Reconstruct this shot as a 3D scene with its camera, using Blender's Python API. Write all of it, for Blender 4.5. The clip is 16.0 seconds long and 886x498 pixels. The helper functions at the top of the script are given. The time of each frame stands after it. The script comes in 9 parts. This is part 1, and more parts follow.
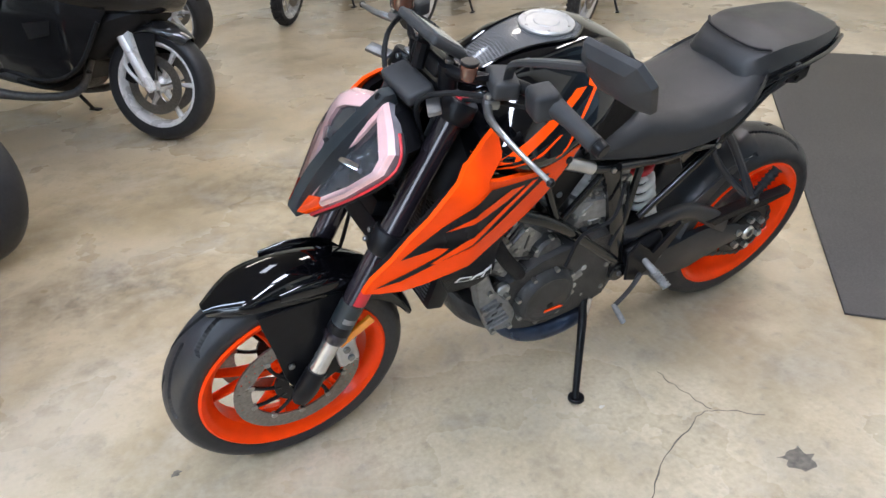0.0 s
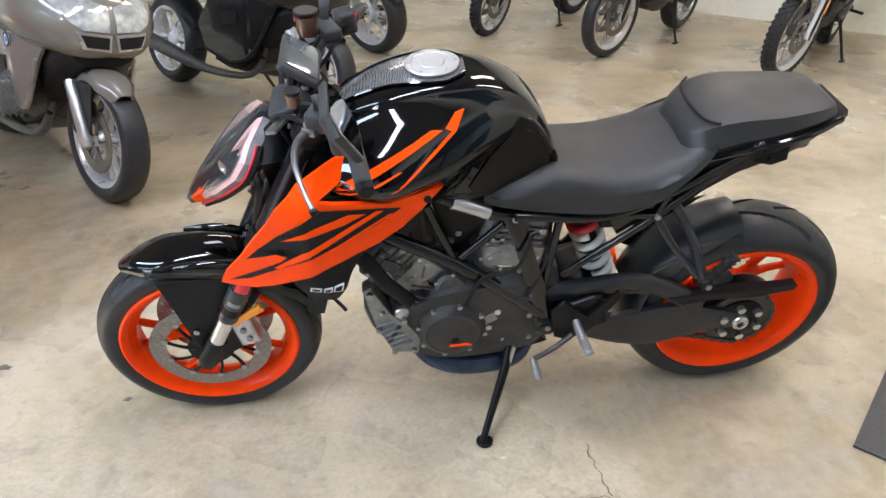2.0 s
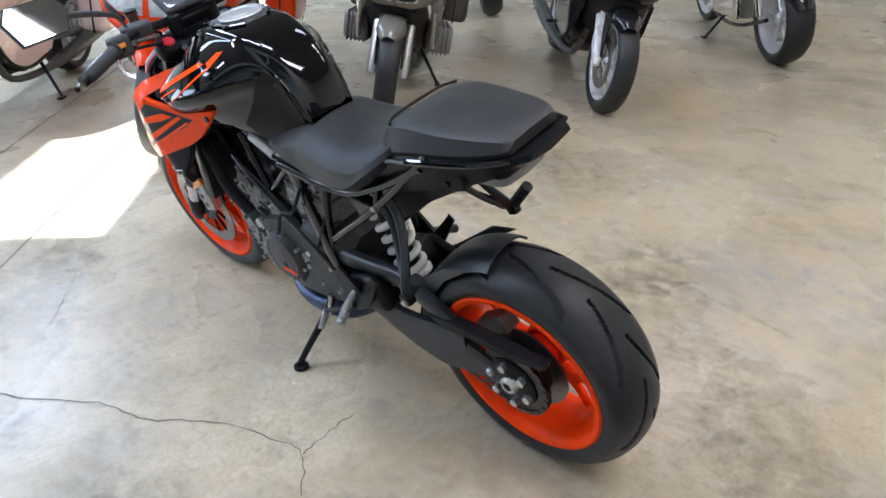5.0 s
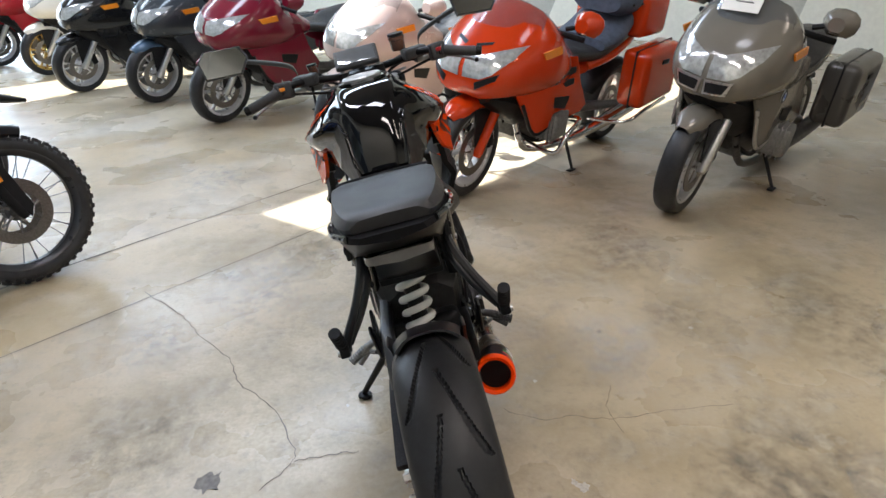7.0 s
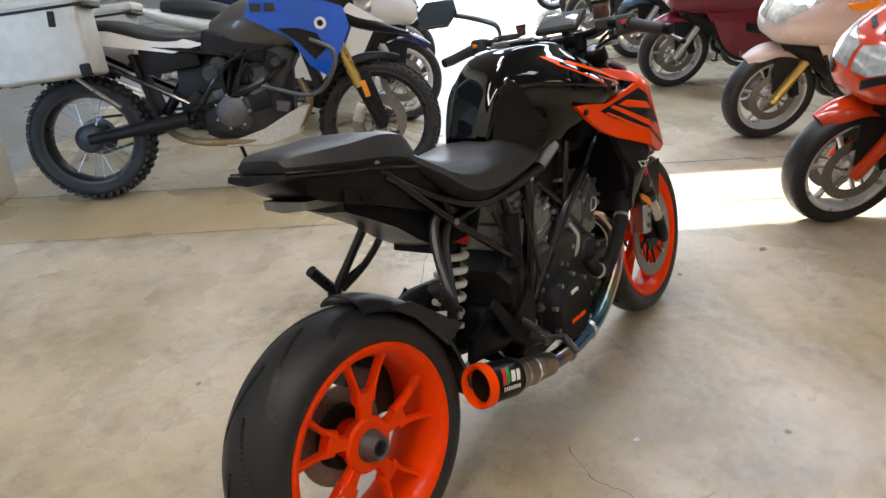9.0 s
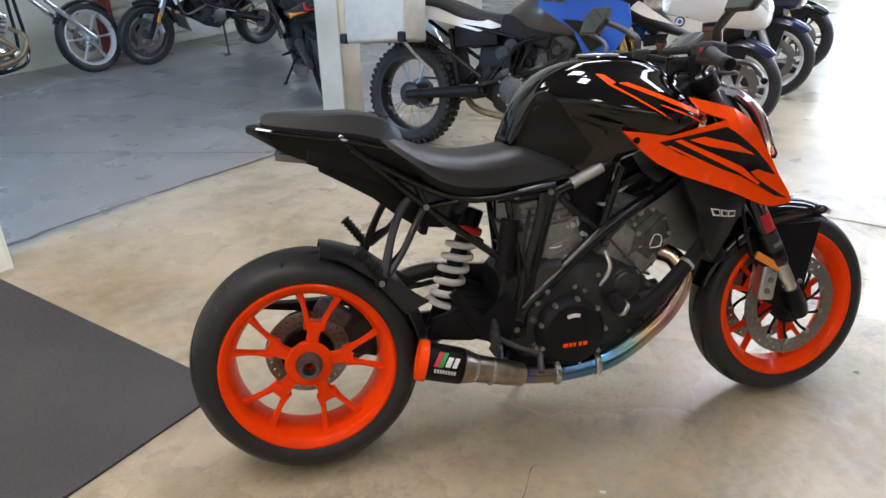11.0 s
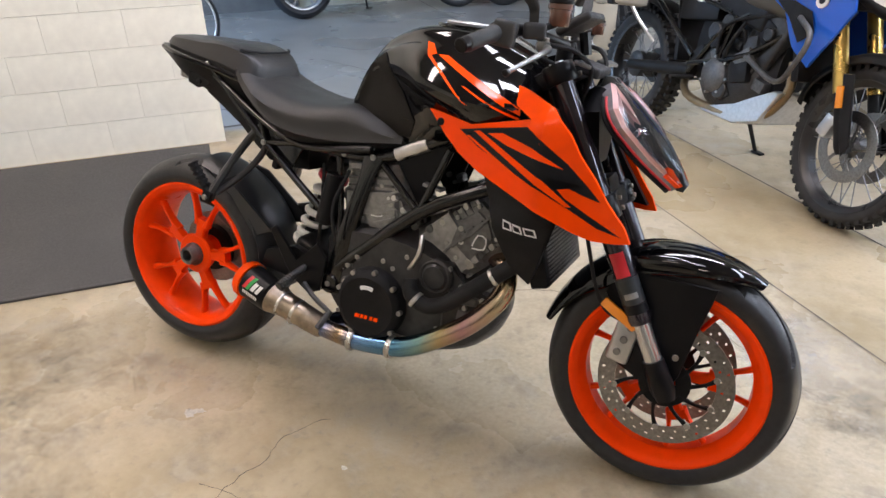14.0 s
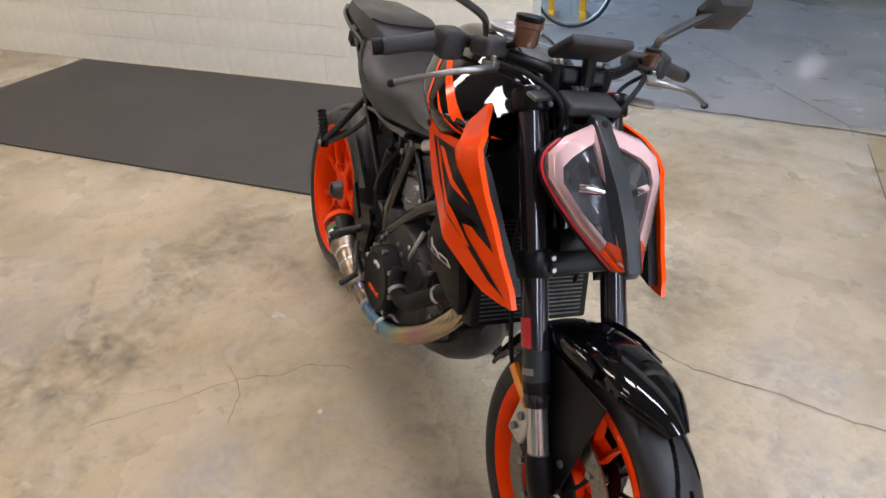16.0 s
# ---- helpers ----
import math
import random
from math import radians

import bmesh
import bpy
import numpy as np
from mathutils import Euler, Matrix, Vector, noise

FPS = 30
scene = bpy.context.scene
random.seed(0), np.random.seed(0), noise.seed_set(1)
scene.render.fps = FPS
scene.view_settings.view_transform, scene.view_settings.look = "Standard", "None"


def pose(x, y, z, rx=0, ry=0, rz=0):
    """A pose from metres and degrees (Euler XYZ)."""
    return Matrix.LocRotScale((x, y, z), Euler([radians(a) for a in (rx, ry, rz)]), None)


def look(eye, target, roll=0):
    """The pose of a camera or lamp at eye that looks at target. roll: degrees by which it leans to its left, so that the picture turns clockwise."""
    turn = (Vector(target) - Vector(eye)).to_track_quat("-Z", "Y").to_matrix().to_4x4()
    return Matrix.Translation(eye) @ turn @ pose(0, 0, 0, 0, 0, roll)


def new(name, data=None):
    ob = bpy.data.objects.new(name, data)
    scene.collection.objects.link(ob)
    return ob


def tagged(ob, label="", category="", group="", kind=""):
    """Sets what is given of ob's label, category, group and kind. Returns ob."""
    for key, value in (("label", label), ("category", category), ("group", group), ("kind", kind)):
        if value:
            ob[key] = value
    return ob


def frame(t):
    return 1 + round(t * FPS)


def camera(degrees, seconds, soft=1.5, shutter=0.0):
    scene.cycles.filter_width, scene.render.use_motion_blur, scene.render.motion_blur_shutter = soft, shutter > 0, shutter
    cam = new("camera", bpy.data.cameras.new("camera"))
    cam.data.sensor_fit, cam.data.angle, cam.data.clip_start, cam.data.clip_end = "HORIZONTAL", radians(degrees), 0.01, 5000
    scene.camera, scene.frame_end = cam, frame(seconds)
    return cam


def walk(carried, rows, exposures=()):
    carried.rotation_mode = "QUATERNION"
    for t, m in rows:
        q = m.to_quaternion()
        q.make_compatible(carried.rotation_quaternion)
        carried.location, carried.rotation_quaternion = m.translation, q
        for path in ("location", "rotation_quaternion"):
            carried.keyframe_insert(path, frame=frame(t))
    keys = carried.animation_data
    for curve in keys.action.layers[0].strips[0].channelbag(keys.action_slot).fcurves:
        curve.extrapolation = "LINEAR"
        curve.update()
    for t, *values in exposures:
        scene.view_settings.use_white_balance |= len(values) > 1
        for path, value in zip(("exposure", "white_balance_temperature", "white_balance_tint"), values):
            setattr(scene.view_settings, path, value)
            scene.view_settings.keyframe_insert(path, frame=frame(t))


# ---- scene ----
cam = camera(64.6, 16.0)
PATH = [
    (0, (1.007, 1.488, 1.405), (0.233, -0.053, 0.392), -1.5),
    (0.5, (0.752, 1.511, 1.405), (0.271, -0.145, 0.392), -1.3),
    (1, (0.538, 1.514, 1.386), (0.272, -0.190, 0.373), -0.8),
    (1.5, (0.386, 1.591, 1.448), (0.216, -0.129, 0.442), -0.5),
    (2, (0.217, 1.751, 1.454), (0.089, 0.012, 0.475), -0.3),
    (2.5, (0.037, 1.796, 1.446), (-0.068, 0.044, 0.487), -0.0),
    (3, (-0.225, 1.719, 1.453), (-0.233, -0.034, 0.491), 0.4),
    (3.2, (-0.340, 1.708, 1.446), (-0.285, -0.047, 0.488), 0.3),
    (3.62, (-0.586, 1.647, 1.443), (-0.377, -0.080, 0.482), 0.3),
    (4.04, (-0.886, 1.582, 1.438), (-0.407, -0.078, 0.466), -0.1),
    (4.46, (-1.204, 1.468, 1.431), (-0.393, -0.052, 0.449), -0.5),
    (4.88, (-1.490, 1.294, 1.427), (-0.355, -0.016, 0.438), -0.9),
    (5.3, (-1.687, 1.083, 1.427), (-0.311, 0.019, 0.440), -1.0),
    (5.5, (-1.753, 0.982, 1.408), (-0.284, 0.054, 0.419), -1.1),
    (6, (-1.870, 0.707, 1.433), (-0.244, 0.070, 0.459), -0.9),
    (6.5, (-1.985, 0.460, 1.457), (-0.214, 0.086, 0.607), -1.1),
    (7, (-2.036, 0.216, 1.437), (-0.213, 0.042, 0.633), -1.0),
    (7.5, (-2.005, -0.092, 1.431), (-0.179, 0.034, 0.624), -1.0),
    (8, (-1.948, -0.452, 1.422), (-0.215, 0.090, 0.584), -1.3),
    (8.5, (-1.769, -0.704, 1.401), (-0.185, 0.161, 0.539), -1.3),
    (9, (-1.552, -0.936, 1.404), (-0.196, 0.250, 0.536), -1.5),
    (9.5, (-1.395, -1.189, 1.430), (-0.299, 0.226, 0.537), -1.4),
    (9.7, (-1.309, -1.271, 1.426), (-0.333, 0.227, 0.530), -1.2),
    (10.12, (-1.119, -1.431, 1.438), (-0.386, 0.206, 0.534), -1.1),
    (10.54, (-0.908, -1.543, 1.447), (-0.385, 0.175, 0.549), -1.0),
    (10.96, (-0.687, -1.616, 1.451), (-0.342, 0.146, 0.567), -1.0),
    (11.38, (-0.459, -1.657, 1.449), (-0.266, 0.129, 0.582), -1.0),
    (11.8, (-0.225, -1.676, 1.440), (-0.165, 0.132, 0.585), -1.0),
    (12, (-0.143, -1.664, 1.442), (-0.123, 0.148, 0.594), -1.0),
    (12.5, (0.174, -1.647, 1.418), (0.017, 0.161, 0.577), -1.0),
    (13, (0.394, -1.615, 1.412), (0.035, 0.147, 0.536), -0.9),
    (13.5, (0.626, -1.479, 1.419), (0.026, 0.203, 0.519), -1.0),
    (14, (0.890, -1.383, 1.421), (0.080, 0.169, 0.455), -1.1),
    (14.5, (1.119, -1.253, 1.449), (0.104, 0.155, 0.455), -1.1),
    (15, (1.274, -1.011, 1.436), (0.046, 0.212, 0.438), -1.1),
    (15.5, (1.425, -0.786, 1.441), (-0.010, 0.158, 0.415), -1.1),
    (16, (1.567, -0.526, 1.455), (-0.026, 0.118, 0.431), -1.4),
]
walk(cam, [(t, look(eye, target, roll)) for t, eye, target, roll in PATH],
     [(0.0, 2.31, 5800, 10), (0.6, 2.41, 5800, 10), (1.6, 2.44, 5850, 10), (2.5, 2.43, 6050, 11), (3.2, 2.36, 6000, 11), (5.5, 2.1, 5450, 10), (6.5, 1.9, 5850, 10),
      (7.5, 1.78, 6250, 10), (9.0, 1.88, 6350, 11), (12.0, 2.17, 6050, 13), (14.0, 2.29, 6350, 15), (16.0, 2.0, 6400, 16)])

# ---- light ----
TURN = 46.0                     # the room's long axis, degrees from the bike's
CU, SU = math.cos(radians(TURN)), math.sin(radians(TURN))


def room(u, v, z=0.0):
    """Room axes (u along the block wall, v towards it) to world."""
    return Vector((u * CU - v * SU, u * SU + v * CU, z))


CEIL = 4.6
SUN_DIR = room(0.62, 0.08, 1.0).normalized()
world = bpy.data.worlds.new("sky")
scene.world = world
world.use_nodes = True
sky = world.node_tree.nodes.new("ShaderNodeTexSky")
sky.sky_type = "NISHITA"
sky.sun_disc = False
sky.sun_elevation = math.asin(SUN_DIR.z)
sky.sun_rotation = math.atan2(SUN_DIR.x, SUN_DIR.y)
world.node_tree.links.new(sky.outputs["Color"], world.node_tree.nodes["Background"].inputs["Color"])
world.node_tree.nodes["Background"].inputs["Strength"].default_value = 0.12
sun = new("sun", bpy.data.lights.new("sun", "SUN"))
sun.data.energy, sun.data.angle, sun.data.color = 5.0, radians(0.6), (1.0, 0.95, 0.86)
sun.matrix_world = look((0, 0, 20), Vector((0, 0, 20)) - SUN_DIR)


def area(name, u, v, z, sx, sy, watts, color, aim=(0, 0, -1)):
    lamp = new(name, bpy.data.lights.new(name, "AREA"))
    lamp.data.shape, lamp.data.size, lamp.data.size_y = "RECTANGLE", sx, sy
    lamp.data.energy, lamp.data.color = watts, color
    at = room(u, v, z)
    way = room(*aim) if len(aim) == 3 else aim
    m = way.to_track_quat("-Z", "Y").to_matrix().to_4x4()
    if abs(way.z) > 0.9:
        m = Matrix.Rotation(radians(TURN), 4, "Z") @ Matrix.Rotation(0.0, 4, "X")
    lamp.matrix_world = Matrix.Translation(at) @ m
    return lamp


# skylights: u0, u1, v0, v1 of each opening in the ceiling
SKYLIGHTS = [(4.067, 4.89, -6.2, -0.35), (9.4, 10.5, -6.2, 0.1)]
WARM, DAY, COOL = (1.0, 0.87, 0.79), (0.75, 0.87, 1.0), (0.46, 0.69, 1.0)
# unseen ceiling tubes; places, power and tints balance floor and wall brightness
for u, v, watts, tint in ((-3.6, -0.8, 13, (1.0, 0.85, 0.70)), (-3.6, -4.4, 10.5, (1.0, 0.85, 0.70)), (-2.0, 1.5, 18, WARM)):
    area("tube_fill", u, v, CEIL - 0.16, 2.4, 0.30, watts, tint)
for u, v, watts in ((2.6, 0.6, 26), (7.4, 0.4, 22)):
    area("tube_fill", u, v, CEIL - 0.16, 2.4, 0.30, watts, (0.92, 0.92, 1.0))
for u, v, watts in ((0.6, 0.35, 11.5), (-1.0, -1.9, 3.5)):
    area("panel_light", u, v, CEIL - 0.10, 1.0, 0.45, watts, (0.93, 0.925, 1.0))
for u0, u1, v0, v1 in SKYLIGHTS:
    area("skylight_glow", (u0 + u1) / 2, (v0 + v1) / 2, CEIL + 0.02, u1 - u0 - 0.02, v1 - v0 - 0.02, 66, DAY)
# fill lamp at an assumed opening, for cool light from the east
area("east_opening_fill", 13.8, -2.0, 1.7, 5.0, 3.2, 55, DAY, (-1, 0, 0))
# cool fill lamp added behind the block wall; no door stands there
area("back_room_fill", -3.4, 4.7, 2.2, 2.4, 3.0, 60, COOL, (1, 0, -0.35))

# ---- materials ----


def mat(name, color, rough=0.5, metal=0.0, var=0.15, scale=30.0, bump=0.0, bscale=300.0, coat=0.0, stain=None, stain_scale=3.0,
        stain_amount=0.5, alpha=1.0, glass=0.0, emit=0.0, rvar=0.15, spec=0.5):
    m = bpy.data.materials.new(name)
    m.use_nodes = True
    nt = m.node_tree
    b = nt.nodes["Principled BSDF"]
    co = nt.nodes.new("ShaderNodeTexCoord").outputs["Object"]

    def noise_node(s, detail=4.0):
        n = nt.nodes.new("ShaderNodeTexNoise")
        n.inputs["Scale"].default_value, n.inputs["Detail"].default_value = s, detail
        nt.links.new(co, n.inputs["Vector"])
        return n.outputs["Fac"]

    def ramp(fac, lo, hi, a, c):
        r = nt.nodes.new("ShaderNodeMapRange")
        nt.links.new(fac, r.inputs["Value"])
        for k, val in zip(("From Min", "From Max", "To Min", "To Max"), (lo, hi, a, c)):
            r.inputs[k].default_value = val
        return r.outputs["Result"]

    def mix(fac, a, c):
        x = nt.nodes.new("ShaderNodeMix")
        x.data_type = "RGBA"
        nt.links.new(fac, x.inputs["Factor"])
        for k, val in ((6, a), (7, c)):
            if isinstance(val, tuple):
                x.inputs[k].default_value = (*val, 1)
            else:
                nt.links.new(val, x.inputs[k])
        return x.outputs[2]

    fine = noise_node(scale)
    dark = tuple(c * (1 - var) for c in color)
    light = tuple(min(1, c * (1 + var)) for c in color)
    col = mix(ramp(fine, 0.3, 0.7, 0, 1), dark, light)
    if stain:
        col = mix(ramp(noise_node(stain_scale, 6), 0.45, 0.72, 0, stain_amount), col, stain)
    nt.links.new(col, b.inputs["Base Color"])
    nt.links.new(ramp(noise_node(scale * 0.4), 0.3, 0.7, max(0.02, rough * (1 - rvar)), min(1, rough * (1 + rvar))), b.inputs["Roughness"])
    b.inputs["Metallic"].default_value = metal
    b.inputs["Specular IOR Level"].default_value = spec
    b.inputs["Coat Weight"].default_value = coat
    b.inputs["Coat Roughness"].default_value = 0.04
    b.inputs["Alpha"].default_value = alpha
    b.inputs["Transmission Weight"].default_value = glass
    if emit:
        b.inputs["Emission Color"].default_value = (*color, 1)
        b.inputs["Emission Strength"].default_value = emit
    if bump:
        bn = nt.nodes.new("ShaderNodeBump")
        bn.inputs["Strength"].default_value, bn.inputs["Distance"].default_value = bump, 0.002
        nt.links.new(noise_node(bscale), bn.inputs["Height"])
        nt.links.new(bn.outputs["Normal"], b.inputs["Normal"])
    return m


ORANGE = mat("orange paint", (0.95, 0.068, 0.0005), 0.24, var=0.04, coat=0.25, spec=0.06)
ORANGE_WHEEL = mat("orange powder coat", (0.95, 0.058, 0.0008), 0.32, var=0.05, coat=0.14, stain=(0.62, 0.042, 0.001), stain_amount=0.25, spec=0.06)
BLACK_GLOSS = mat("gloss black paint", (0.002, 0.002, 0.0026), 0.05, var=0.05, coat=0.3, spec=0.35)
BLACK_SATIN = mat("satin black", (0.006, 0.006, 0.007), 0.34, var=0.2, spec=0.18)
BLACK_MATT = mat("matt black plastic", (0.010, 0.010, 0.011), 0.50, var=0.2, bump=0.3, bscale=900, spec=0.15)
DECAL_BLACK = mat("black decal", (0.008, 0.008, 0.010), 0.32, var=0.1, spec=0.2)
DECAL_ORANGE = mat("orange decal", (0.95, 0.072, 0.0005), 0.24, var=0.04, coat=0.25, spec=0.06)
SEAT_VINYL = mat("seat vinyl", (0.022, 0.022, 0.0225), 0.40, var=0.12, bump=0.35, bscale=700, spec=0.42)
RUBBER = mat("tyre rubber", (0.019, 0.0195, 0.022), 0.42, var=0.2, scale=60, bump=0.2, bscale=500, stain=(0.030, 0.029, 0.028), stain_scale=9, stain_amount=0.45, spec=0.35)
GRIP = mat("grip rubber", (0.010, 0.010, 0.011), 0.65, var=0.2, bump=0.6, bscale=900, spec=0.25)
STEEL = mat("bare steel", (0.55, 0.54, 0.52), 0.3, 1.0, var=0.15, scale=80)
DISC = mat("brake disc steel", (0.26, 0.25, 0.24), 0.36, 1.0, var=0.2, scale=120, stain=(0.25, 0.2, 0.17), stain_amount=0.3)
CAP_ALU = mat("bead-blasted aluminium", (0.46, 0.46, 0.455), 0.42, 0.6, var=0.05, scale=60)
LEVER = mat("dull lever metal", (0.24, 0.24, 0.24), 0.32, 0.9, var=0.1, scale=60)
CHROME = mat("chrome", (0.8, 0.8, 0.82), 0.08, 1.0, var=0.03)
ALU = mat("brushed aluminium", (0.62, 0.62, 0.62), 0.36, 1.0, var=0.1, scale=60, bump=0.1, bscale=400)
ENGINE = mat("engine casting", (0.030, 0.030, 0.031), 0.38, 0.3, var=0.25, scale=60, bump=0.5, bscale=500, stain=(0.075, 0.075, 0.075), stain_scale=14, stain_amount=0.4)
ENGINE_GREY = mat("grey engine casting", (0.115, 0.115, 0.116), 0.40, 0.6, var=0.25, scale=60, bump=0.5, bscale=500)
FRAME_TUBE = mat("frame black", (0.005, 0.005, 0.0055), 0.18, var=0.15, coat=0.4, spec=0.3)
SILVER = mat("silver anodised", (0.55, 0.55, 0.56), 0.3, 0.9, var=0.08)
BOLT = mat("zinc bolt", (0.36, 0.355, 0.34), 0.32, 1.0, var=0.2)
WHITE_SPRING = mat("white spring", (0.75, 0.75, 0.73), 0.35, var=0.06)
RED = mat("red part", (0.55, 0.02, 0.03), 0.35, var=0.1)
AMBER = mat("amber reflector", (0.85, 0.28, 0.02), 0.25, var=0.05, coat=0.6)
def carbon():
    """Woven carbon look: a fine checker of two greys under gloss."""
    m = mat("carbon look panel", (0.10, 0.105, 0.11), 0.22, var=0.2, scale=90, coat=0.6)
    nt = m.node_tree
    co = nt.nodes.new("ShaderNodeTexCoord").outputs["Object"]
    turn = nt.nodes.new("ShaderNodeVectorRotate")
    turn.rotation_type = "Z_AXIS"
    turn.inputs["Angle"].default_value = radians(45)
    ch = nt.nodes.new("ShaderNodeTexChecker")
    ch.inputs["Scale"].default_value = 300
    ch.inputs["Color1"].default_value, ch.inputs["Color2"].default_value = (0.030, 0.031, 0.033, 1), (0.15, 0.152, 0.155, 1)
    nt.links.new(co, turn.inputs["Vector"])
    nt.links.new(turn.outputs["Vector"], ch.inputs["Vector"])
    nt.links.new(ch.outputs["Color"], nt.nodes["Principled BSDF"].inputs["Base Color"])
    return m


CARBON = carbon()
LAMP_RING = mat("lamp light guide", (0.95, 0.60, 0.56), 0.16, var=0.06, coat=0.8)
LAMP_GLASS = mat("lamp glass", (0.035, 0.037, 0.042), 0.07, var=0.75, scale=16, coat=1.0)
LAMP_SIDE = mat("clear lamp side", (0.26, 0.25, 0.27), 0.10, var=0.35, scale=18, coat=1.0)
GREY_SPINE = mat("dark grey trim", (0.016, 0.021, 0.024), 0.35, var=0.1)
SMOKE = mat("brown reservoir", (0.10, 0.04, 0.025), 0.2, var=0.2, coat=0.6)
# mirror colour darkened to stand in for a dim reflection
MIRROR = mat("darkened mirror glass", (0.34, 0.35, 0.36), 0.03, 1.0, var=0.01)
DASH = mat("instrument glass", (0.10, 0.11, 0.12), 0.12, var=0.1, coat=1.0)
WHITE_INK = mat("white mark", (0.75, 0.75, 0.75), 0.4, var=0.05)
CHAIN = mat("chain steel", (0.085, 0.082, 0.076), 0.42, 0.8, var=0.3, scale=200)


def titanium():
    m = mat("heat blued titanium", (0.5, 0.45, 0.4), 0.24, 1.0, var=0.05)
    nt = m.node_tree
    b = nt.nodes["Principled BSDF"]
    sep = nt.nodes.new("ShaderNodeSeparateXYZ")
    nt.links.new(nt.nodes.new("ShaderNodeTexCoord").outputs["Object"], sep.inputs["Vector"])
    mr = nt.nodes.new("ShaderNodeMapRange")
    mr.inputs["From Min"].default_value, mr.inputs["From Max"].default_value = -0.36, 0.34
    nt.links.new(sep.outputs["X"], mr.inputs["Value"])
    cr = nt.nodes.new("ShaderNodeValToRGB")
    nt.links.new(mr.outputs["Result"], cr.inputs["Fac"])
    e = cr.color_ramp.elements
    e[0].position, e[0].color = 0.0, (0.36, 0.31, 0.26, 1)
    e[1].position, e[1].color = 1.0, (0.48, 0.40, 0.26, 1)
    for p, c in ((0.18, (0.33, 0.26, 0.19)), (0.27, (0.10, 0.16, 0.34)), (0.36, (0.34, 0.24, 0.13)), (0.44, (0.12, 0.22, 0.40)), (0.62, (0.10, 0.25, 0.40)),
                 (0.72, (0.22, 0.36, 0.36)), (0.80, (0.50, 0.38, 0.20)), (0.88, (0.42, 0.24, 0.26))):
        n = e.new(p)
        n.color = (*c, 1)
    nt.links.new(cr.outputs["Color"], b.inputs["Base Color"])
    return m


TITANIUM = titanium()
BLUED = mat("blued dark pipe", (0.045, 0.06, 0.10), 0.32, 0.7, var=0.25, scale=25)
CAST_LIGHT = mat("light grey casting", (0.25, 0.25, 0.25), 0.42, 0.6, var=0.2, scale=60, bump=0.5, bscale=500)
KNEE = mat("brownish black plastic", (0.012, 0.0105, 0.0095), 0.42, var=0.12, bump=0.2, bscale=900, spec=0.18)
SLIDER = mat("satin fork tube", (0.62, 0.61, 0.60), 0.22, 0.9, var=0.06)
# base colour raised and blued to stand in for low side light and sheen
ARM_SHEEN_GREY = mat("black metal greyed for sheen", (0.016, 0.0175, 0.021), 0.36, var=0.15, spec=0.5)
CONTROL = mat("dark grey control plastic", (0.034, 0.035, 0.037), 0.52, var=0.2, bump=0.3, bscale=900, spec=0.35)
FORK_DARK = mat("dark anodised fork", (0.030, 0.024, 0.030), 0.16, 0.5, var=0.1, coat=0.4)

# ---- mesh helpers ----


def part(name, bm, material, parent=None, label="", angle=38):
    bmesh.ops.recalc_face_normals(bm, faces=bm.faces)
    me = bpy.data.meshes.new(name)
    bm.to_mesh(me)
    bm.free()
    for p in me.polygons:
        p.use_smooth = True
    me.set_sharp_from_angle(angle=radians(angle))
    me.materials.append(material)
    ob = new(name, me)
    ob.parent = parent
    return tagged(ob, label) if label else ob


def thing(name, label, category, m=None, group="", kind=""):
    ob = tagged(new(name), label, category, group, kind)
    ob.empty_display_size = 0.1
    if m is not None:
        ob.matrix_basis = m
    return ob


def spline(pts, k):
    """Catmull-Rom through the rows of pts, k steps a span."""
    p = np.array(pts, float)
    if k <= 1 or len(p) < 3:
        return p
    q = np.vstack([2 * p[0] - p[1], p, 2 * p[-1] - p[-2]])
    rows = []
    for i in range(1, len(q) - 2):
        for j in range(k):
            u = j / k
            rows.append(0.5 * (2 * q[i] + (q[i + 1] - q[i - 1]) * u + (2 * q[i - 1] - 5 * q[i] + 4 * q[i + 1] - q[i + 2]) * u * u
                               + (3 * q[i] - q[i - 1] - 3 * q[i + 1] + q[i + 2]) * u ** 3))
    rows.append(p[-1])
    return np.array(rows)


def grid_faces(bm, rings, wrap, caps):
    vs = [[bm.verts.new(tuple(p)) for p in r] for r in rings]
    n = len(vs[0])
    for a, b in zip(vs, vs[1:]):
        for i in range(n if wrap else n - 1):
            j = (i + 1) % n
            bm.faces.new((a[i], a[j], b[j], b[i]))
    if caps and wrap:
        bm.faces.new(vs[0][::-1])
        bm.faces.new(vs[-1])
    return bm


def tube(pts, r, n=10, k=4, bm=None, caps=True):
    """A round bar along points; r one radius or one a point."""
    bm = bm or bmesh.new()
    rs = [r] * len(pts) if not hasattr(r, "__len__") else list(r)
    data = spline([(*p, q) for p, q in zip(pts, rs)], k if len(pts) > 2 else 1)
    P = [Vector(d[:3]) for d in data]
    rings, side = [], None
    for i, p in enumerate(P):
        d = (P[min(i + 1, len(P) - 1)] - P[max(i - 1, 0)]).normalized()
        if side is None:
            side = d.orthogonal().normalized()
        side = (side - d * side.dot(d)).normalized()
        up = d.cross(side)
        rings.append([p + (side * math.cos(a) + up * math.sin(a)) * data[i][3] for a in (2 * math.pi * j / n for j in range(n))])
    return grid_faces(bm, rings, True, caps)


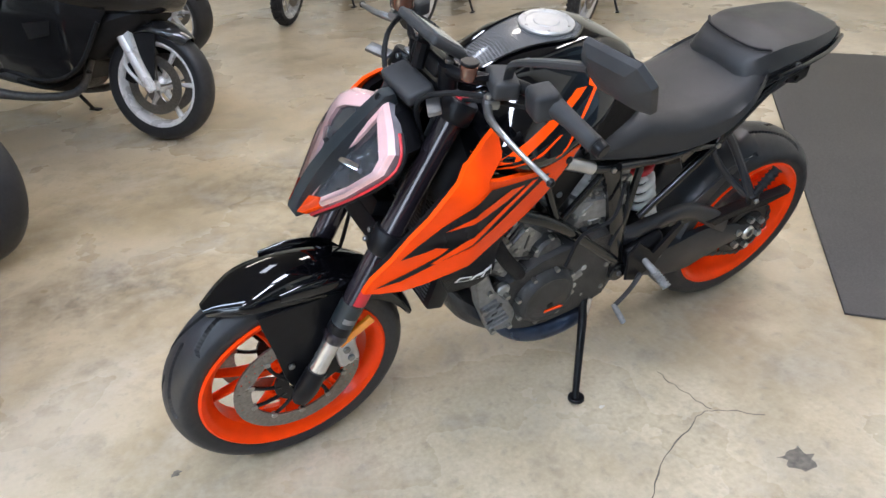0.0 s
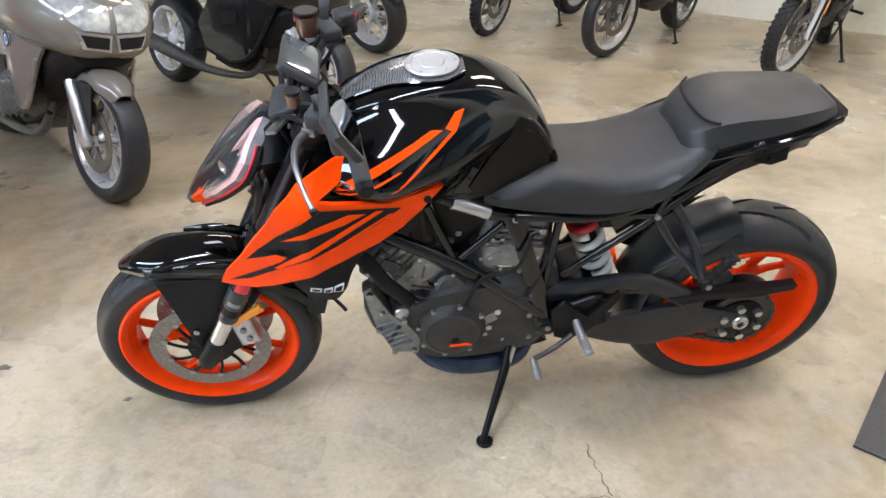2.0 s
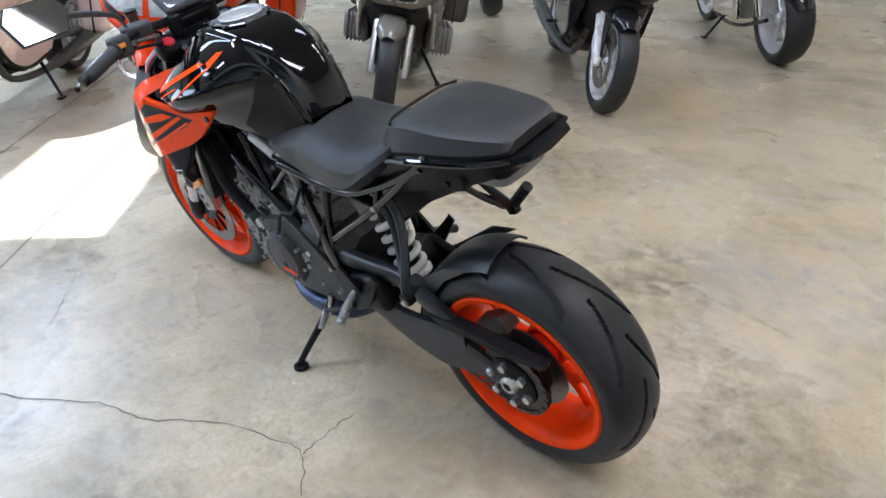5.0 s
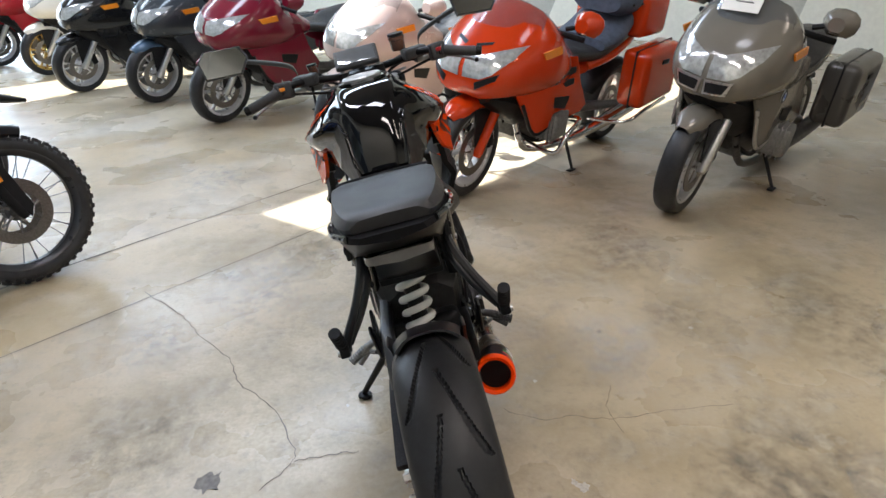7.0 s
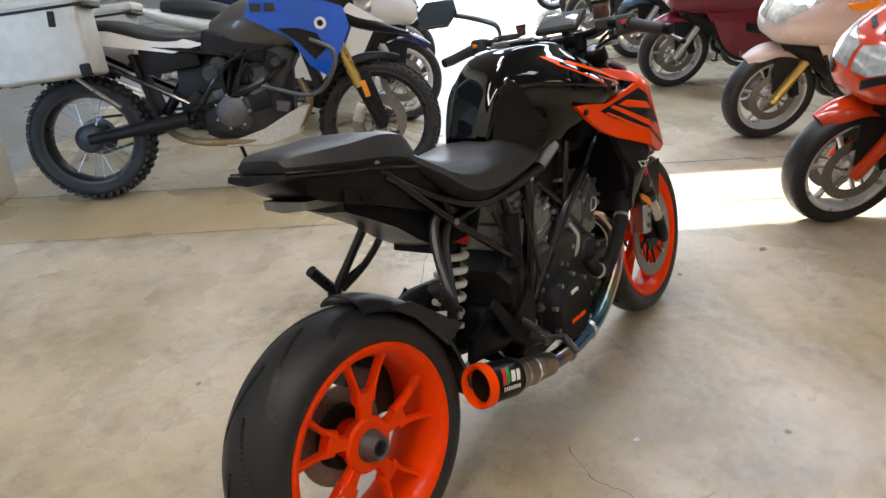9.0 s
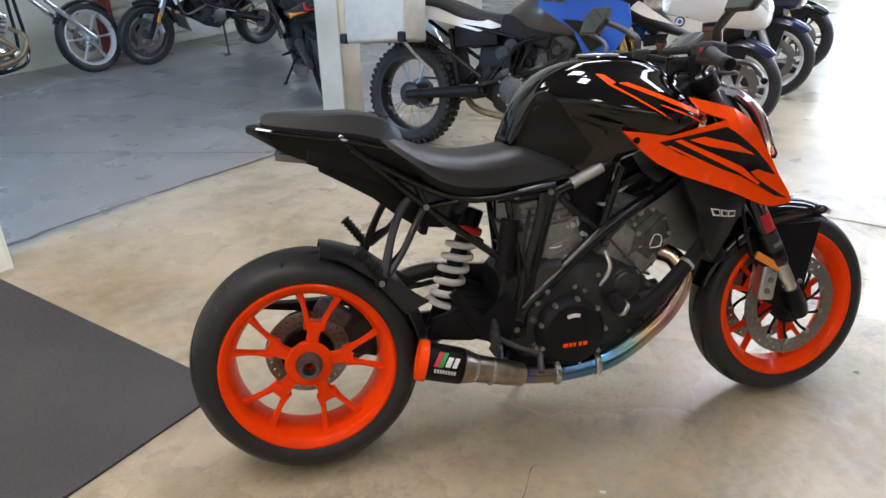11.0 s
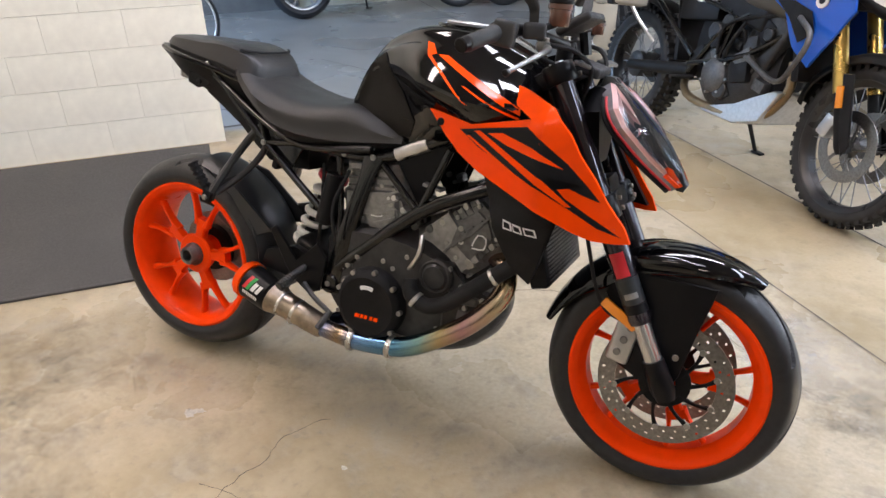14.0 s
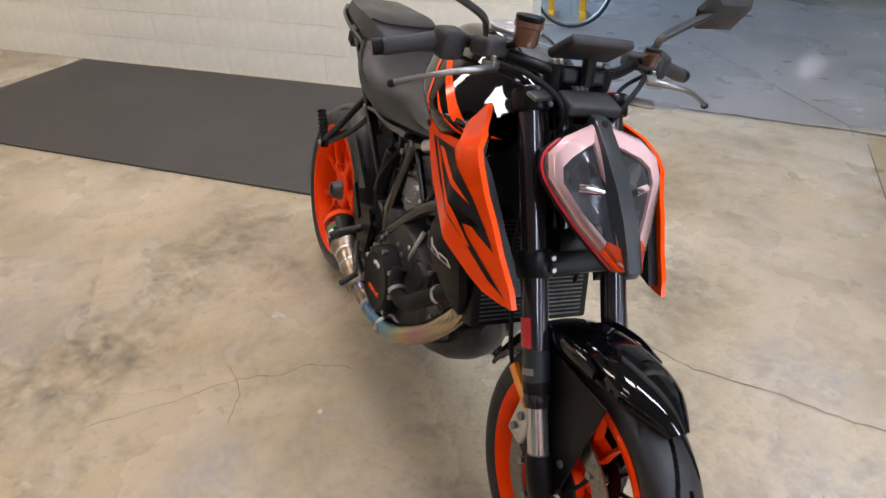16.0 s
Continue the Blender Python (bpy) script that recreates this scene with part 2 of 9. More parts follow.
def box(c, size, rot=(0, 0, 0), bevel=0.004, bm=None, seg=2):
    bm = bm or bmesh.new()
    m = Matrix.Translation(c) @ Euler([radians(a) for a in rot]).to_matrix().to_4x4() @ Matrix.Diagonal((*size, 1))
    g = bmesh.ops.create_cube(bm, size=1, matrix=m)
    if bevel:
        es = list({e for v in g["verts"] for e in v.link_edges})
        bmesh.ops.bevel(bm, geom=es, offset=bevel, segments=seg, profile=0.6, affect="EDGES", clamp_overlap=True)
    return bm


def plate(poly, y0, y1, bevel=0.003, bm=None, seg=1, yfun=None):
    """A flat polygon in x, z given thickness from y0 to y1; yfun(x, z) is added to y."""
    bm = bm or bmesh.new()
    yf = yfun or (lambda x, z: 0.0)
    a = [bm.verts.new((x, y0 + yf(x, z), z)) for x, z in poly]
    b = [bm.verts.new((x, y1 + yf(x, z), z)) for x, z in poly]
    n = len(poly)
    fs = [bm.faces.new(a), bm.faces.new(b[::-1])]
    for i in range(n):
        j = (i + 1) % n
        fs.append(bm.faces.new((a[j], a[i], b[i], b[j])))
    if bevel:
        bmesh.ops.bevel(bm, geom=list({e for f in fs[:2] for e in f.edges}), offset=bevel, segments=seg, profile=0.6, affect="EDGES", clamp_overlap=True)
    return bm


def revolve(profile, center=(0, 0, 0), n=48, axis="y", closed=False, bm=None, caps=False):
    """profile: (along, radius) rows turned about an axis through center."""
    bm = bm or bmesh.new()
    c = Vector(center)
    rings = []
    for j in range(n):
        a = 2 * math.pi * j / n
        ca, sa = math.cos(a), math.sin(a)
        row = []
        for s, r in profile:
            o = {"y": (r * ca, s, r * sa), "x": (s, r * ca, r * sa), "z": (r * ca, r * sa, s)}[axis]
            row.append(c + Vector(o))
        rings.append(row)
    rings.append(rings[0])
    vs = [[bm.verts.new(tuple(p)) for p in r] for r in rings[:-1]]
    m = len(profile)
    for i in range(n):
        a, b = vs[i], vs[(i + 1) % n]
        for k in range(m if closed else m - 1):
            l = (k + 1) % m
            bm.faces.new((a[k], a[l], b[l], b[k]))
    if caps:
        bm.faces.new([r[0] for r in vs][::-1])
        bm.faces.new([r[-1] for r in vs])
    return bm


def cyl(p, q, r, n=16, bevel=0.0, bm=None):
    """A short round body from p to q with eased rims."""
    p, q = Vector(p), Vector(q)
    d = (q - p).normalized()
    e = bevel or min(r * 0.15, (q - p).length * 0.2)
    return tube([p, p + d * e * 0.01, p + d * e, q - d * e, q - d * e * 0.01, q], [r - e, r - e, r, r, r - e, r - e], n, 1, bm)


def loft(rings, k=3, kr=1, caps=True):
    """Closed rings (equal counts) joined by a smooth skin."""
    R = np.array(rings, float)
    if kr > 1:
        R = np.array([spline(np.vstack([r, r[:1]]), kr)[:-1] for r in R])
    s = spline(R.reshape(len(R), -1), k)
    return grid_faces(bmesh.new(), s.reshape(len(s), -1, 3), True, caps)


def mirrored(bm):
    """The same mesh on the other side of y = 0."""
    other = bm.copy()
    bmesh.ops.scale(other, vec=(1, -1, 1), verts=other.verts)
    return other


def both(name, make, material, parent, label=""):
    for s in (1, -1):
        bm = make()
        if s < 0:
            bmesh.ops.scale(bm, vec=(1, -1, 1), verts=bm.verts)
        part(name, bm, material, parent, label)


def moved(bm, m):
    bm.transform(m)
    return bm


# ---- setting ----


def concrete():
    m = mat("worn concrete", (0.475, 0.407, 0.288), 0.29, var=0.10, scale=70, bump=0.18, bscale=120, stain=(0.25, 0.215, 0.150), stain_scale=0.8, stain_amount=0.6)
    nt = m.node_tree
    b = nt.nodes["Principled BSDF"]
    src = b.inputs["Base Color"].links[0].from_socket
    co = nt.nodes.new("ShaderNodeTexCoord").outputs["Object"]
    for scale, lo, hi, amount, colour in ((0.55, 0.42, 0.66, 0.6, (0.60, 0.555, 0.48)), (0.33, 0.42, 0.60, 0.72, (0.42, 0.325, 0.185)), (1.6, 0.45, 0.65, 0.75, (0.235, 0.185, 0.105)), (3.3, 0.50, 0.68, 0.45, (0.52, 0.485, 0.42)), (7.0, 0.54, 0.70, 0.5, (0.20, 0.17, 0.13)), (26.0, 0.56, 0.70, 0.45, (0.22, 0.20, 0.165)),
                                         (42.0, 0.72, 0.76, 0.5, (0.60, 0.58, 0.54))):
        n = nt.nodes.new("ShaderNodeTexNoise")
        n.inputs["Scale"].default_value, n.inputs["Detail"].default_value, n.inputs["Roughness"].default_value = scale, 8, 0.65
        nt.links.new(co, n.inputs["Vector"])
        r = nt.nodes.new("ShaderNodeMapRange")
        nt.links.new(n.outputs["Fac"], r.inputs["Value"])
        for k, val in zip(("From Min", "From Max", "To Min", "To Max"), (lo, hi, 0, amount)):
            r.inputs[k].default_value = val
        x = nt.nodes.new("ShaderNodeMix")
        x.data_type = "RGBA"
        nt.links.new(r.outputs["Result"], x.inputs["Factor"])
        nt.links.new(src, x.inputs[6])
        x.inputs[7].default_value = (*colour, 1)
        src = x.outputs[2]
    # the ochre slab strip between the two joints, in front of the doorway
    sep = nt.nodes.new("ShaderNodeSeparateXYZ")
    rot = nt.nodes.new("ShaderNodeVectorRotate")
    rot.rotation_type = "Z_AXIS"
    rot.inputs["Angle"].default_value = -radians(TURN)
    nt.links.new(co, rot.inputs["Vector"])
    nt.links.new(rot.outputs["Vector"], sep.inputs["Vector"])
    fac = None
    for axis, lo, hi in (("X", 1.512, 1.527), ("X", 2.148, 2.135), ("Y", -0.6, 1.2), ("Y", 2.70, 2.66)):
        r = nt.nodes.new("ShaderNodeMapRange")
        nt.links.new(sep.outputs[axis], r.inputs["Value"])
        for k, val in zip(("From Min", "From Max", "To Min", "To Max"), (lo, hi, 0, 1)):
            r.inputs[k].default_value = val
        if fac is None:
            fac = r.outputs["Result"]
        else:
            mu = nt.nodes.new("ShaderNodeMath")
            mu.operation = "MULTIPLY"
            nt.links.new(fac, mu.inputs[0])
            nt.links.new(r.outputs["Result"], mu.inputs[1])
            fac = mu.outputs[0]
    mu = nt.nodes.new("ShaderNodeMath")
    mu.operation = "MULTIPLY"
    mu.inputs[1].default_value = 0.6
    nt.links.new(fac, mu.inputs[0])
    x = nt.nodes.new("ShaderNodeMix")
    x.data_type = "RGBA"
    nt.links.new(mu.outputs[0], x.inputs["Factor"])
    nt.links.new(src, x.inputs[6])
    x.inputs[7].default_value = (0.40, 0.30, 0.14, 1)
    src = x.outputs[2]
    # the greyer slab of the back room, past the seam
    r = nt.nodes.new("ShaderNodeMapRange")
    nt.links.new(sep.outputs["Y"], r.inputs["Value"])
    for k, val in zip(("From Min", "From Max", "To Min", "To Max"), (2.70, 2.76, 0, 0.85)):
        r.inputs[k].default_value = val
    gn = nt.nodes.new("ShaderNodeTexNoise")
    gn.inputs["Scale"].default_value, gn.inputs["Detail"].default_value, gn.inputs["Roughness"].default_value = 1.1, 8, 0.65
    nt.links.new(co, gn.inputs["Vector"])
    ramp = nt.nodes.new("ShaderNodeMix")
    ramp.data_type = "RGBA"
    ramp.inputs[6].default_value, ramp.inputs[7].default_value = (0.13, 0.135, 0.14, 1), (0.34, 0.345, 0.35, 1)
    nt.links.new(gn.outputs["Fac"], ramp.inputs["Factor"])
    x = nt.nodes.new("ShaderNodeMix")
    x.data_type = "RGBA"
    nt.links.new(r.outputs["Result"], x.inputs["Factor"])
    nt.links.new(src, x.inputs[6])
    nt.links.new(ramp.outputs[2], x.inputs[7])
    src = x.outputs[2]
    nt.links.new(src, b.inputs["Base Color"])
    n = nt.nodes.new("ShaderNodeTexNoise")
    n.inputs["Scale"].default_value, n.inputs["Detail"].default_value = 1.4, 6
    nt.links.new(co, n.inputs["Vector"])
    r = nt.nodes.new("ShaderNodeMapRange")
    nt.links.new(n.outputs["Fac"], r.inputs["Value"])
    for k, val in zip(("From Min", "From Max", "To Min", "To Max"), (0.3, 0.7, 0.20, 0.40)):
        r.inputs[k].default_value = val
    nt.links.new(r.outputs["Result"], b.inputs["Roughness"])
    b.inputs["Specular IOR Level"].default_value = 0.5
    return m


CONCRETE = concrete()
WALL_PAINT = mat("white wall paint", (0.88, 0.87, 0.77), 0.45, var=0.04, scale=18, bump=0.4, bscale=120, stain=(0.60, 0.57, 0.50), stain_scale=1.6, stain_amount=0.3)
PILLAR_PAINT = mat("cream pillar paint", (0.60, 0.56, 0.46), 0.55, var=0.06, scale=14, bump=0.4, bscale=90, stain=(0.34, 0.30, 0.23), stain_scale=3.5, stain_amount=0.5)
JOINT_PAINT = mat("painted mortar", (0.80, 0.79, 0.75), 0.7, var=0.06)
# grey chosen so the unseen ceiling bounces and mirrors little light
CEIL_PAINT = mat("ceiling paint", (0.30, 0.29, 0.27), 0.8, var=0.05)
MAT_RUBBER = mat("floor mat", (0.050, 0.047, 0.046), 0.62, var=0.25, scale=220, bump=0.6, bscale=260, stain=(0.09, 0.085, 0.08), stain_scale=2.2, stain_amount=0.35)
CRACK = mat("crack dirt", (0.11, 0.097, 0.08), 0.9, var=0.3)
JOINT_DIRT = mat("saw cut dirt", (0.12, 0.105, 0.09), 0.9, var=0.3)

U0, U1, V0, V1, V2 = -6.2, 14.0, -9.0, 2.55, 6.85
WALL_T = 0.19


def quad_box(u0, u1, v0, v1, z0, z1, bevel=0.0, bm=None):
    bm = bm or bmesh.new()
    p = [[bm.verts.new(room(u, v, z)) for u, v in ((u0, v0), (u1, v0), (u1, v1), (u0, v1))] for z in (z0, z1)]
    fs = [bm.faces.new(p[0][::-1]), bm.faces.new(p[1])]
    for i in range(4):
        j = (i + 1) % 4
        fs.append(bm.faces.new((p[0][i], p[0][j], p[1][j], p[1][i])))
    if bevel:
        bmesh.ops.bevel(bm, geom=list({e for f in fs for e in f.edges}), offset=bevel, segments=1, affect="EDGES", clamp_overlap=True)
    return bm


def struct(name, bm, material, label):
    return tagged(part(name, bm, material, None, label), kind="structure")


struct("floor", quad_box(U0 - 0.3, U1 + 0.3, V0 - 0.3, V2 + 0.3, -0.2, 0.0), CONCRETE, "worn stained polished concrete showroom floor")
DOOR_U0, DOOR_U1, DOOR_H = -0.345, 2.06, 3.0
struct("wall_block", quad_box(U0, DOOR_U0, V1 + 0.006, V1 + WALL_T, 0, CEIL), JOINT_PAINT, "white painted concrete block wall")
struct("pillar", quad_box(DOOR_U1, DOOR_U1 + 0.21, V1 + 0.03, V1 + 0.25, 0, CEIL, 0.012), PILLAR_PAINT, "cream painted pillar with a scuffed foot beside the opening")
struct("wall_lintel", quad_box(DOOR_U0, U1, V1 + 0.006, V1 + WALL_T, DOOR_H + 0.4, CEIL - 0.002), WALL_PAINT, "white painted lintel over the wide opening")
struct("wall_west", quad_box(U0 - 0.2, U0, V0, V2, 0, CEIL), WALL_PAINT, "plain white painted wall")
# out of view, added only to close the room against outside light
struct("closing_wall_south", quad_box(U0, U1, V0 - 0.2, V0, 0, CEIL), WALL_PAINT, "plain white painted wall")
struct("wall_back_room", quad_box(U0, U1, V2, V2 + 0.2, 0, CEIL), WALL_PAINT, "plain white back room wall")
# assumed far wall; its opening is added to suit the east fill lamp
bm = quad_box(U1, U1 + 0.2, V0, -4.6, 0, CEIL)
quad_box(U1, U1 + 0.2, 0.6, V2, 0, CEIL, bm=bm)
quad_box(U1, U1 + 0.2, -4.6, 0.6, 3.5, CEIL, bm=bm)
struct("wall_east", bm, WALL_PAINT, "assumed white east wall with a wide opening for daylight")
# unseen ceiling, kept dark to limit bounce; the skylight openings are cut through
us = sorted({U0 - 0.2, U1 + 0.2, *[s[0] for s in SKYLIGHTS], *[s[1] for s in SKYLIGHTS]})
bm = bmesh.new()
for ua, ub in zip(us, us[1:]):
    hole = [s for s in SKYLIGHTS if s[0] <= ua and ub <= s[1]]
    if hole:
        quad_box(ua, ub, V0 - 0.2, hole[0][2], CEIL, CEIL + 0.15, bm=bm)
        quad_box(ua, ub, hole[0][3], V2 + 0.2, CEIL, CEIL + 0.15, bm=bm)
    else:
        quad_box(ua, ub, V0 - 0.2, V2 + 0.2, CEIL, CEIL + 0.15, bm=bm)
struct("ceiling", bm, CEIL_PAINT, "unseen dark grey ceiling with long skylight openings")

# ---- the orange and black naked bike ----
LEAN = 12.3
FRONT, REAR = Vector((0.745, 0, 0.30)), Vector((-0.741, 0, 0.32))
bike = thing("motorcycle", "orange and black naked motorcycle leaning on its sidestand", "motorcycle", pose(-0.741, -0.008, 0.002, 0, 0, 1.6) @ pose(0, 0, 0, -LEAN) @ pose(0.741, 0, 0))


def tyre_mesh(R, w, bead, grooves, side=1):
    """Road tyre about the y axis with slanting grooves pressed into the tread."""
    prof = spline([(-w * 0.43, bead), (-w * 0.48, bead + 0.014), (-w * 0.5, bead + 0.030), (-w * 0.455, R - w * 0.18), (-w * 0.32, R - w * 0.075), (-w * 0.16, R - w * 0.017), (0, R),
                   (w * 0.16, R - w * 0.017), (w * 0.32, R - w * 0.075), (w * 0.455, R - w * 0.18), (w * 0.5, bead + 0.030), (w * 0.48, bead + 0.014), (w * 0.43, bead)], 9)
    n = 880 if grooves else 96
    bm = bmesh.new()
    rows = []
    for j in range(n):
        a = 2 * math.pi * j / n
        row = []
        for s, r in prof:
            d = 0.0
            if grooves and abs(s) < w * 0.45:
                for sg in (1, -1):
                    f = (a * grooves / (2 * math.pi) + (0.5 if sg < 0 else 0.0)) % 1.0
                    yy = s * sg / (w / 2)
                    for f0, len_f, y0, y1 in ((0.0, 0.96, 0.07, 0.80), (0.52, 0.42, 0.42, 0.72)):
                        g = (f - f0) % 1.0
                        if g < len_f:
                            q = g / len_f
                            if abs(yy - (y0 + (y1 - y0) * q ** 1.25)) * w / 2 < 0.0040:
                                d = 0.0090
            k = (r - d) / r
            row.append(bm.verts.new((r * k * math.cos(a), s, side * r * k * math.sin(a))))
        rows.append(row)
    for j in range(n):
        a, b = rows[j], rows[(j + 1) % n]
        for i in range(len(prof) - 1):
            bm.faces.new((a[i], a[i + 1], b[i + 1], b[i]))
    return bm


def rim_mesh(w, r=0.232, n=72):
    """Rim barrel with lips, about the y axis."""
    h = w * 0.455
    prof = [(-h, r + 0.006), (-h - 0.004, r), (-h, r - 0.012), (-h + 0.012, r - 0.020), (-h * 0.45, r - 0.034), (h * 0.45, r - 0.034), (h - 0.012, r - 0.020), (h, r - 0.012),
            (h + 0.004, r), (h, r + 0.006), (h - 0.01, r + 0.002), (0, r - 0.02), (-h + 0.01, r + 0.002)]
    return revolve(prof, n=n, closed=True)


def spoke(a0, r0, a1, r1, y0, y1, wide, thick):
    """One cast spoke from angle a0 at radius r0 to angle a1 at radius r1."""
    rings = []
    for q in (0, 0.33, 0.66, 1):
        a, r, y = a0 + (a1 - a0) * q, r0 + (r1 - r0) * q, y0 + (y1 - y0) * q
        c = Vector((r * math.cos(a), y, r * math.sin(a)))
        t = Vector((-math.sin(a), 0, math.cos(a)))
        wd = wide * (1.25 - 0.5 * math.sin(q * math.pi) if q else 1.5)
        th = thick * (1.2 - 0.3 * q)
        rings.append([c + t * (wd * x) + Vector((0, th * y2, 0)) for x, y2 in ((-0.5, -0.25), (-0.25, -0.5), (0.25, -0.5), (0.5, -0.25), (0.5, 0.25), (0.25, 0.5), (-0.25, 0.5), (-0.5, 0.25))])
    return loft(rings, 3)


def web(a, r0, r1, w0, w1, y, thick):
    """Flat spoke stem that widens outwards, with bevelled edges."""
    d, t = Vector((math.cos(a), 0, math.sin(a))), Vector((-math.sin(a), 0, math.cos(a)))
    rings = []
    for q in (0, 0.4, 0.75, 1):
        w = w0 * (1 - 0.25 * math.sin(q * math.pi)) + (w1 - w0) * q * q
        c = d * (r0 + (r1 - r0) * q) + Vector((0, y, 0))
        rings.append([c + t * (w * b) + Vector((0, thick * e, 0)) for b, e in ((-0.5, -0.25), (-0.38, -0.5), (0.38, -0.5), (0.5, -0.25), (0.5, 0.25), (0.38, 0.5), (-0.38, 0.5), (-0.5, 0.25))])
    return loft(rings, 3)


def disc_mesh(r_in, r_out, y, thick=0.005, holes=True):
    """Drilled brake disc: rows of real holes punched between ring strips."""
    bm = bmesh.new()
    n, rr = 120, [r_in, r_in + (r_out - r_in) * 0.22, r_in + (r_out - r_in) * 0.38, r_in + (r_out - r_in) * 0.62, r_in + (r_out - r_in) * 0.78, r_out]
    for yy in (y - thick / 2, y + thick / 2):
        vs = [[bm.verts.new((r * math.cos(2 * math.pi * (j + 0.25 * k) / n), yy, r * math.sin(2 * math.pi * (j + 0.25 * k) / n))) for j in range(n)] for k, r in enumerate(rr)]
        for k in range(5):
            for j in range(n):
                if holes and k in (1, 3) and j % 4 == (0 if k == 1 else 2):
                    continue
                bm.faces.new((vs[k][j], vs[k][(j + 1) % n], vs[k + 1][(j + 1) % n], vs[k + 1][j]))
        if yy < y:
            keep = vs
    for k in (0, 5):
        for j in range(n):
            bm.faces.new((keep[k][j], keep[k][(j + 1) % n], vs[k][(j + 1) % n], vs[k][j]))
    return bm


def hero_wheel(name, w, R, bead, grooves, n_spokes, split, spoke_w, hub_r, hub_h, m, y_off, side, label):
    wheel = part(name, moved(rim_mesh(w), m), ORANGE_WHEEL, bike, label)
    part("tyre", moved(tyre_mesh(R, w, bead, grooves, side), m), RUBBER, wheel, "black road tyre with slanting grooves", 60)
    part("hub", moved(revolve([(-hub_h, 0.015), (-hub_h, hub_r * 0.8), (-hub_h + 0.008, hub_r), (hub_h - 0.008, hub_r), (hub_h, hub_r * 0.8), (hub_h, 0.015)], n=36, closed=True), m), ORANGE_WHEEL, wheel)
    for i in range(n_spokes):
        a = 2 * math.pi * i / n_spokes + 0.07
        stem = part("spoke", moved(web(a, hub_r * 0.8, 0.122, spoke_w * 1.7, spoke_w * 2.3, y_off * 0.85, 0.028), m), ORANGE_WHEEL, wheel)
        for q in (-1, 1):
            part("spoke_branch", moved(spoke(a + q * 0.155, 0.100, a + q * split, 0.207, y_off * 0.88, y_off, spoke_w * 0.74, 0.024), m), ORANGE_WHEEL, stem)
    return wheel


STEER = 2.0
AXIS = Vector((-math.sin(radians(24.9)), 0, math.cos(radians(24.9))))
PIVOT = Vector((0.718, 0, 0.287))
FORK = Matrix.Translation(PIVOT) @ Matrix.Rotation(radians(STEER), 4, AXIS) @ Matrix.Translation(-PIVOT)
FW = FORK @ Matrix.Translation(FRONT)
RW = Matrix.Translation(REAR)

rear_wheel = hero_wheel("rear_wheel", 0.188, 0.3165, 0.232, 9, 5, 0.27, 0.024, 0.045, 0.05, RW, -0.045, 1, "bright orange cast five-spoke rear wheel")
part("hub_flange", moved(revolve([(-0.025, 0.02), (-0.025, 0.058), (-0.050, 0.066), (-0.056, 0.060), (-0.058, 0.02)], n=36, closed=True), RW), ORANGE_WHEEL, rear_wheel)
part("hub_nut", moved(revolve([(-0.070, 0.017), (-0.090, 0.019), (-0.092, 0.026), (-0.086, 0.030), (-0.070, 0.032), (-0.064, 0.037), (-0.050, 0.038), (-0.050, 0.017)], n=24, closed=True), RW), ENGINE_GREY, rear_wheel, "dark grey axle nut")
disc = part("brake_disc", moved(disc_mesh(0.075, 0.12, 0.045), RW), DISC, rear_wheel, "drilled steel rear brake disc")
caliper = part("rear_caliper", box((-0.66, 0.045, 0.43), (0.10, 0.05, 0.05), (0, 35, 0), 0.008), ENGINE_GREY, bike)
front_wheel = hero_wheel("front_wheel", 0.118, 0.300, 0.234, 9, 5, 0.24, 0.019, 0.036, 0.045, FW, 0.0, -1, "bright orange cast front wheel")
for y in (0.062, -0.062):
    d = part("brake_disc", moved(disc_mesh(0.118, 0.16, y), FW), DISC, front_wheel, "drilled steel front brake disc")
    part("disc_carrier", moved(revolve([(y - 0.004, 0.026), (y - 0.004, 0.062), (y + 0.004, 0.062), (y + 0.004, 0.026)], n=32, closed=True), FW), BLACK_SATIN, d, "black disc carrier")
    for i in range(10):
        a = 2 * math.pi * i / 10
        bm = spoke(a, 0.045, a + 0.30, 0.122, y, y, 0.011, 0.008)
        part("carrier_arm", moved(bm, FW), BLACK_SATIN, d)
    for i in range(10):
        a = 2 * math.pi * i / 10 + 0.30
        c = FW @ Vector((0.121 * math.cos(a), y, 0.121 * math.sin(a)))
        part("float_pin", cyl(c + Vector((0, -0.006, 0)), c + Vector((0, 0.006, 0)), 0.008, 10), BOLT, d)
part("wheel_axle", moved(cyl((0, -0.115, 0), (0, 0.115, 0), 0.016, 16), FW), BLACK_SATIN, front_wheel)

# fork
UP = Vector((-math.sin(radians(26.2)), 0, math.cos(radians(26.2))))


def fork_at(s, y, off=0.0):
    return FRONT + UP * s + Vector((UP.z, 0, -UP.x)) * off + Vector((0, y, 0))


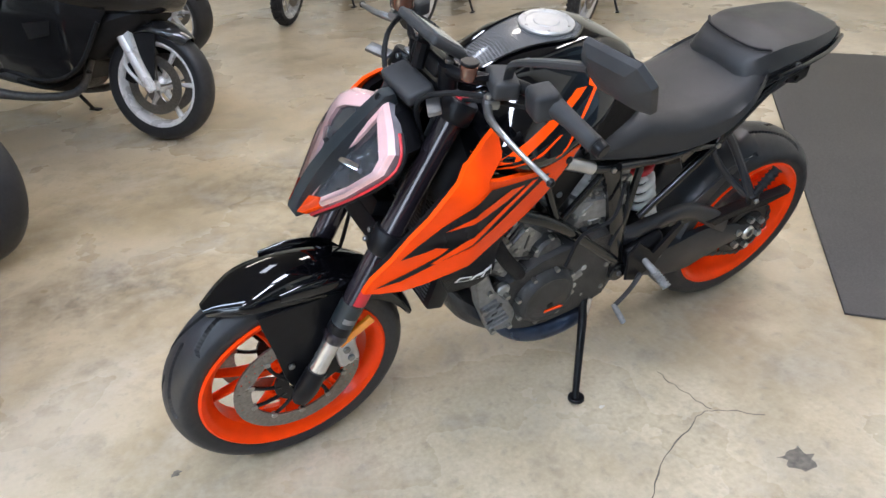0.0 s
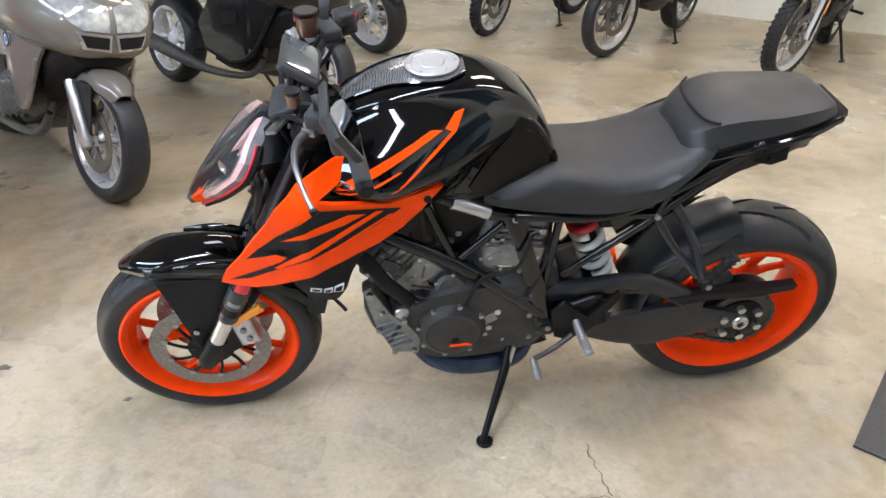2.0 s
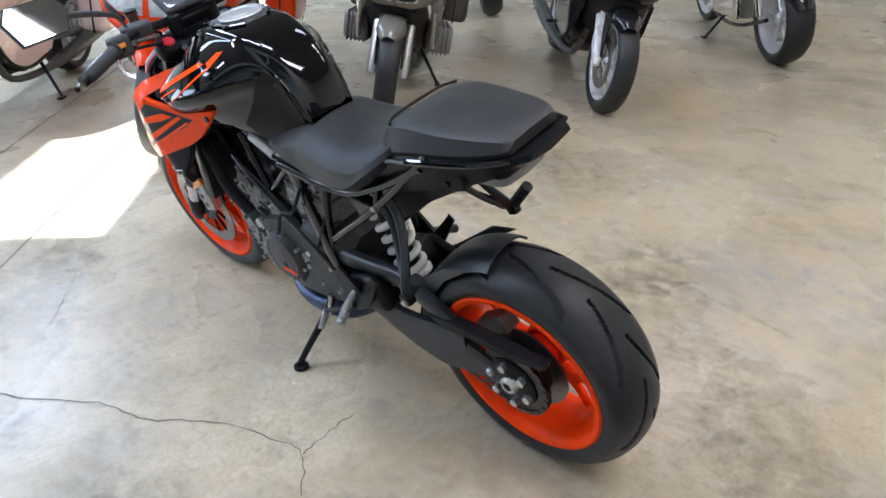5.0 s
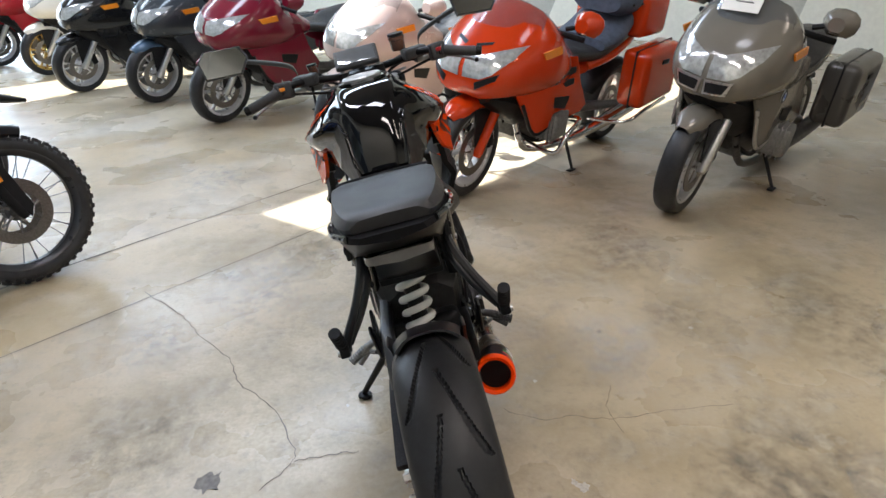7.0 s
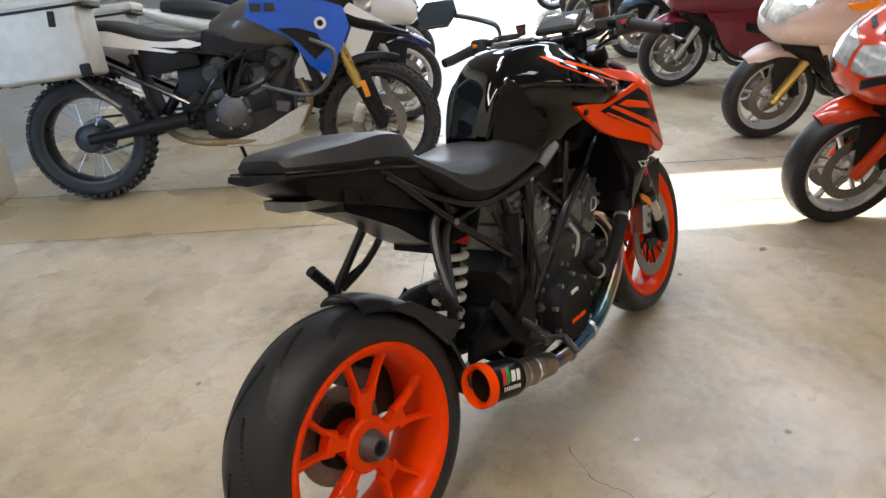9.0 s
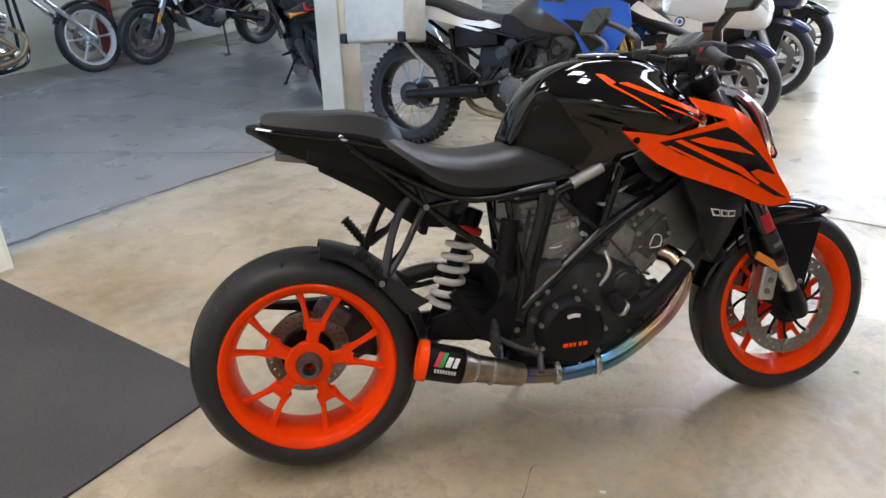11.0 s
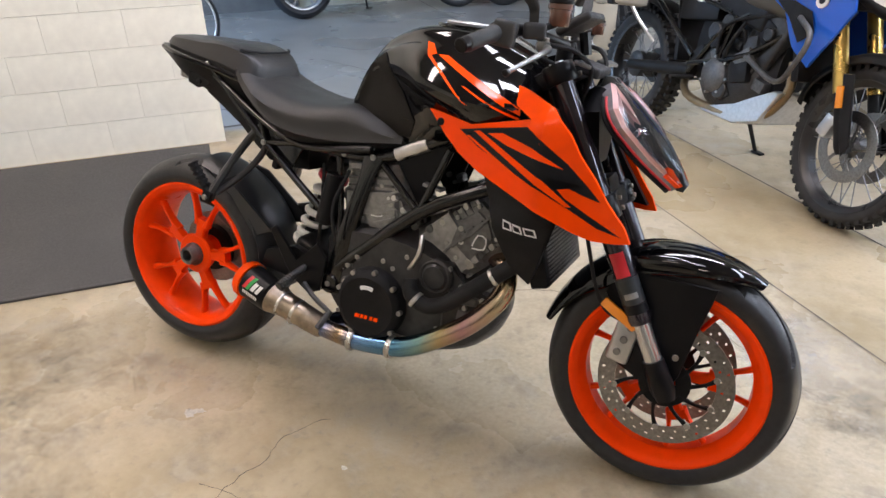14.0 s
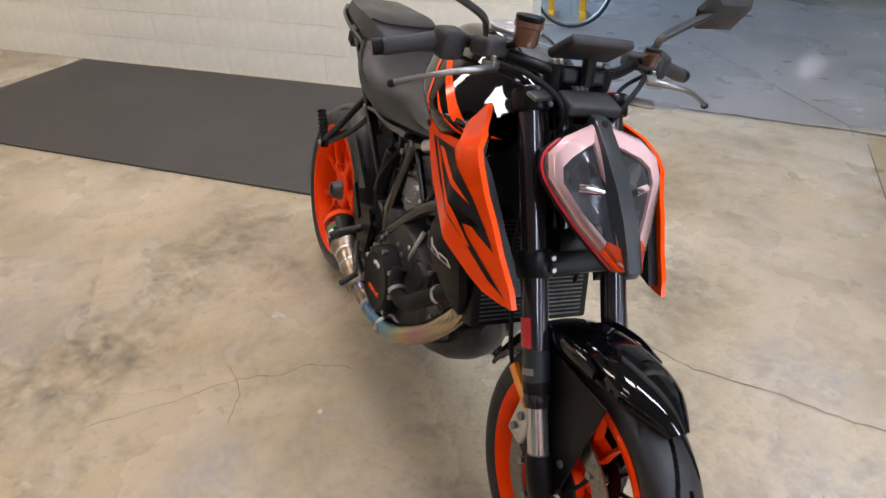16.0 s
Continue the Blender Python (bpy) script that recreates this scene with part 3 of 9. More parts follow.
for s in (1, -1):
    y = 0.102 * s
    leg = part("fork_leg", moved(tube([fork_at(0.170, y), fork_at(0.185, y), fork_at(0.195, y), fork_at(0.50, y), fork_at(0.505, y), fork_at(0.785, y), fork_at(0.79, y)],
                                      [0.026, 0.029, 0.0275, 0.0275, 0.0265, 0.0265, 0.022], 20, 1), FORK), FORK_DARK, bike, "black upside-down fork leg")
    part("fork_tube", moved(tube([fork_at(0.03, y), fork_at(0.26, y)], 0.0215, 20), FORK), SLIDER, leg, "satin silver fork slider tube")
    part("fork_foot", moved(loft([[fork_at(h, y, o) + Vector((0, w * math.cos(a), 0)) + Vector((UP.z, 0, -UP.x)) * (d * math.sin(a)) for a in np.linspace(0, 2 * math.pi, 13)[:-1]]
                                  for h, o, w, d in ((-0.03, 0, 0.016, 0.022), (0.0, 0, 0.022, 0.03), (0.04, 0, 0.026, 0.028), (0.075, 0, 0.026, 0.026))], 3), FORK), BLACK_SATIN, leg)
    for h0, h1, mt in ((0.222, 0.285, GREY_SPINE), (0.198, 0.220, BLACK_SATIN)):
        part("fork_decal", moved(tube([fork_at(h0, y), fork_at(h1, y)], 0.0279, 20, caps=False), FORK), mt, leg)
    side = Vector((-0.2, s, 0)).normalized()
    for h0, h1, mt, q in ((0.290, 0.350, RED, 0.013), (0.236, 0.250, CAST_LIGHT, 0.008)):
        rows = [[fork_at(h, y) + Vector((0, 0.0285 * s * math.cos(a), 0)) + Vector((UP.z, 0, -UP.x)) * (0.0285 * math.sin(a)) for a in np.linspace(-0.2 - q * 30, 0.9 - q * 20, 7)] for h in np.linspace(h0, h1, 5)]
        part("fork_sticker", moved(grid_faces(bmesh.new(), rows, False, False), FORK), mt, leg)
    part("fork_cap", moved(cyl(fork_at(0.788, y), fork_at(0.803, y), 0.018, 12), FORK), RED if s > 0 else SILVER, leg)
    # caliper, radial, behind the leg
    cm = Matrix.Translation(FRONT) @ Matrix.Rotation(radians(20), 4, "Y")
    cal = part("brake_caliper", moved(box((-0.135, 0.075 * s, 0.055), (0.055, 0.06, 0.12), (0, -10, 0), 0.012, seg=3), FORK @ cm), SILVER, bike, "silver radial brake caliper")
    for dz in (-0.03, 0.005, 0.04):
        part("caliper_bolt", moved(cyl((-0.135, 0.1 * s, 0.055 + dz), (-0.135, 0.112 * s, 0.055 + dz), 0.009, 12), FORK @ cm), LEVER, cal)
    part("caliper_bracket", moved(plate([(-0.13, 0.12), (-0.06, 0.06), (0.0, 0.02), (0.01, -0.02), (-0.04, -0.02), (-0.12, -0.01)], 0.086 * s - 0.006, 0.086 * s + 0.006), FORK @ cm), BLACK_SATIN, cal)
    part("side_reflector", moved(box((-0.125, 0.112 * s, 0.165), (0.10, 0.012, 0.024), (0, 32, 0), 0.004), FORK @ Matrix.Translation(FRONT)), AMBER, bike, "amber side reflector")
for h, d, nm in ((0.455, 0.055, "lower_triple_clamp"), (0.775, 0.045, "upper_triple_clamp")):
    bm = bmesh.new()
    for s in (1, -1):
        tube([fork_at(h - d / 2, 0.102 * s), fork_at(h - d / 2 + 0.004, 0.102 * s), fork_at(h + d / 2 - 0.004, 0.102 * s), fork_at(h + d / 2, 0.102 * s)], [0.034, 0.037, 0.037, 0.034], 20, 1, bm)
    c = fork_at(h, 0, -0.02)
    box(c, (0.09, 0.18, d * 0.9), (0, -26, 0), 0.012, bm)
    part(nm, moved(bm, FORK), BLACK_SATIN, bike)
    for s in (1, -1):
        for dz in (-0.012, 0.012):
            p = fork_at(h + dz, 0.085 * s, 0.036)
            part("clamp_bolt", moved(cyl(p, p + Vector((0.008, 0, 0.002)), 0.006, 8), FORK), BOLT, bike)

# front mudguard: an arched shell with side plates down to the fork feet


def mudguard():
    outer, inner = [], []
    for a in np.linspace(57, 163, 26):
        t = radians(a)
        k = (a - 57) / 106
        wide = 0.074 * min(1, 0.30 + 0.70 * math.sin(min(1, k / 0.2) * math.pi / 2)) if k < 0.2 else 0.074 * (1 - 0.18 * max(0, k - 0.7) / 0.3)
        drop = 0.060 * min(1.0, 0.3 + 2.2 * min(k, 1 - k))
        rows = []
        for off in (0.0, -0.004):
            row = []
            for q in np.linspace(-1, 1, 17):
                r = 0.331 + off + 0.010 * (0.5 - abs(k - 0.5)) - drop * abs(q) ** 2.2
                row.append(Vector((r * math.cos(t), (wide + off) * math.sin(q * math.pi / 2) if abs(q) < 1 else (wide + off) * q, r * math.sin(t))))
            rows.append(row)
        outer.append(rows[0] + rows[1][::-1])
    return grid_faces(bmesh.new(), outer, True, True)


fender = part("front_mudguard", moved(mudguard(), FW), BLACK_GLOSS, bike, "gloss black front mudguard")
both("mudguard_side", lambda: moved(plate([(0.085, 0.265), (-0.15, 0.268), (-0.165, 0.20), (-0.10, 0.10), (-0.05, 0.0), (-0.01, -0.022), (0.012, -0.018), (0.034, 0.030), (0.055, 0.140)], 0.068, 0.074, 0.002), FW), BLACK_SATIN, fender)
both("mudguard_cap", lambda: moved(loft([[(x, 0.07 + w * math.cos(a), z + h * math.sin(a)) for a in np.linspace(0, 2 * math.pi, 13)[:-1]]
                                         for x, z, w, h in ((-0.17, 0.25, 0.004, 0.01), (-0.12, 0.285, 0.012, 0.022), (-0.04, 0.30, 0.014, 0.022), (0.03, 0.30, 0.006, 0.012))], 3), FW), BLACK_GLOSS, fender)
both("mudguard_bolt", lambda: moved(cyl((0.03 - 0.01, 0.076, 0.08), (0.02, 0.083, 0.08), 0.008, 10), FW), BOLT, fender)

# tank
def tank_ring(x, zt, wt, wm, zm, wk, zb, wb):
    h = [(0.0, zt), (wt * 0.72, zt - 0.003), (wt, zt - 0.012), (wt + 0.014, zt - 0.030), ((wt + wm) / 2 + 0.010, (zt + zm) / 2 - 0.002), (wm - 0.003, zm + 0.016), (wm, zm), (wm - 0.006, zm - 0.018), (wk, zm - 0.055), (wb, zb)]
    return [(x, y, z) for y, z in h] + [(x, -y, z) for y, z in h[:0:-1]]


TANK = [tank_ring(*row) for row in ((-0.152, 0.885, 0.045, 0.070, 0.865, 0.066, 0.800, 0.060), (-0.128, 0.948, 0.055, 0.079, 0.900, 0.074, 0.795, 0.068), (-0.092, 1.005, 0.062, 0.086, 0.955, 0.080, 0.790, 0.075),
                                    (-0.044, 1.048, 0.070, 0.102, 0.975, 0.092, 0.790, 0.085), (0.030, 1.078, 0.080, 0.152, 0.972, 0.118, 0.790, 0.100), (0.100, 1.084, 0.088, 0.192, 0.952, 0.148, 0.800, 0.115),
                                    (0.170, 1.080, 0.092, 0.216, 0.934, 0.176, 0.820, 0.130), (0.240, 1.066, 0.090, 0.229, 0.918, 0.190, 0.840, 0.140), (0.310, 1.035, 0.080, 0.217, 0.914, 0.180, 0.865, 0.140), (0.365, 0.998, 0.058, 0.182, 0.910, 0.150, 0.875, 0.115))]
tank_bm = loft(TANK, 5, 2)
from mathutils.bvhtree import BVHTree
bmesh.ops.recalc_face_normals(tank_bm, faces=tank_bm.faces)
TANK_TREE = BVHTree.FromBMesh(tank_bm)


def tank_y(x, z):
    hit = TANK_TREE.ray_cast(Vector((x, 0.6, z)), Vector((0, -1, 0)))
    return hit[0].y if hit[0] else 0.12


def tank_z(x, y):
    hit = TANK_TREE.ray_cast(Vector((x, y, 1.6)), Vector((0, 0, -1)))
    return hit[0].z if hit[0] else 0.95


tank = part("fuel_tank", tank_bm, BLACK_GLOSS, bike, "gloss black sculpted fuel tank", 50)


bm = bmesh.new()
rows = []
for x in np.linspace(0.066, 0.345, 14):
    k = (x - 0.066) / 0.279
    hw = (0.034 + 0.038 * math.sin(min(1, k * 5) * math.pi / 2)) * (1 - 0.52 * max(0, k - 0.3) / 0.7)
    top = [Vector((x, hw * q, tank_z(x, hw * q) + 0.006 - 0.003 * abs(q))) for q in np.linspace(-1, 1, 9)]
    low = [p - Vector((0, 0, 0.012)) for p in top]
    rows.append(top + low[::-1])
part("tank_cover", grid_faces(bm, rows, True, True), CARBON, tank, "grey carbon-look tank top cover")
both("cover_rim", lambda: tube([rows[i][8] + Vector((0, 0.001, 0.001)) for i in range(0, 14)], 0.0032, 6, 2), BLACK_GLOSS, tank)
cm = Matrix.Translation((0.135, 0, 1.085)) @ Matrix.Rotation(radians(3), 4, "Y")
cap = part("fuel_cap", moved(revolve([(0, 0.0), (0.0, 0.057), (0.006, 0.060), (0.009, 0.057), (0.009, 0.046), (0.007, 0.044), (0.007, 0.028), (0.009, 0.026), (0.009, 0.0)], n=44, axis="z"), cm), CAP_ALU, tank, "round silver fuel cap")
for i in range(6):
    a = 2 * math.pi * i / 6
    p = cm @ Vector((0.0515 * math.cos(a), 0.0515 * math.sin(a), 0.0075))
    part("cap_screw", cyl(p, p + Vector((0, 0, 0.003)), 0.0032, 8), BOLT, cap)



# shrouds
def shroud_y(x, z):
    """Half-width of the shroud: flares out to the front third, then tapers to the tip; the fin above leans in."""
    base = 0.180 + 0.225 * (x - 0.129) if x < 0.42 else 0.2455 - 0.265 * (x - 0.42)
    return base - 1.15 * max(0.0, z - 0.90)


SHROUD = [(0.125, 0.894), (0.165, 0.889), (0.245, 0.874), (0.393, 0.905), (0.345, 0.927), (0.318, 0.970), (0.367, 0.956), (0.431, 0.932), (0.481, 0.883), (0.507, 0.839), (0.544, 0.791), (0.575, 0.743), (0.616, 0.692),
          (0.632, 0.660), (0.600, 0.656), (0.552, 0.657), (0.509, 0.670), (0.455, 0.694), (0.400, 0.719), (0.330, 0.747), (0.268, 0.772), (0.216, 0.803), (0.172, 0.842)]


def sheet(poly, thick, lift=0.0, yf=shroud_y, bevel=0.0015):
    """A curved sheet over a polygon in (x, z), cut fine enough to follow yf."""
    bm = bmesh.new()
    f = bm.faces.new([bm.verts.new((x, 0, z)) for x, z in poly])
    bmesh.ops.triangulate(bm, faces=[f])
    for axis, lo, hi in ((0, min(p[0] for p in poly), max(p[0] for p in poly)), (2, min(p[1] for p in poly), max(p[1] for p in poly))):
        n = int((hi - lo) / 0.03)
        for i in range(1, n + 1):
            co, no = [0, 0, 0], [0, 0, 0]
            co[axis], no[axis] = lo + (hi - lo) * i / (n + 1), 1
            bmesh.ops.bisect_plane(bm, geom=bm.verts[:] + bm.edges[:] + bm.faces[:], plane_co=co, plane_no=no)
    for v in bm.verts:
        v.co.y = yf(v.co.x, v.co.z) + lift
    if thick:
        g = bmesh.ops.extrude_face_region(bm, geom=bm.faces[:])
        for v in g["geom"]:
            if isinstance(v, bmesh.types.BMVert):
                v.co.y -= thick
    return bm


both("knee_panel", lambda: sheet([(-0.128, 0.900), (-0.085, 0.985), (-0.048, 1.008), (0.000, 0.940), (0.062, 0.850), (0.04, 0.806), (-0.10, 0.806), (-0.135, 0.830)], 0.006, 0.0025, tank_y), KNEE, tank)
BLACKS = [[(0.216, 0.859), (0.388, 0.889), (0.431, 0.859), (0.484, 0.820), (0.532, 0.775), (0.561, 0.744), (0.520, 0.757), (0.443, 0.788), (0.485, 0.746), (0.538, 0.714), (0.612, 0.672), (0.560, 0.687), (0.501, 0.720), (0.429, 0.757), (0.344, 0.793), (0.270, 0.825)]]
FLASHES = [[(0.292, 0.861), (0.330, 0.867), (0.408, 0.845), (0.478, 0.808), (0.404, 0.826), (0.340, 0.842)], [(0.255, 0.861), (0.271, 0.864), (0.434, 0.780), (0.502, 0.728), (0.490, 0.727), (0.417, 0.770)],
           [(0.235, 0.848), (0.243, 0.850), (0.340, 0.798), (0.420, 0.757), (0.412, 0.757), (0.330, 0.796)]]
STRIPES = [[(0.077, 1.044), (0.098, 1.040), (0.120, 1.0185), (0.108, 1.014), (0.150, 0.984), (0.239, 0.916), (0.226, 0.922), (0.140, 0.984), (0.098, 1.013)],
           [(0.125, 1.017), (0.151, 1.017), (0.322, 0.937), (0.352, 0.920), (0.372, 0.903), (0.352, 0.904), (0.303, 0.930)], [(0.213, 0.956), (0.220, 0.956), (0.352, 0.898), (0.348, 0.893)]]
both("tank_stripe", lambda: sheet(STRIPES[0], 0.0, 0.002, tank_y), DECAL_ORANGE, tank, "orange stripe decal")
both("tank_stripe", lambda: sheet(STRIPES[1], 0.0, 0.0022, tank_y), DECAL_ORANGE, tank, "orange stripe decal")
both("tank_stripe", lambda: sheet(STRIPES[2], 0.0, 0.002, tank_y), DECAL_ORANGE, tank, "thin orange line decal")
def panel_y(x, z):
    free = 0.250 - 0.45 * max(0.0, 0.665 - z) - 0.30 * max(0.0, x - 0.39) - 0.35 * max(0.0, 0.34 - x)
    return min(free, shroud_y(x, 0.8) - 0.002 + 0.5 * max(0.0, 0.70 - z))


for s in (1, -1):
    def flip(bm):
        if s < 0:
            bmesh.ops.scale(bm, vec=(1, -1, 1), verts=bm.verts)
        return bm
    shroud = part("tank_shroud", flip(sheet(SHROUD, 0.012)), ORANGE, bike, "orange tank shroud with black graphics")
    for p in BLACKS:
        part("shroud_decal", flip(sheet(p, 0.0, 0.0018)), DECAL_BLACK, shroud)
    for p in FLASHES:
        part("shroud_flash", flip(sheet(p, 0.0, 0.0034)), DECAL_ORANGE, shroud)
    part("shroud_screw", flip(cyl((0.160, 0.170, 0.868), (0.160, 0.191, 0.868), 0.009, 12)), BLACK_SATIN, shroud)
    # inner black duct behind the shroud
    part("shroud_inner", flip(sheet([(0.28, 0.868), (0.385, 0.888), (0.42, 0.92), (0.47, 0.87), (0.54, 0.77), (0.61, 0.675), (0.51, 0.680), (0.37, 0.745), (0.25, 0.795)], 0.025, -0.014)), BLACK_SATIN, shroud)
    # radiator side panel
    rp = part("radiator_panel", flip(sheet([(0.270, 0.795), (0.32, 0.775), (0.475, 0.705), (0.470, 0.675), (0.430, 0.585), (0.369, 0.612), (0.335, 0.690)] if s > 0 else [(0.275, 0.790), (0.32, 0.775), (0.475, 0.705), (0.460, 0.690), (0.436, 0.580), (0.409, 0.508), (0.362, 0.560), (0.330, 0.640)], 0.02, -0.010, panel_y)), BLACK_MATT, bike, "matt black radiator side panel")
    for k, w0 in enumerate((0.022, 0.020, 0.026)):
        x0 = 0.352 + k * 0.025
        part("panel_badge", flip(sheet([(x0, 0.676 - k * 0.005), (x0 + w0, 0.672 - k * 0.005), (x0 + w0 + 0.004, 0.652 - k * 0.005), (x0 + 0.004, 0.656 - k * 0.005)], 0.002, -0.007, panel_y)), WHITE_INK, rp, "pale block of a plain maker's mark")
        part("badge_core", flip(sheet([(x0 + 0.004, 0.672 - k * 0.005), (x0 + w0 - 0.003, 0.669 - k * 0.005), (x0 + w0, 0.657 - k * 0.005), (x0 + 0.007, 0.660 - k * 0.005)], 0.001, -0.0060, panel_y)), DECAL_BLACK, rp)

# seats
def seat_ring(x, ztop, w, zside, zbot, crown=0.012):
    h = [(0, ztop), (w * 0.45, ztop - crown * 0.35), (w * 0.8, ztop - crown), (w, ztop - crown - 0.025), (w * 1.02, zside), (w * 0.9, zbot)]
    return [(x, y, z) for y, z in h] + [(x, -y, z) for y, z in h[:0:-1]]


part("rider_seat", loft([seat_ring(0.02, 0.83, 0.105, 0.80, 0.775), seat_ring(-0.06, 0.85, 0.125, 0.80, 0.765), seat_ring(-0.13, 0.873, 0.13, 0.80, 0.755), seat_ring(-0.20, 0.868, 0.14, 0.80, 0.752),
                         seat_ring(-0.28, 0.866, 0.15, 0.81, 0.755), seat_ring(-0.36, 0.880, 0.155, 0.83, 0.78), seat_ring(-0.43, 0.905, 0.15, 0.875, 0.835), seat_ring(-0.49, 0.945, 0.125, 0.92, 0.885),
                         seat_ring(-0.52, 0.965, 0.10, 0.95, 0.92)], 4, 2), SEAT_VINYL, bike, "grainy black rider seat", 60)


def pillion_ring(x, ztop, wt, zb, wb):
    h = [(0, ztop), (wt * 0.85, ztop - 0.002), (wt, ztop - 0.008), (wb, zb + 0.012), (wb * 0.97, zb)]
    return [(x, y, z) for y, z in h] + [(x, -y, z) for y, z in h[:0:-1]]


pil = part("pillion_seat", loft([pillion_ring(x, zt, wt, zb, wb) for x, zt, wt, zb, wb in ((-0.437, 0.922, 0.060, 0.890, 0.078), (-0.452, 0.945, 0.086, 0.892, 0.104), (-0.495, 0.975, 0.106, 0.905, 0.122), (-0.560, 0.992, 0.114, 0.925, 0.127),
                                                                                            (-0.640, 0.994, 0.111, 0.938, 0.123), (-0.720, 0.998, 0.098, 0.952, 0.110), (-0.770, 0.999, 0.082, 0.960, 0.092), (-0.790, 0.992, 0.068, 0.966, 0.078))], 3),
           SEAT_VINYL, bike, "black wedge-shaped pillion seat", 30)
part("seat_piping", tube([(-0.50, 0.108, 0.976), (-0.475, 0.075, 0.971), (-0.468, 0.0, 0.969), (-0.475, -0.075, 0.971), (-0.50, -0.108, 0.976)], 0.0035, 6, 4), GRIP, pil)
# tail
TAIL_LENS = mat("smoked lamp strip", (0.17, 0.165, 0.16), 0.2, var=0.1, coat=0.5)
tail = part("tail_unit", loft([[(x, y, z) for y, z in ((0, zt), (w, zt), (w + 0.006, zt - 0.012), (w * 0.82, zb), (0, zb - 0.006), (-w * 0.82, zb), (-w - 0.006, zt - 0.012), (-w, zt))]
                              for x, zt, w, zb in ((-0.40, 0.86, 0.115, 0.76), (-0.50, 0.908, 0.120, 0.80), (-0.62, 0.935, 0.121, 0.85), (-0.72, 0.952, 0.110, 0.89), (-0.79, 0.964, 0.088, 0.932), (-0.828, 0.970, 0.060, 0.955))], 3), BLACK_SATIN, bike, "satin black tail unit")
part("tail_lamp", loft([[(x, y, z) for y, z in ((0, zt), (w, zt), (w, zt - 0.018), (0, zt - 0.024), (-w, zt - 0.018), (-w, zt))] for x, zt, w in ((-0.68, 0.885, 0.070), (-0.75, 0.897, 0.072), (-0.765, 0.899, 0.058))], 2), TAIL_LENS, tail, "pale smoked tail lamp strip")
both("grab_edge", lambda: tube([(-0.46, 0.126, 0.890), (-0.60, 0.133, 0.925), (-0.72, 0.120, 0.948), (-0.80, 0.088, 0.963)], 0.007, 8), BLACK_GLOSS, tail)
part("undertail", loft([[(x, y, z) for y, z in ((0, zt), (w, zt), (w, zb), (0, zb - 0.004), (-w, zb), (-w, zt))] for x, zt, w, zb in ((-0.285, 0.76, 0.080, 0.668), (-0.42, 0.79, 0.080, 0.678), (-0.53, 0.86, 0.074, 0.765), (-0.66, 0.90, 0.065, 0.845))], 2), BLACK_SATIN, bike)
both("tail_bracket", lambda: plate([(-0.600, 0.895), (-0.610, 0.868), (-0.655, 0.858), (-0.690, 0.872), (-0.685, 0.905)], 0.100, 0.112, 0.003), BLACK_MATT, bike)
both("bracket_bolt", lambda: cyl((-0.645, 0.110, 0.876), (-0.645, 0.118, 0.876), 0.008, 10), BLACK_SATIN, bike)
part("plate_bracket", plate([(-0.69, 0.90), (-0.72, 0.905), (-0.735, 0.875), (-0.70, 0.868)], -0.025, 0.025, 0.004), BLACK_SATIN, bike)

# ---- engine, frame and running gear of the naked bike ----
engine = part("engine", loft([[(x, y, z) for y, z in ((w * 0.6, z1), (w, z1 - 0.03), (w, z0 + 0.03), (w * 0.7, z0), (-w * 0.7, z0), (-w, z0 + 0.03), (-w, z1 - 0.03), (-w * 0.6, z1))]
                               for x, z0, z1, w in ((-0.20, 0.33, 0.52, 0.10), (-0.14, 0.27, 0.56, 0.13), (0.0, 0.25, 0.57, 0.14), (0.12, 0.25, 0.55, 0.14), (0.20, 0.28, 0.50, 0.13), (0.25, 0.34, 0.46, 0.10))], 2), ENGINE, bike, "dark vee-twin engine castings", 25)


def cylinder_block(base, way, length, w, d):
    """A finned head on a barrel that leans along way."""
    way = Vector(way).normalized()
    side = Vector((way.z, 0, -way.x))
    rings = []
    for q, k in ((0, 1.0), (0.35, 1.0), (0.37, 1.12), (0.62, 1.12), (0.64, 1.02), (0.92, 1.0), (1.0, 0.78)):
        c = Vector(base) + way * (length * q)
        rings.append([c + side * (d * k * a) + Vector((0, w * k * b, 0)) for a, b in ((-0.5, -0.38), (-0.38, -0.5), (0.38, -0.5), (0.5, -0.38), (0.5, 0.38), (0.38, 0.5), (-0.38, 0.5), (-0.5, 0.38))])
    return loft(rings, 1)


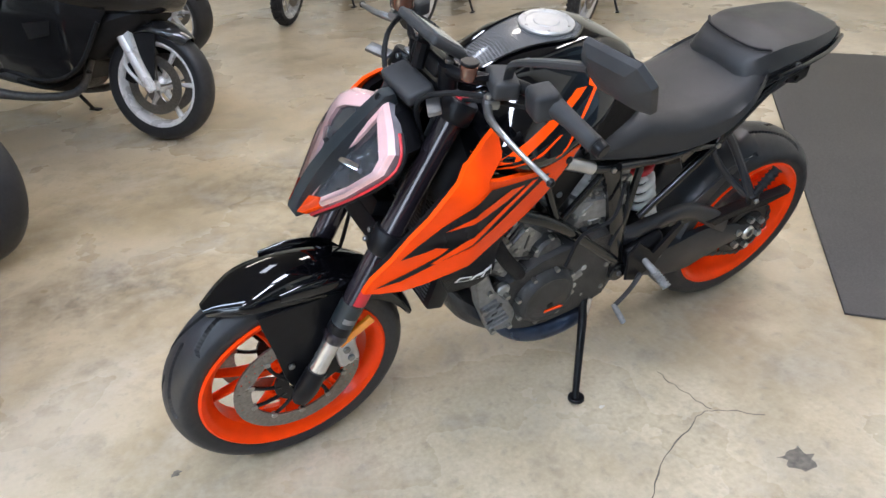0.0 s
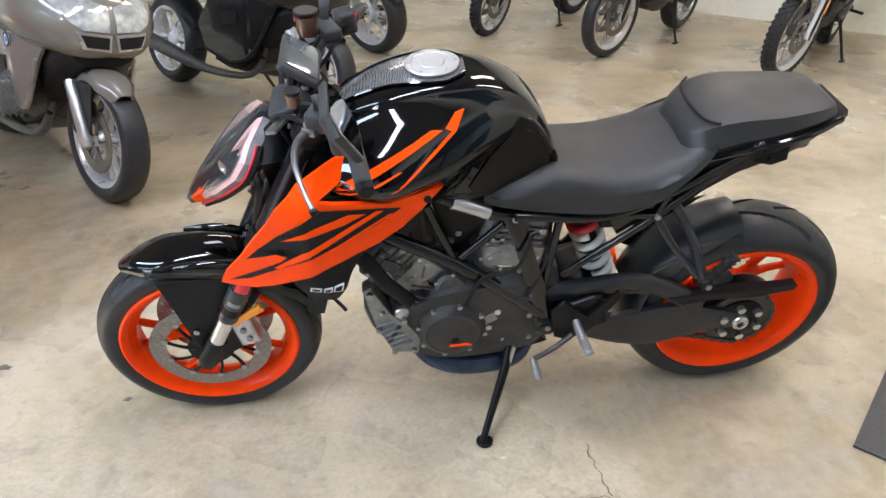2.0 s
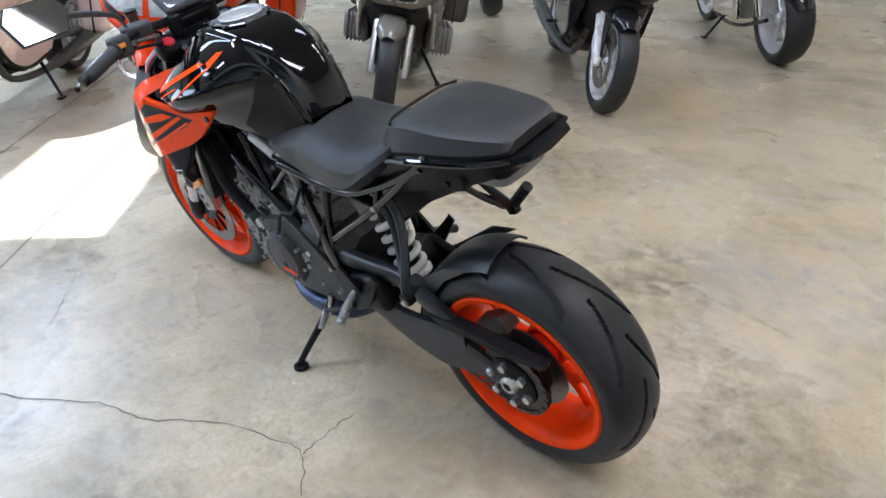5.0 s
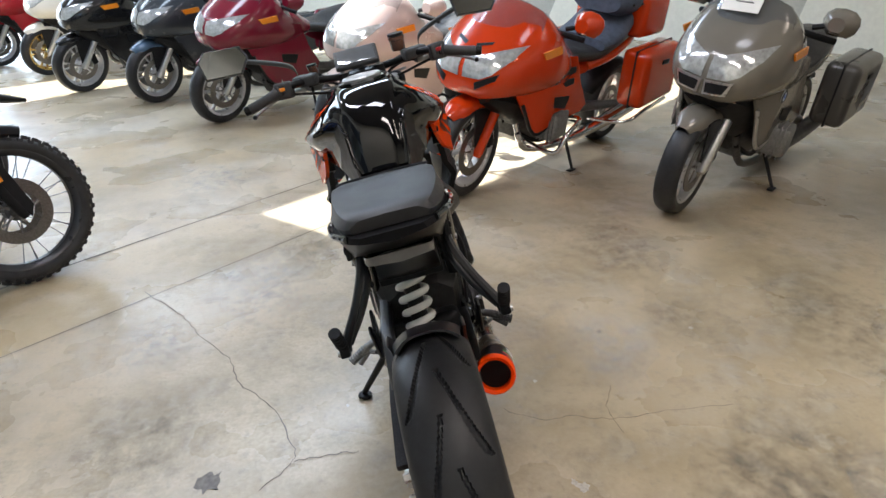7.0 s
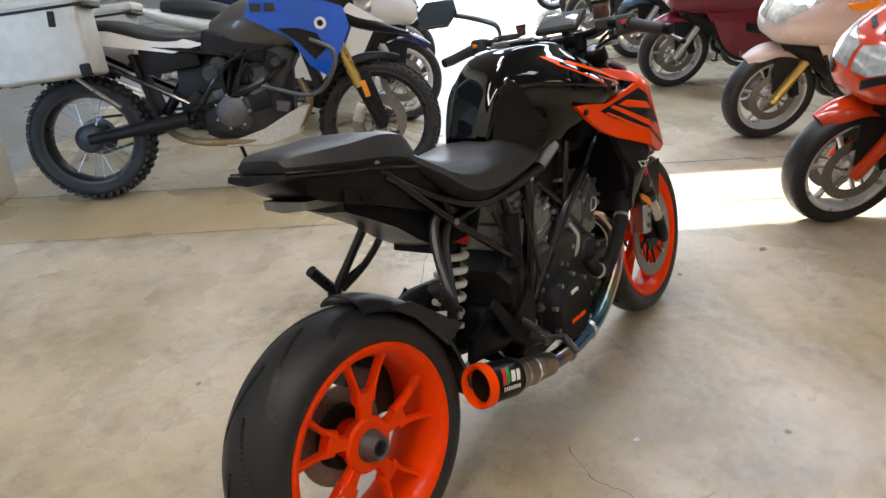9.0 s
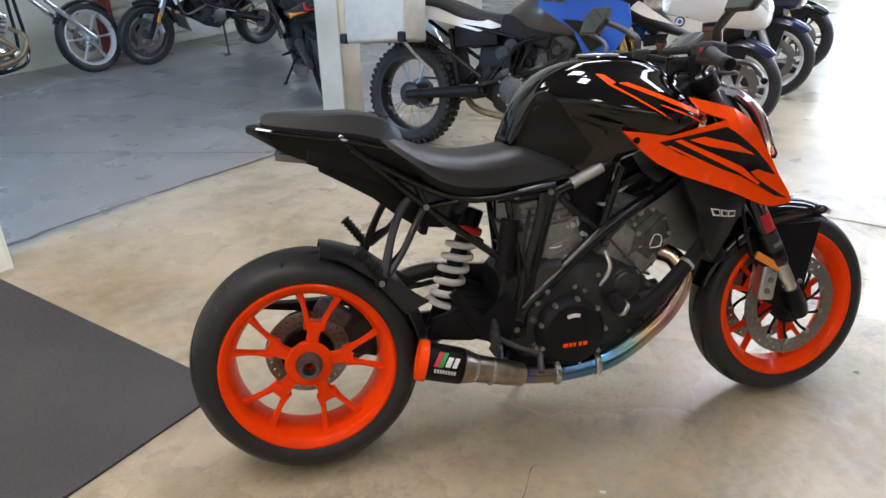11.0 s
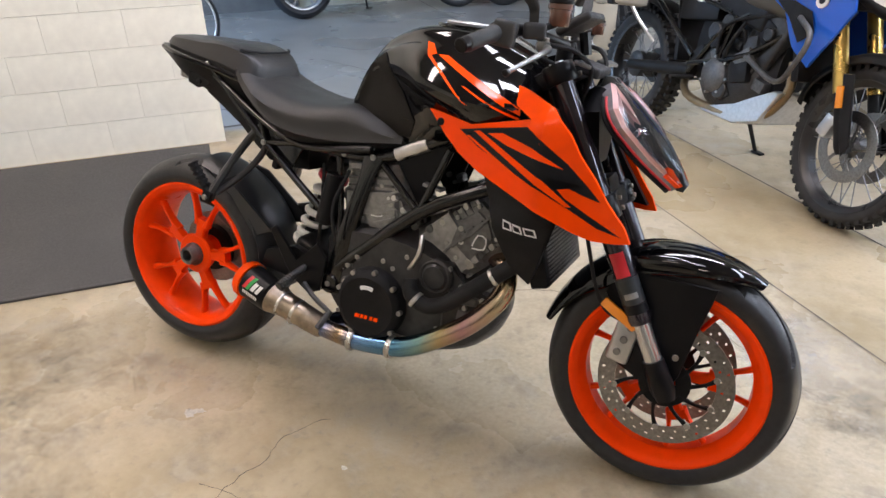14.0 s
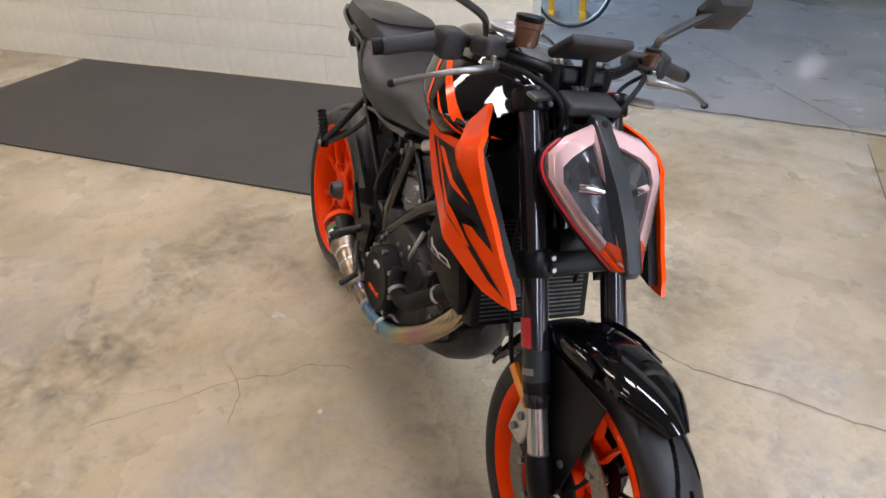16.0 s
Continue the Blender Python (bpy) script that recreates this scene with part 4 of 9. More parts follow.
for base, way, ln in (((0.10, 0.0, 0.48), (0.72, 0, 0.62), 0.24), ((-0.05, 0.0, 0.50), (-0.10, 0, 1.0), 0.24)):
    head = part("cylinder", cylinder_block(base, way, ln, 0.205, 0.17), CAST_LIGHT, engine, "grey cylinder and head", 25)
    wv = Vector(way).normalized()
    sd = Vector((wv.z, 0, -wv.x))
    for s in (1, -1):
        for a, b in ((-0.06, 0.12), (0.06, 0.12), (-0.06, 0.2), (0.06, 0.2), (0.0, 0.16)):
            p = Vector(base) + wv * b + sd * a + Vector((0, 0.102 * s, 0))
            part("head_bolt", cyl(p, p + Vector((0, 0.014 * s, 0)), 0.009, 8), BOLT, head)
        p = Vector((0.256, 0.100 * s, 0.571)) if base[0] > 0 else Vector((-0.042, 0.096 * s, 0.603))
        part("cover_badge", tube([(p.x - 0.018, p.y + s * 0.016, p.z - 0.018), (p.x + 0.014, p.y + s * 0.016, p.z - 0.016), (p.x + 0.018, p.y + s * 0.016, p.z + 0.012), (p.x - 0.004, p.y + s * 0.016, p.z + 0.018), (p.x - 0.018, p.y + s * 0.016, p.z - 0.012)], 0.0022, 6, 2), WHITE_INK, head, "pale outlined badge shape")
        for i in range(5):
            q = Vector(base) + wv * (0.205 - 0.020 * i) + Vector((0, 0.098 * s, 0))
            part("head_fin", box(q, (0.135, 0.026, 0.006), (0, math.degrees(math.atan2(wv.x, wv.z)), 0), 0.002), ENGINE_GREY, head)
# clutch cover and stator cover
CL, ST = (-0.022, -0.135, 0.354), (0.090, 0.116, 0.395)
clutch = part("clutch_cover", moved(revolve([(0.0, 0.100), (-0.03, 0.098), (-0.044, 0.091), (-0.050, 0.080), (-0.048, 0.075), (-0.048, 0.0)], n=48), Matrix.Translation(CL)), BLACK_MATT, engine, "round matt black clutch cover")
for i in range(9):
    a = 2 * math.pi * i / 9
    p = Vector(CL) + Vector((0.096 * math.cos(a), -0.03, 0.096 * math.sin(a)))
    part("cover_bolt", cyl(p, p - Vector((0, 0.016, 0)), 0.007, 8), BOLT, clutch)
bm = bmesh.new()
arc = [(CL[0] + r * math.cos(a) + 0.002, CL[2] + r * math.sin(a)) for r, w in ((0.048, 1), (0.058, -1)) for a in (np.linspace(radians(72), radians(112), 6) if w > 0 else np.linspace(radians(112), radians(72), 6))]
part("cover_mark", plate(arc, -0.1865, -0.1825, 0), WHITE_INK, clutch, "white printed bar")
for x, w in ((-0.055, 0.013), (-0.038, 0.008), (-0.026, 0.008), (-0.010, 0.009), (0.003, 0.012)):
    part("cover_mark", plate([(x, 0.318), (x + w, 0.318), (x + w + 0.002, 0.328), (x + 0.002, 0.328)], -0.1865, -0.1825, 0), DECAL_ORANGE, clutch, "orange printed mark")
stator = part("stator_cover", moved(revolve([(0.0, 0.094), (0.025, 0.092), (0.042, 0.082), (0.048, 0.072), (0.046, 0.066), (0.048, 0.058), (0.048, 0.0)], n=44), Matrix.Translation(ST)), ENGINE, engine, "round dark stator cover")
part("cover_mark", plate([(0.035, 0.352), (0.098, 0.350), (0.096, 0.359), (0.050, 0.361)], 0.163, 0.166, 0), DECAL_ORANGE, stator, "orange printed mark")
part("cover_plug", cyl((0.082, 0.160, 0.372), (0.082, 0.166, 0.372), 0.010, 12), BLACK_SATIN, stator)
for i in range(8):
    a = 2 * math.pi * i / 8 + 0.2
    p = Vector(ST) + Vector((0.090 * math.cos(a), 0.022, 0.090 * math.sin(a)))
    part("cover_bolt", cyl(p, p + Vector((0, 0.016, 0)), 0.007, 8), BOLT, stator)


def shrunk(poly, k):
    cx, cz = sum(p[0] for p in poly) / len(poly), sum(p[1] for p in poly) / len(poly)
    return [(cx + (x - cx) * k, cz + (z - cz) * k) for x, z in poly]


def cover_plate(name, poly, y0, y1, material, label, rise=0.008, k=0.72, screws=0.006):
    """A cast cover: stepped plate with a raised field and a screw at each corner."""
    d = 1 if y1 > 0 else -1
    c = part(name, plate(poly, min(y0, y1), max(y0, y1), 0.006, seg=2), material, engine, label)
    a, b = y1 - 0.002 * d, y1 + rise * d
    part("raised_field", plate(shrunk(poly, k), min(a, b), max(a, b), 0.004, seg=2), material, c)
    for x, z in shrunk(poly, 0.88):
        part("cover_bolt", cyl((x, y1 - 0.004 * d, z), (x, y1 + 0.009 * d, z), screws, 8), BOLT, c)
    return c


# left flank: front head cover, ribbed front casting, pulse cover, rear head cover, sprocket cover
cover_plate("head_cover", [(0.311, 0.582), (0.266, 0.650), (0.222, 0.629), (0.176, 0.571), (0.195, 0.505), (0.261, 0.548)], 0.080, 0.106, ENGINE_GREY, "grey cast front head cover")
front_case = part("front_casting", plate([(0.318, 0.545), (0.291, 0.565), (0.26, 0.462), (0.212, 0.428), (0.172, 0.363), (0.176, 0.302), (0.246, 0.312), (0.290, 0.416)], 0.095, 0.138, 0.008, seg=2), CAST_LIGHT, engine, "light grey ribbed front casting")
for i in range(6):
    q = i / 5
    part("casting_rib", plate([(0.283 - 0.040 * q, 0.425 - 0.085 * q), (0.290 - 0.040 * q, 0.420 - 0.085 * q), (0.252 - 0.050 * q, 0.435 - 0.085 * q), (0.246 - 0.050 * q, 0.441 - 0.085 * q)], 0.136, 0.146, 0.002), CAST_LIGHT, front_case)
part("casting_slot", plate([(0.262, 0.352), (0.250, 0.350), (0.222, 0.414), (0.232, 0.420)], 0.137, 0.1405, 0.001), ENGINE, front_case)
for x, z in ((0.300, 0.540), (0.270, 0.470), (0.215, 0.440), (0.190, 0.320), (0.243, 0.322), (0.282, 0.41)):
    part("casting_screw", cyl((x, 0.134, z), (x, 0.150, z), 0.0075, 10), BOLT, front_case)
part("side_plug", moved(revolve([(0.0, 0.020), (0.012, 0.020), (0.016, 0.016), (0.014, 0.010), (0.014, 0.0)], n=20), Matrix.Translation((0.221, 0.118, 0.452))), ALU, engine, "bright threaded plug")
part("pulse_cover", moved(revolve([(0.0, 0.044), (0.022, 0.042), (0.030, 0.034), (0.030, 0.0)], n=28), Matrix.Translation((0.092, 0.096, 0.530))), ENGINE_GREY, engine, "small round grey cover")
for i in range(5):
    a = 2 * math.pi * i / 5 + 0.4
    part("cover_bolt", cyl((0.092 + 0.043 * math.cos(a), 0.108, 0.530 + 0.043 * math.sin(a)), (0.092 + 0.043 * math.cos(a), 0.124, 0.530 + 0.043 * math.sin(a)), 0.0055, 8), BOLT, engine)
cover_plate("head_cover", [(0.026, 0.612), (0.010, 0.664), (-0.032, 0.680), (-0.079, 0.617), (-0.090, 0.552), (-0.030, 0.540)], 0.080, 0.102, ENGINE_GREY, "grey cast rear head cover")
spk = part("sprocket_cover", plate([(-0.025, 0.410), (-0.045, 0.440), (-0.090, 0.445), (-0.128, 0.415), (-0.140, 0.365), (-0.118, 0.325), (-0.070, 0.318), (-0.035, 0.350)], 0.095, 0.128, 0.012, seg=3), ENGINE, engine, "dark rounded sprocket cover")
for x, z in ((-0.036, 0.425), (-0.118, 0.42), (-0.124, 0.335), (-0.05, 0.335)):
    part("cover_bolt", cyl((x, 0.122, z), (x, 0.138, z), 0.007, 8), BOLT, spk)
# clutch slave cylinder, gear shaft and the knuckle by the stator
part("slave_cylinder", box((-0.012, 0.128, 0.425), (0.034, 0.03, 0.030), (0, 30, 0), 0.006, seg=2), CAST_LIGHT, engine)
for x, z in ((0.005, 0.405), (-0.010, 0.388), (0.018, 0.43), (-0.03, 0.445)):
    part("fastener", cyl((x, 0.11, z), (x, 0.142, z), 0.009, 10), ALU, engine)
for z in (0.485, 0.505, 0.525):
    part("case_rib", box((0.165, 0.118, z - 0.02), (0.075, 0.025, 0.007), (0, -28, 0), 0.003), ENGINE_GREY, engine)
# right flank: both heads with their bolted covers, side case and oil lines
cover_plate("head_cover", [(-0.033, 0.681), (-0.095, 0.570), (-0.060, 0.500), (0.000, 0.480), (0.040, 0.600), (0.010, 0.671)], -0.080, -0.104, CAST_LIGHT, "pale cast rear head")
for k in range(6):
    part("head_rib", box((-0.030 + 0.006 * k, -0.110, 0.525 + 0.026 * k), (0.085 - 0.006 * k, 0.016, 0.006), (0, -22, 0), 0.002), CAST_LIGHT, engine)
cover_plate("head_cover", [(0.186, 0.629), (0.250, 0.672), (0.290, 0.640), (0.310, 0.587), (0.234, 0.487), (0.158, 0.548)], -0.080, -0.108, ENGINE_GREY, "grey cast front head")
for k in range(4):
    part("head_rib", box((0.190 + 0.022 * k, -0.114, 0.560 + 0.018 * k), (0.006, 0.018, 0.085), (0, 40, 0), 0.002), ENGINE_GREY, engine)
side_case = part("side_case", plate([(0.060, 0.440), (0.120, 0.510), (0.200, 0.500), (0.235, 0.440), (0.300, 0.440), (0.285, 0.350), (0.200, 0.320), (0.100, 0.285), (0.075, 0.330)], -0.128, -0.095, 0.010, seg=2), ENGINE, engine, "dark side case with screws")
for x, z in ((0.085, 0.305), (0.125, 0.300), (0.165, 0.320), (0.20, 0.335), (0.265, 0.360), (0.285, 0.425), (0.225, 0.45), (0.115, 0.49), (0.19, 0.49), (0.085, 0.435), (0.24, 0.395)):
    part("cover_bolt", cyl((x, -0.122, z), (x, -0.138, z), 0.007, 8), BOLT, side_case)
for k in range(7):
    part("case_rib", plate([(0.105 + 0.012 * k, 0.300 + 0.005 * k), (0.109 + 0.012 * k, 0.300 + 0.005 * k), (0.109 + 0.012 * k, 0.345 + 0.005 * k), (0.105 + 0.012 * k, 0.345 + 0.005 * k)], -0.136, -0.126, 0.001), ENGINE_GREY, side_case)
for poly in ([(0.190, 0.430), (0.215, 0.400), (0.270, 0.405), (0.275, 0.428), (0.230, 0.432)], [(0.110, 0.365), (0.160, 0.352), (0.190, 0.372), (0.150, 0.388)], [(0.215, 0.345), (0.262, 0.352), (0.272, 0.388), (0.222, 0.386)]):
    part("case_pad", plate(poly, -0.137, -0.124, 0.004), ENGINE_GREY, side_case)
part("oil_line", tube([(0.060, -0.125, 0.455), (0.085, -0.140, 0.480), (0.105, -0.140, 0.520), (0.100, -0.120, 0.560)], 0.007, 8, 4), STEEL, engine, "steel oil line")
for x, z in ((0.03, 0.46), (-0.08, 0.47), (-0.11, 0.44), (0.07, 0.50), (-0.12, 0.39), (-0.115, 0.31), (0.00, 0.475)):
    part("case_boss", cyl((x, -0.10, z), (x, -0.138, z), 0.013, 12), ENGINE_GREY, engine)
    part("cover_bolt", cyl((x, -0.136, z), (x, -0.144, z), 0.007, 8), BOLT, engine)
rng = random.Random(4)
# bosses, ribs, plugs and fasteners cast into the cases and heads
for s in (1, -1):
    for _ in range(20):
        x, z = rng.uniform(-0.14, 0.25), rng.uniform(0.44, 0.68)
        part("fastener", cyl((x, 0.085 * s, z), (x, 0.118 * s, z), rng.choice((0.005, 0.006, 0.008)), 8), BOLT if rng.random() < 0.5 else ALU, engine)
    for _ in range(40):
        x, z = rng.uniform(-0.15, 0.25), rng.uniform(0.44, 0.69)
        y, mt = 0.108 + rng.uniform(-0.02, 0.008), rng.choice((CAST_LIGHT, ENGINE_GREY, ENGINE, ENGINE_GREY))
        if rng.random() < 0.5:
            part("casting_boss", cyl((x, (y - 0.03) * s, z), (x, y * s, z), rng.uniform(0.007, 0.014), 12), mt, engine)
        else:
            part("casting_rib", box((x, (y - 0.012) * s, z), (rng.uniform(0.03, 0.06), 0.03, rng.uniform(0.005, 0.010)), (0, rng.choice((-35, -20, 10, 40, 80)), 0), 0.002), mt, engine)
part("water_pump", moved(revolve([(0, 0.050), (-0.012, 0.048), (-0.016, 0.042), (-0.014, 0.036), (-0.020, 0.030), (-0.020, 0.0)], n=28), Matrix.Translation((0.152, -0.126, 0.462))), ENGINE, engine, "round water pump cover")
part("coolant_hose", tube([(0.098, -0.170, 0.455), (0.108, -0.180, 0.420), (0.150, -0.182, 0.398), (0.200, -0.182, 0.412), (0.258, -0.180, 0.457), (0.328, -0.170, 0.515), (0.385, -0.150, 0.56)], 0.021, 14), GRIP, bike, "black rubber coolant hose")
for a, b in (((0.118, -0.182, 0.411), (0.128, -0.182, 0.404)), ((0.318, -0.172, 0.507), (0.326, -0.170, 0.513))):
    part("hose_clip", cyl(a, b, 0.0235, 16), STEEL, bike)
part("coolant_hose", tube([(0.20, 0.15, 0.52), (0.26, 0.16, 0.60), (0.30, 0.15, 0.66), (0.37, 0.13, 0.70)], 0.018, 12), GRIP, bike)
for pts in ([(0.40, 0.05, 0.93), (0.45, 0.09, 0.75), (0.44, 0.11, 0.60), (0.36, 0.15, 0.50)], [(0.44, -0.06, 0.95), (0.50, -0.125, 0.75), (0.53, -0.12, 0.62), (0.58, -0.11, 0.48), (0.66, -0.1, 0.44)],
            [(-0.10, 0.13, 0.70), (-0.06, 0.16, 0.62), (0.02, 0.15, 0.58), (0.06, 0.16, 0.50)], [(-0.12, -0.13, 0.70), (-0.15, -0.16, 0.60), (-0.14, -0.16, 0.50)], [(-0.22, -0.1, 0.70), (-0.20, -0.14, 0.56), (-0.22, -0.13, 0.44)],
            [(-0.16, 0.06, 0.72), (-0.15, 0.11, 0.62), (-0.13, 0.13, 0.56), (-0.10, 0.14, 0.50)]):
    part("cable", tube(pts, 0.005, 8, 6), GRIP, bike)
# exhaust
SLEEVE = mat("heat browned steel", (0.34, 0.28, 0.22), 0.34, 1.0, var=0.3, scale=30)
pipe = part("exhaust_header", tube([(0.27, -0.05, 0.53), (0.325, -0.09, 0.51), (0.335, -0.13, 0.45), (0.27, -0.155, 0.37), (0.174, -0.165, 0.302), (0.10, -0.165, 0.262), (0.033, -0.165, 0.246), (-0.077, -0.165, 0.238),
                                    (-0.20, -0.165, 0.256), (-0.34, -0.166, 0.300)], [0.026, 0.027, 0.027, 0.027, 0.027, 0.027, 0.027, 0.026, 0.026, 0.028], 18, 6), TITANIUM, bike, "heat-blued titanium exhaust pipe")
for x, z in ((-0.205, 0.257), (-0.07, 0.238), (0.05, 0.247)):
    d = Vector((1, 0, -0.08 if x > -0.15 else -0.3)).normalized()
    part("pipe_clamp", cyl(Vector((x, -0.165, z)) - d * 0.008, Vector((x, -0.165, z)) + d * 0.008, 0.032, 18), STEEL, pipe)
part("rear_header", tube([(-0.13, 0.0, 0.36), (-0.15, 0.0, 0.29), (-0.16, -0.02, 0.25), (-0.18, -0.08, 0.235), (-0.20, -0.16, 0.256)], 0.026, 14), TITANIUM, pipe)
part("collector", tube([(0.20, 0.03, 0.30), (0.155, 0.09, 0.25), (0.08, 0.118, 0.226), (-0.02, 0.12, 0.222), (-0.10, 0.10, 0.225), (-0.15, 0.04, 0.23)], [0.024, 0.029, 0.031, 0.031, 0.029, 0.026], 16, 4), BLUED, pipe, "dark blued collector pipe")
can = part("silencer", tube([(-0.325, -0.166, 0.295), (-0.335, -0.166, 0.298), (-0.338, -0.163, 0.299), (-0.34, -0.163, 0.2995), (-0.344, -0.162, 0.300), (-0.433, -0.148, 0.323)], [0.030, 0.036, 0.046, 0.048, 0.050, 0.052], 24, 1), BLACK_SATIN, bike, "short black and steel silencer")
part("silencer_sleeve", tube([(-0.165, -0.165, 0.247), (-0.172, -0.165, 0.249), (-0.215, -0.1655, 0.262), (-0.300, -0.165, 0.287), (-0.325, -0.164, 0.295), (-0.338, -0.163, 0.299)], [0.028, 0.033, 0.035, 0.038, 0.045, 0.0490], 24, 1), SLEEVE, can, "heat-browned steel sleeve")
for x, z in ((-0.252, 0.271), (-0.30, 0.287)):
    part("sleeve_band", cyl((x, -0.1655, z), (x - 0.010, -0.1655, z + 0.0033), 0.0395, 20), STEEL, can)
sm = Matrix.Translation((-0.388, -0.1555, 0.3115)) @ Matrix.Rotation(radians(-8.5), 4, "Z") @ Matrix.Rotation(radians(14.5), 4, "Y")
GREEN_MARK = mat("green mark", (0.02, 0.3, 0.06), 0.4)


def can_patch(x0, x1, a0, a1, slant=0.0):
    """A printed patch wrapped on the silencer body, a in degrees round its axis from the outer side."""
    rows = [[sm @ Vector((x + slant * q, -0.0524 * math.cos(a), 0.0524 * math.sin(a))) for x in np.linspace(x0, x1, 4)] for q, a in ((q, radians(a0 + (a1 - a0) * q)) for q in np.linspace(0, 1, 6))]
    return grid_faces(bmesh.new(), rows, False, False)


part("silencer_badge", can_patch(-0.030, -0.018, 8, 55, 0.012), RED, can)
part("silencer_badge", can_patch(-0.017, -0.005, 8, 55, 0.012), GREEN_MARK, can)
for x0, w in ((0.000, 0.014), (0.019, 0.012)):
    part("silencer_badge", can_patch(x0, x0 + w, 12, 42, 0.008), WHITE_INK, can, "pale block of a plain maker's mark")
for i in range(8):
    part("silencer_badge", can_patch(-0.026 + 0.0075 * i, -0.021 + 0.0075 * i, -10, 2), WHITE_INK, can, "white printed bar")
tip_m = Matrix.Translation((-0.433, -0.148, 0.323)) @ Matrix.Rotation(radians(-8.5), 4, "Z") @ Matrix.Rotation(radians(14.5), 4, "Y")
part("silencer_tip", moved(revolve([(0.004, 0.050), (0.002, 0.0565), (-0.018, 0.0565), (-0.024, 0.053), (-0.02, 0.044), (0.0, 0.043)], n=32, axis="x", closed=True), tip_m), ORANGE, can, "orange silencer end ring")
part("silencer_bore", moved(revolve([(-0.012, 0.044), (0.002, 0.043), (0.004, 0.0)], n=32, axis="x"), tip_m), BLACK_MATT, can)
# radiator
rad = part("radiator", box((0.405, 0, 0.62), (0.045, 0.31, 0.25), (0, -14, 0), 0.008), BLACK_SATIN, bike, "black finned radiator")
rm = Matrix.Translation((0.405, 0, 0.62)) @ Matrix.Rotation(radians(-14), 4, "Y")
for i in range(24):
    part("radiator_fin", moved(box((0.0235, 0, -0.11 + i * 0.0096), (0.003, 0.27, 0.0035), bevel=0), rm), ENGINE_GREY, rad)
part("steering_head", tube([(0.33, 0, 1.02), (0.455, 0, 0.74)], 0.04, 16), FRAME_TUBE, bike)



def hull_rows(rows):
    """A rounded lump from rows x, half-width, top and bottom."""
    return loft([[(x, w * math.cos(a), (zt + zb) / 2 + (zt - zb) / 2 * math.sin(a)) for a in np.linspace(0, 2 * math.pi, 13)[:-1]] for x, w, zt, zb in rows], 3)


# black filler added so the gap between fork and shroud stays dark
part("air_box_fill", hull_rows([(0.285, 0.10, 0.88, 0.76), (0.32, 0.125, 0.93, 0.72), (0.40, 0.12, 0.92, 0.72), (0.435, 0.09, 0.88, 0.76)]), BLACK_MATT, bike, "matt black filler that darkens the gap behind the steering head")
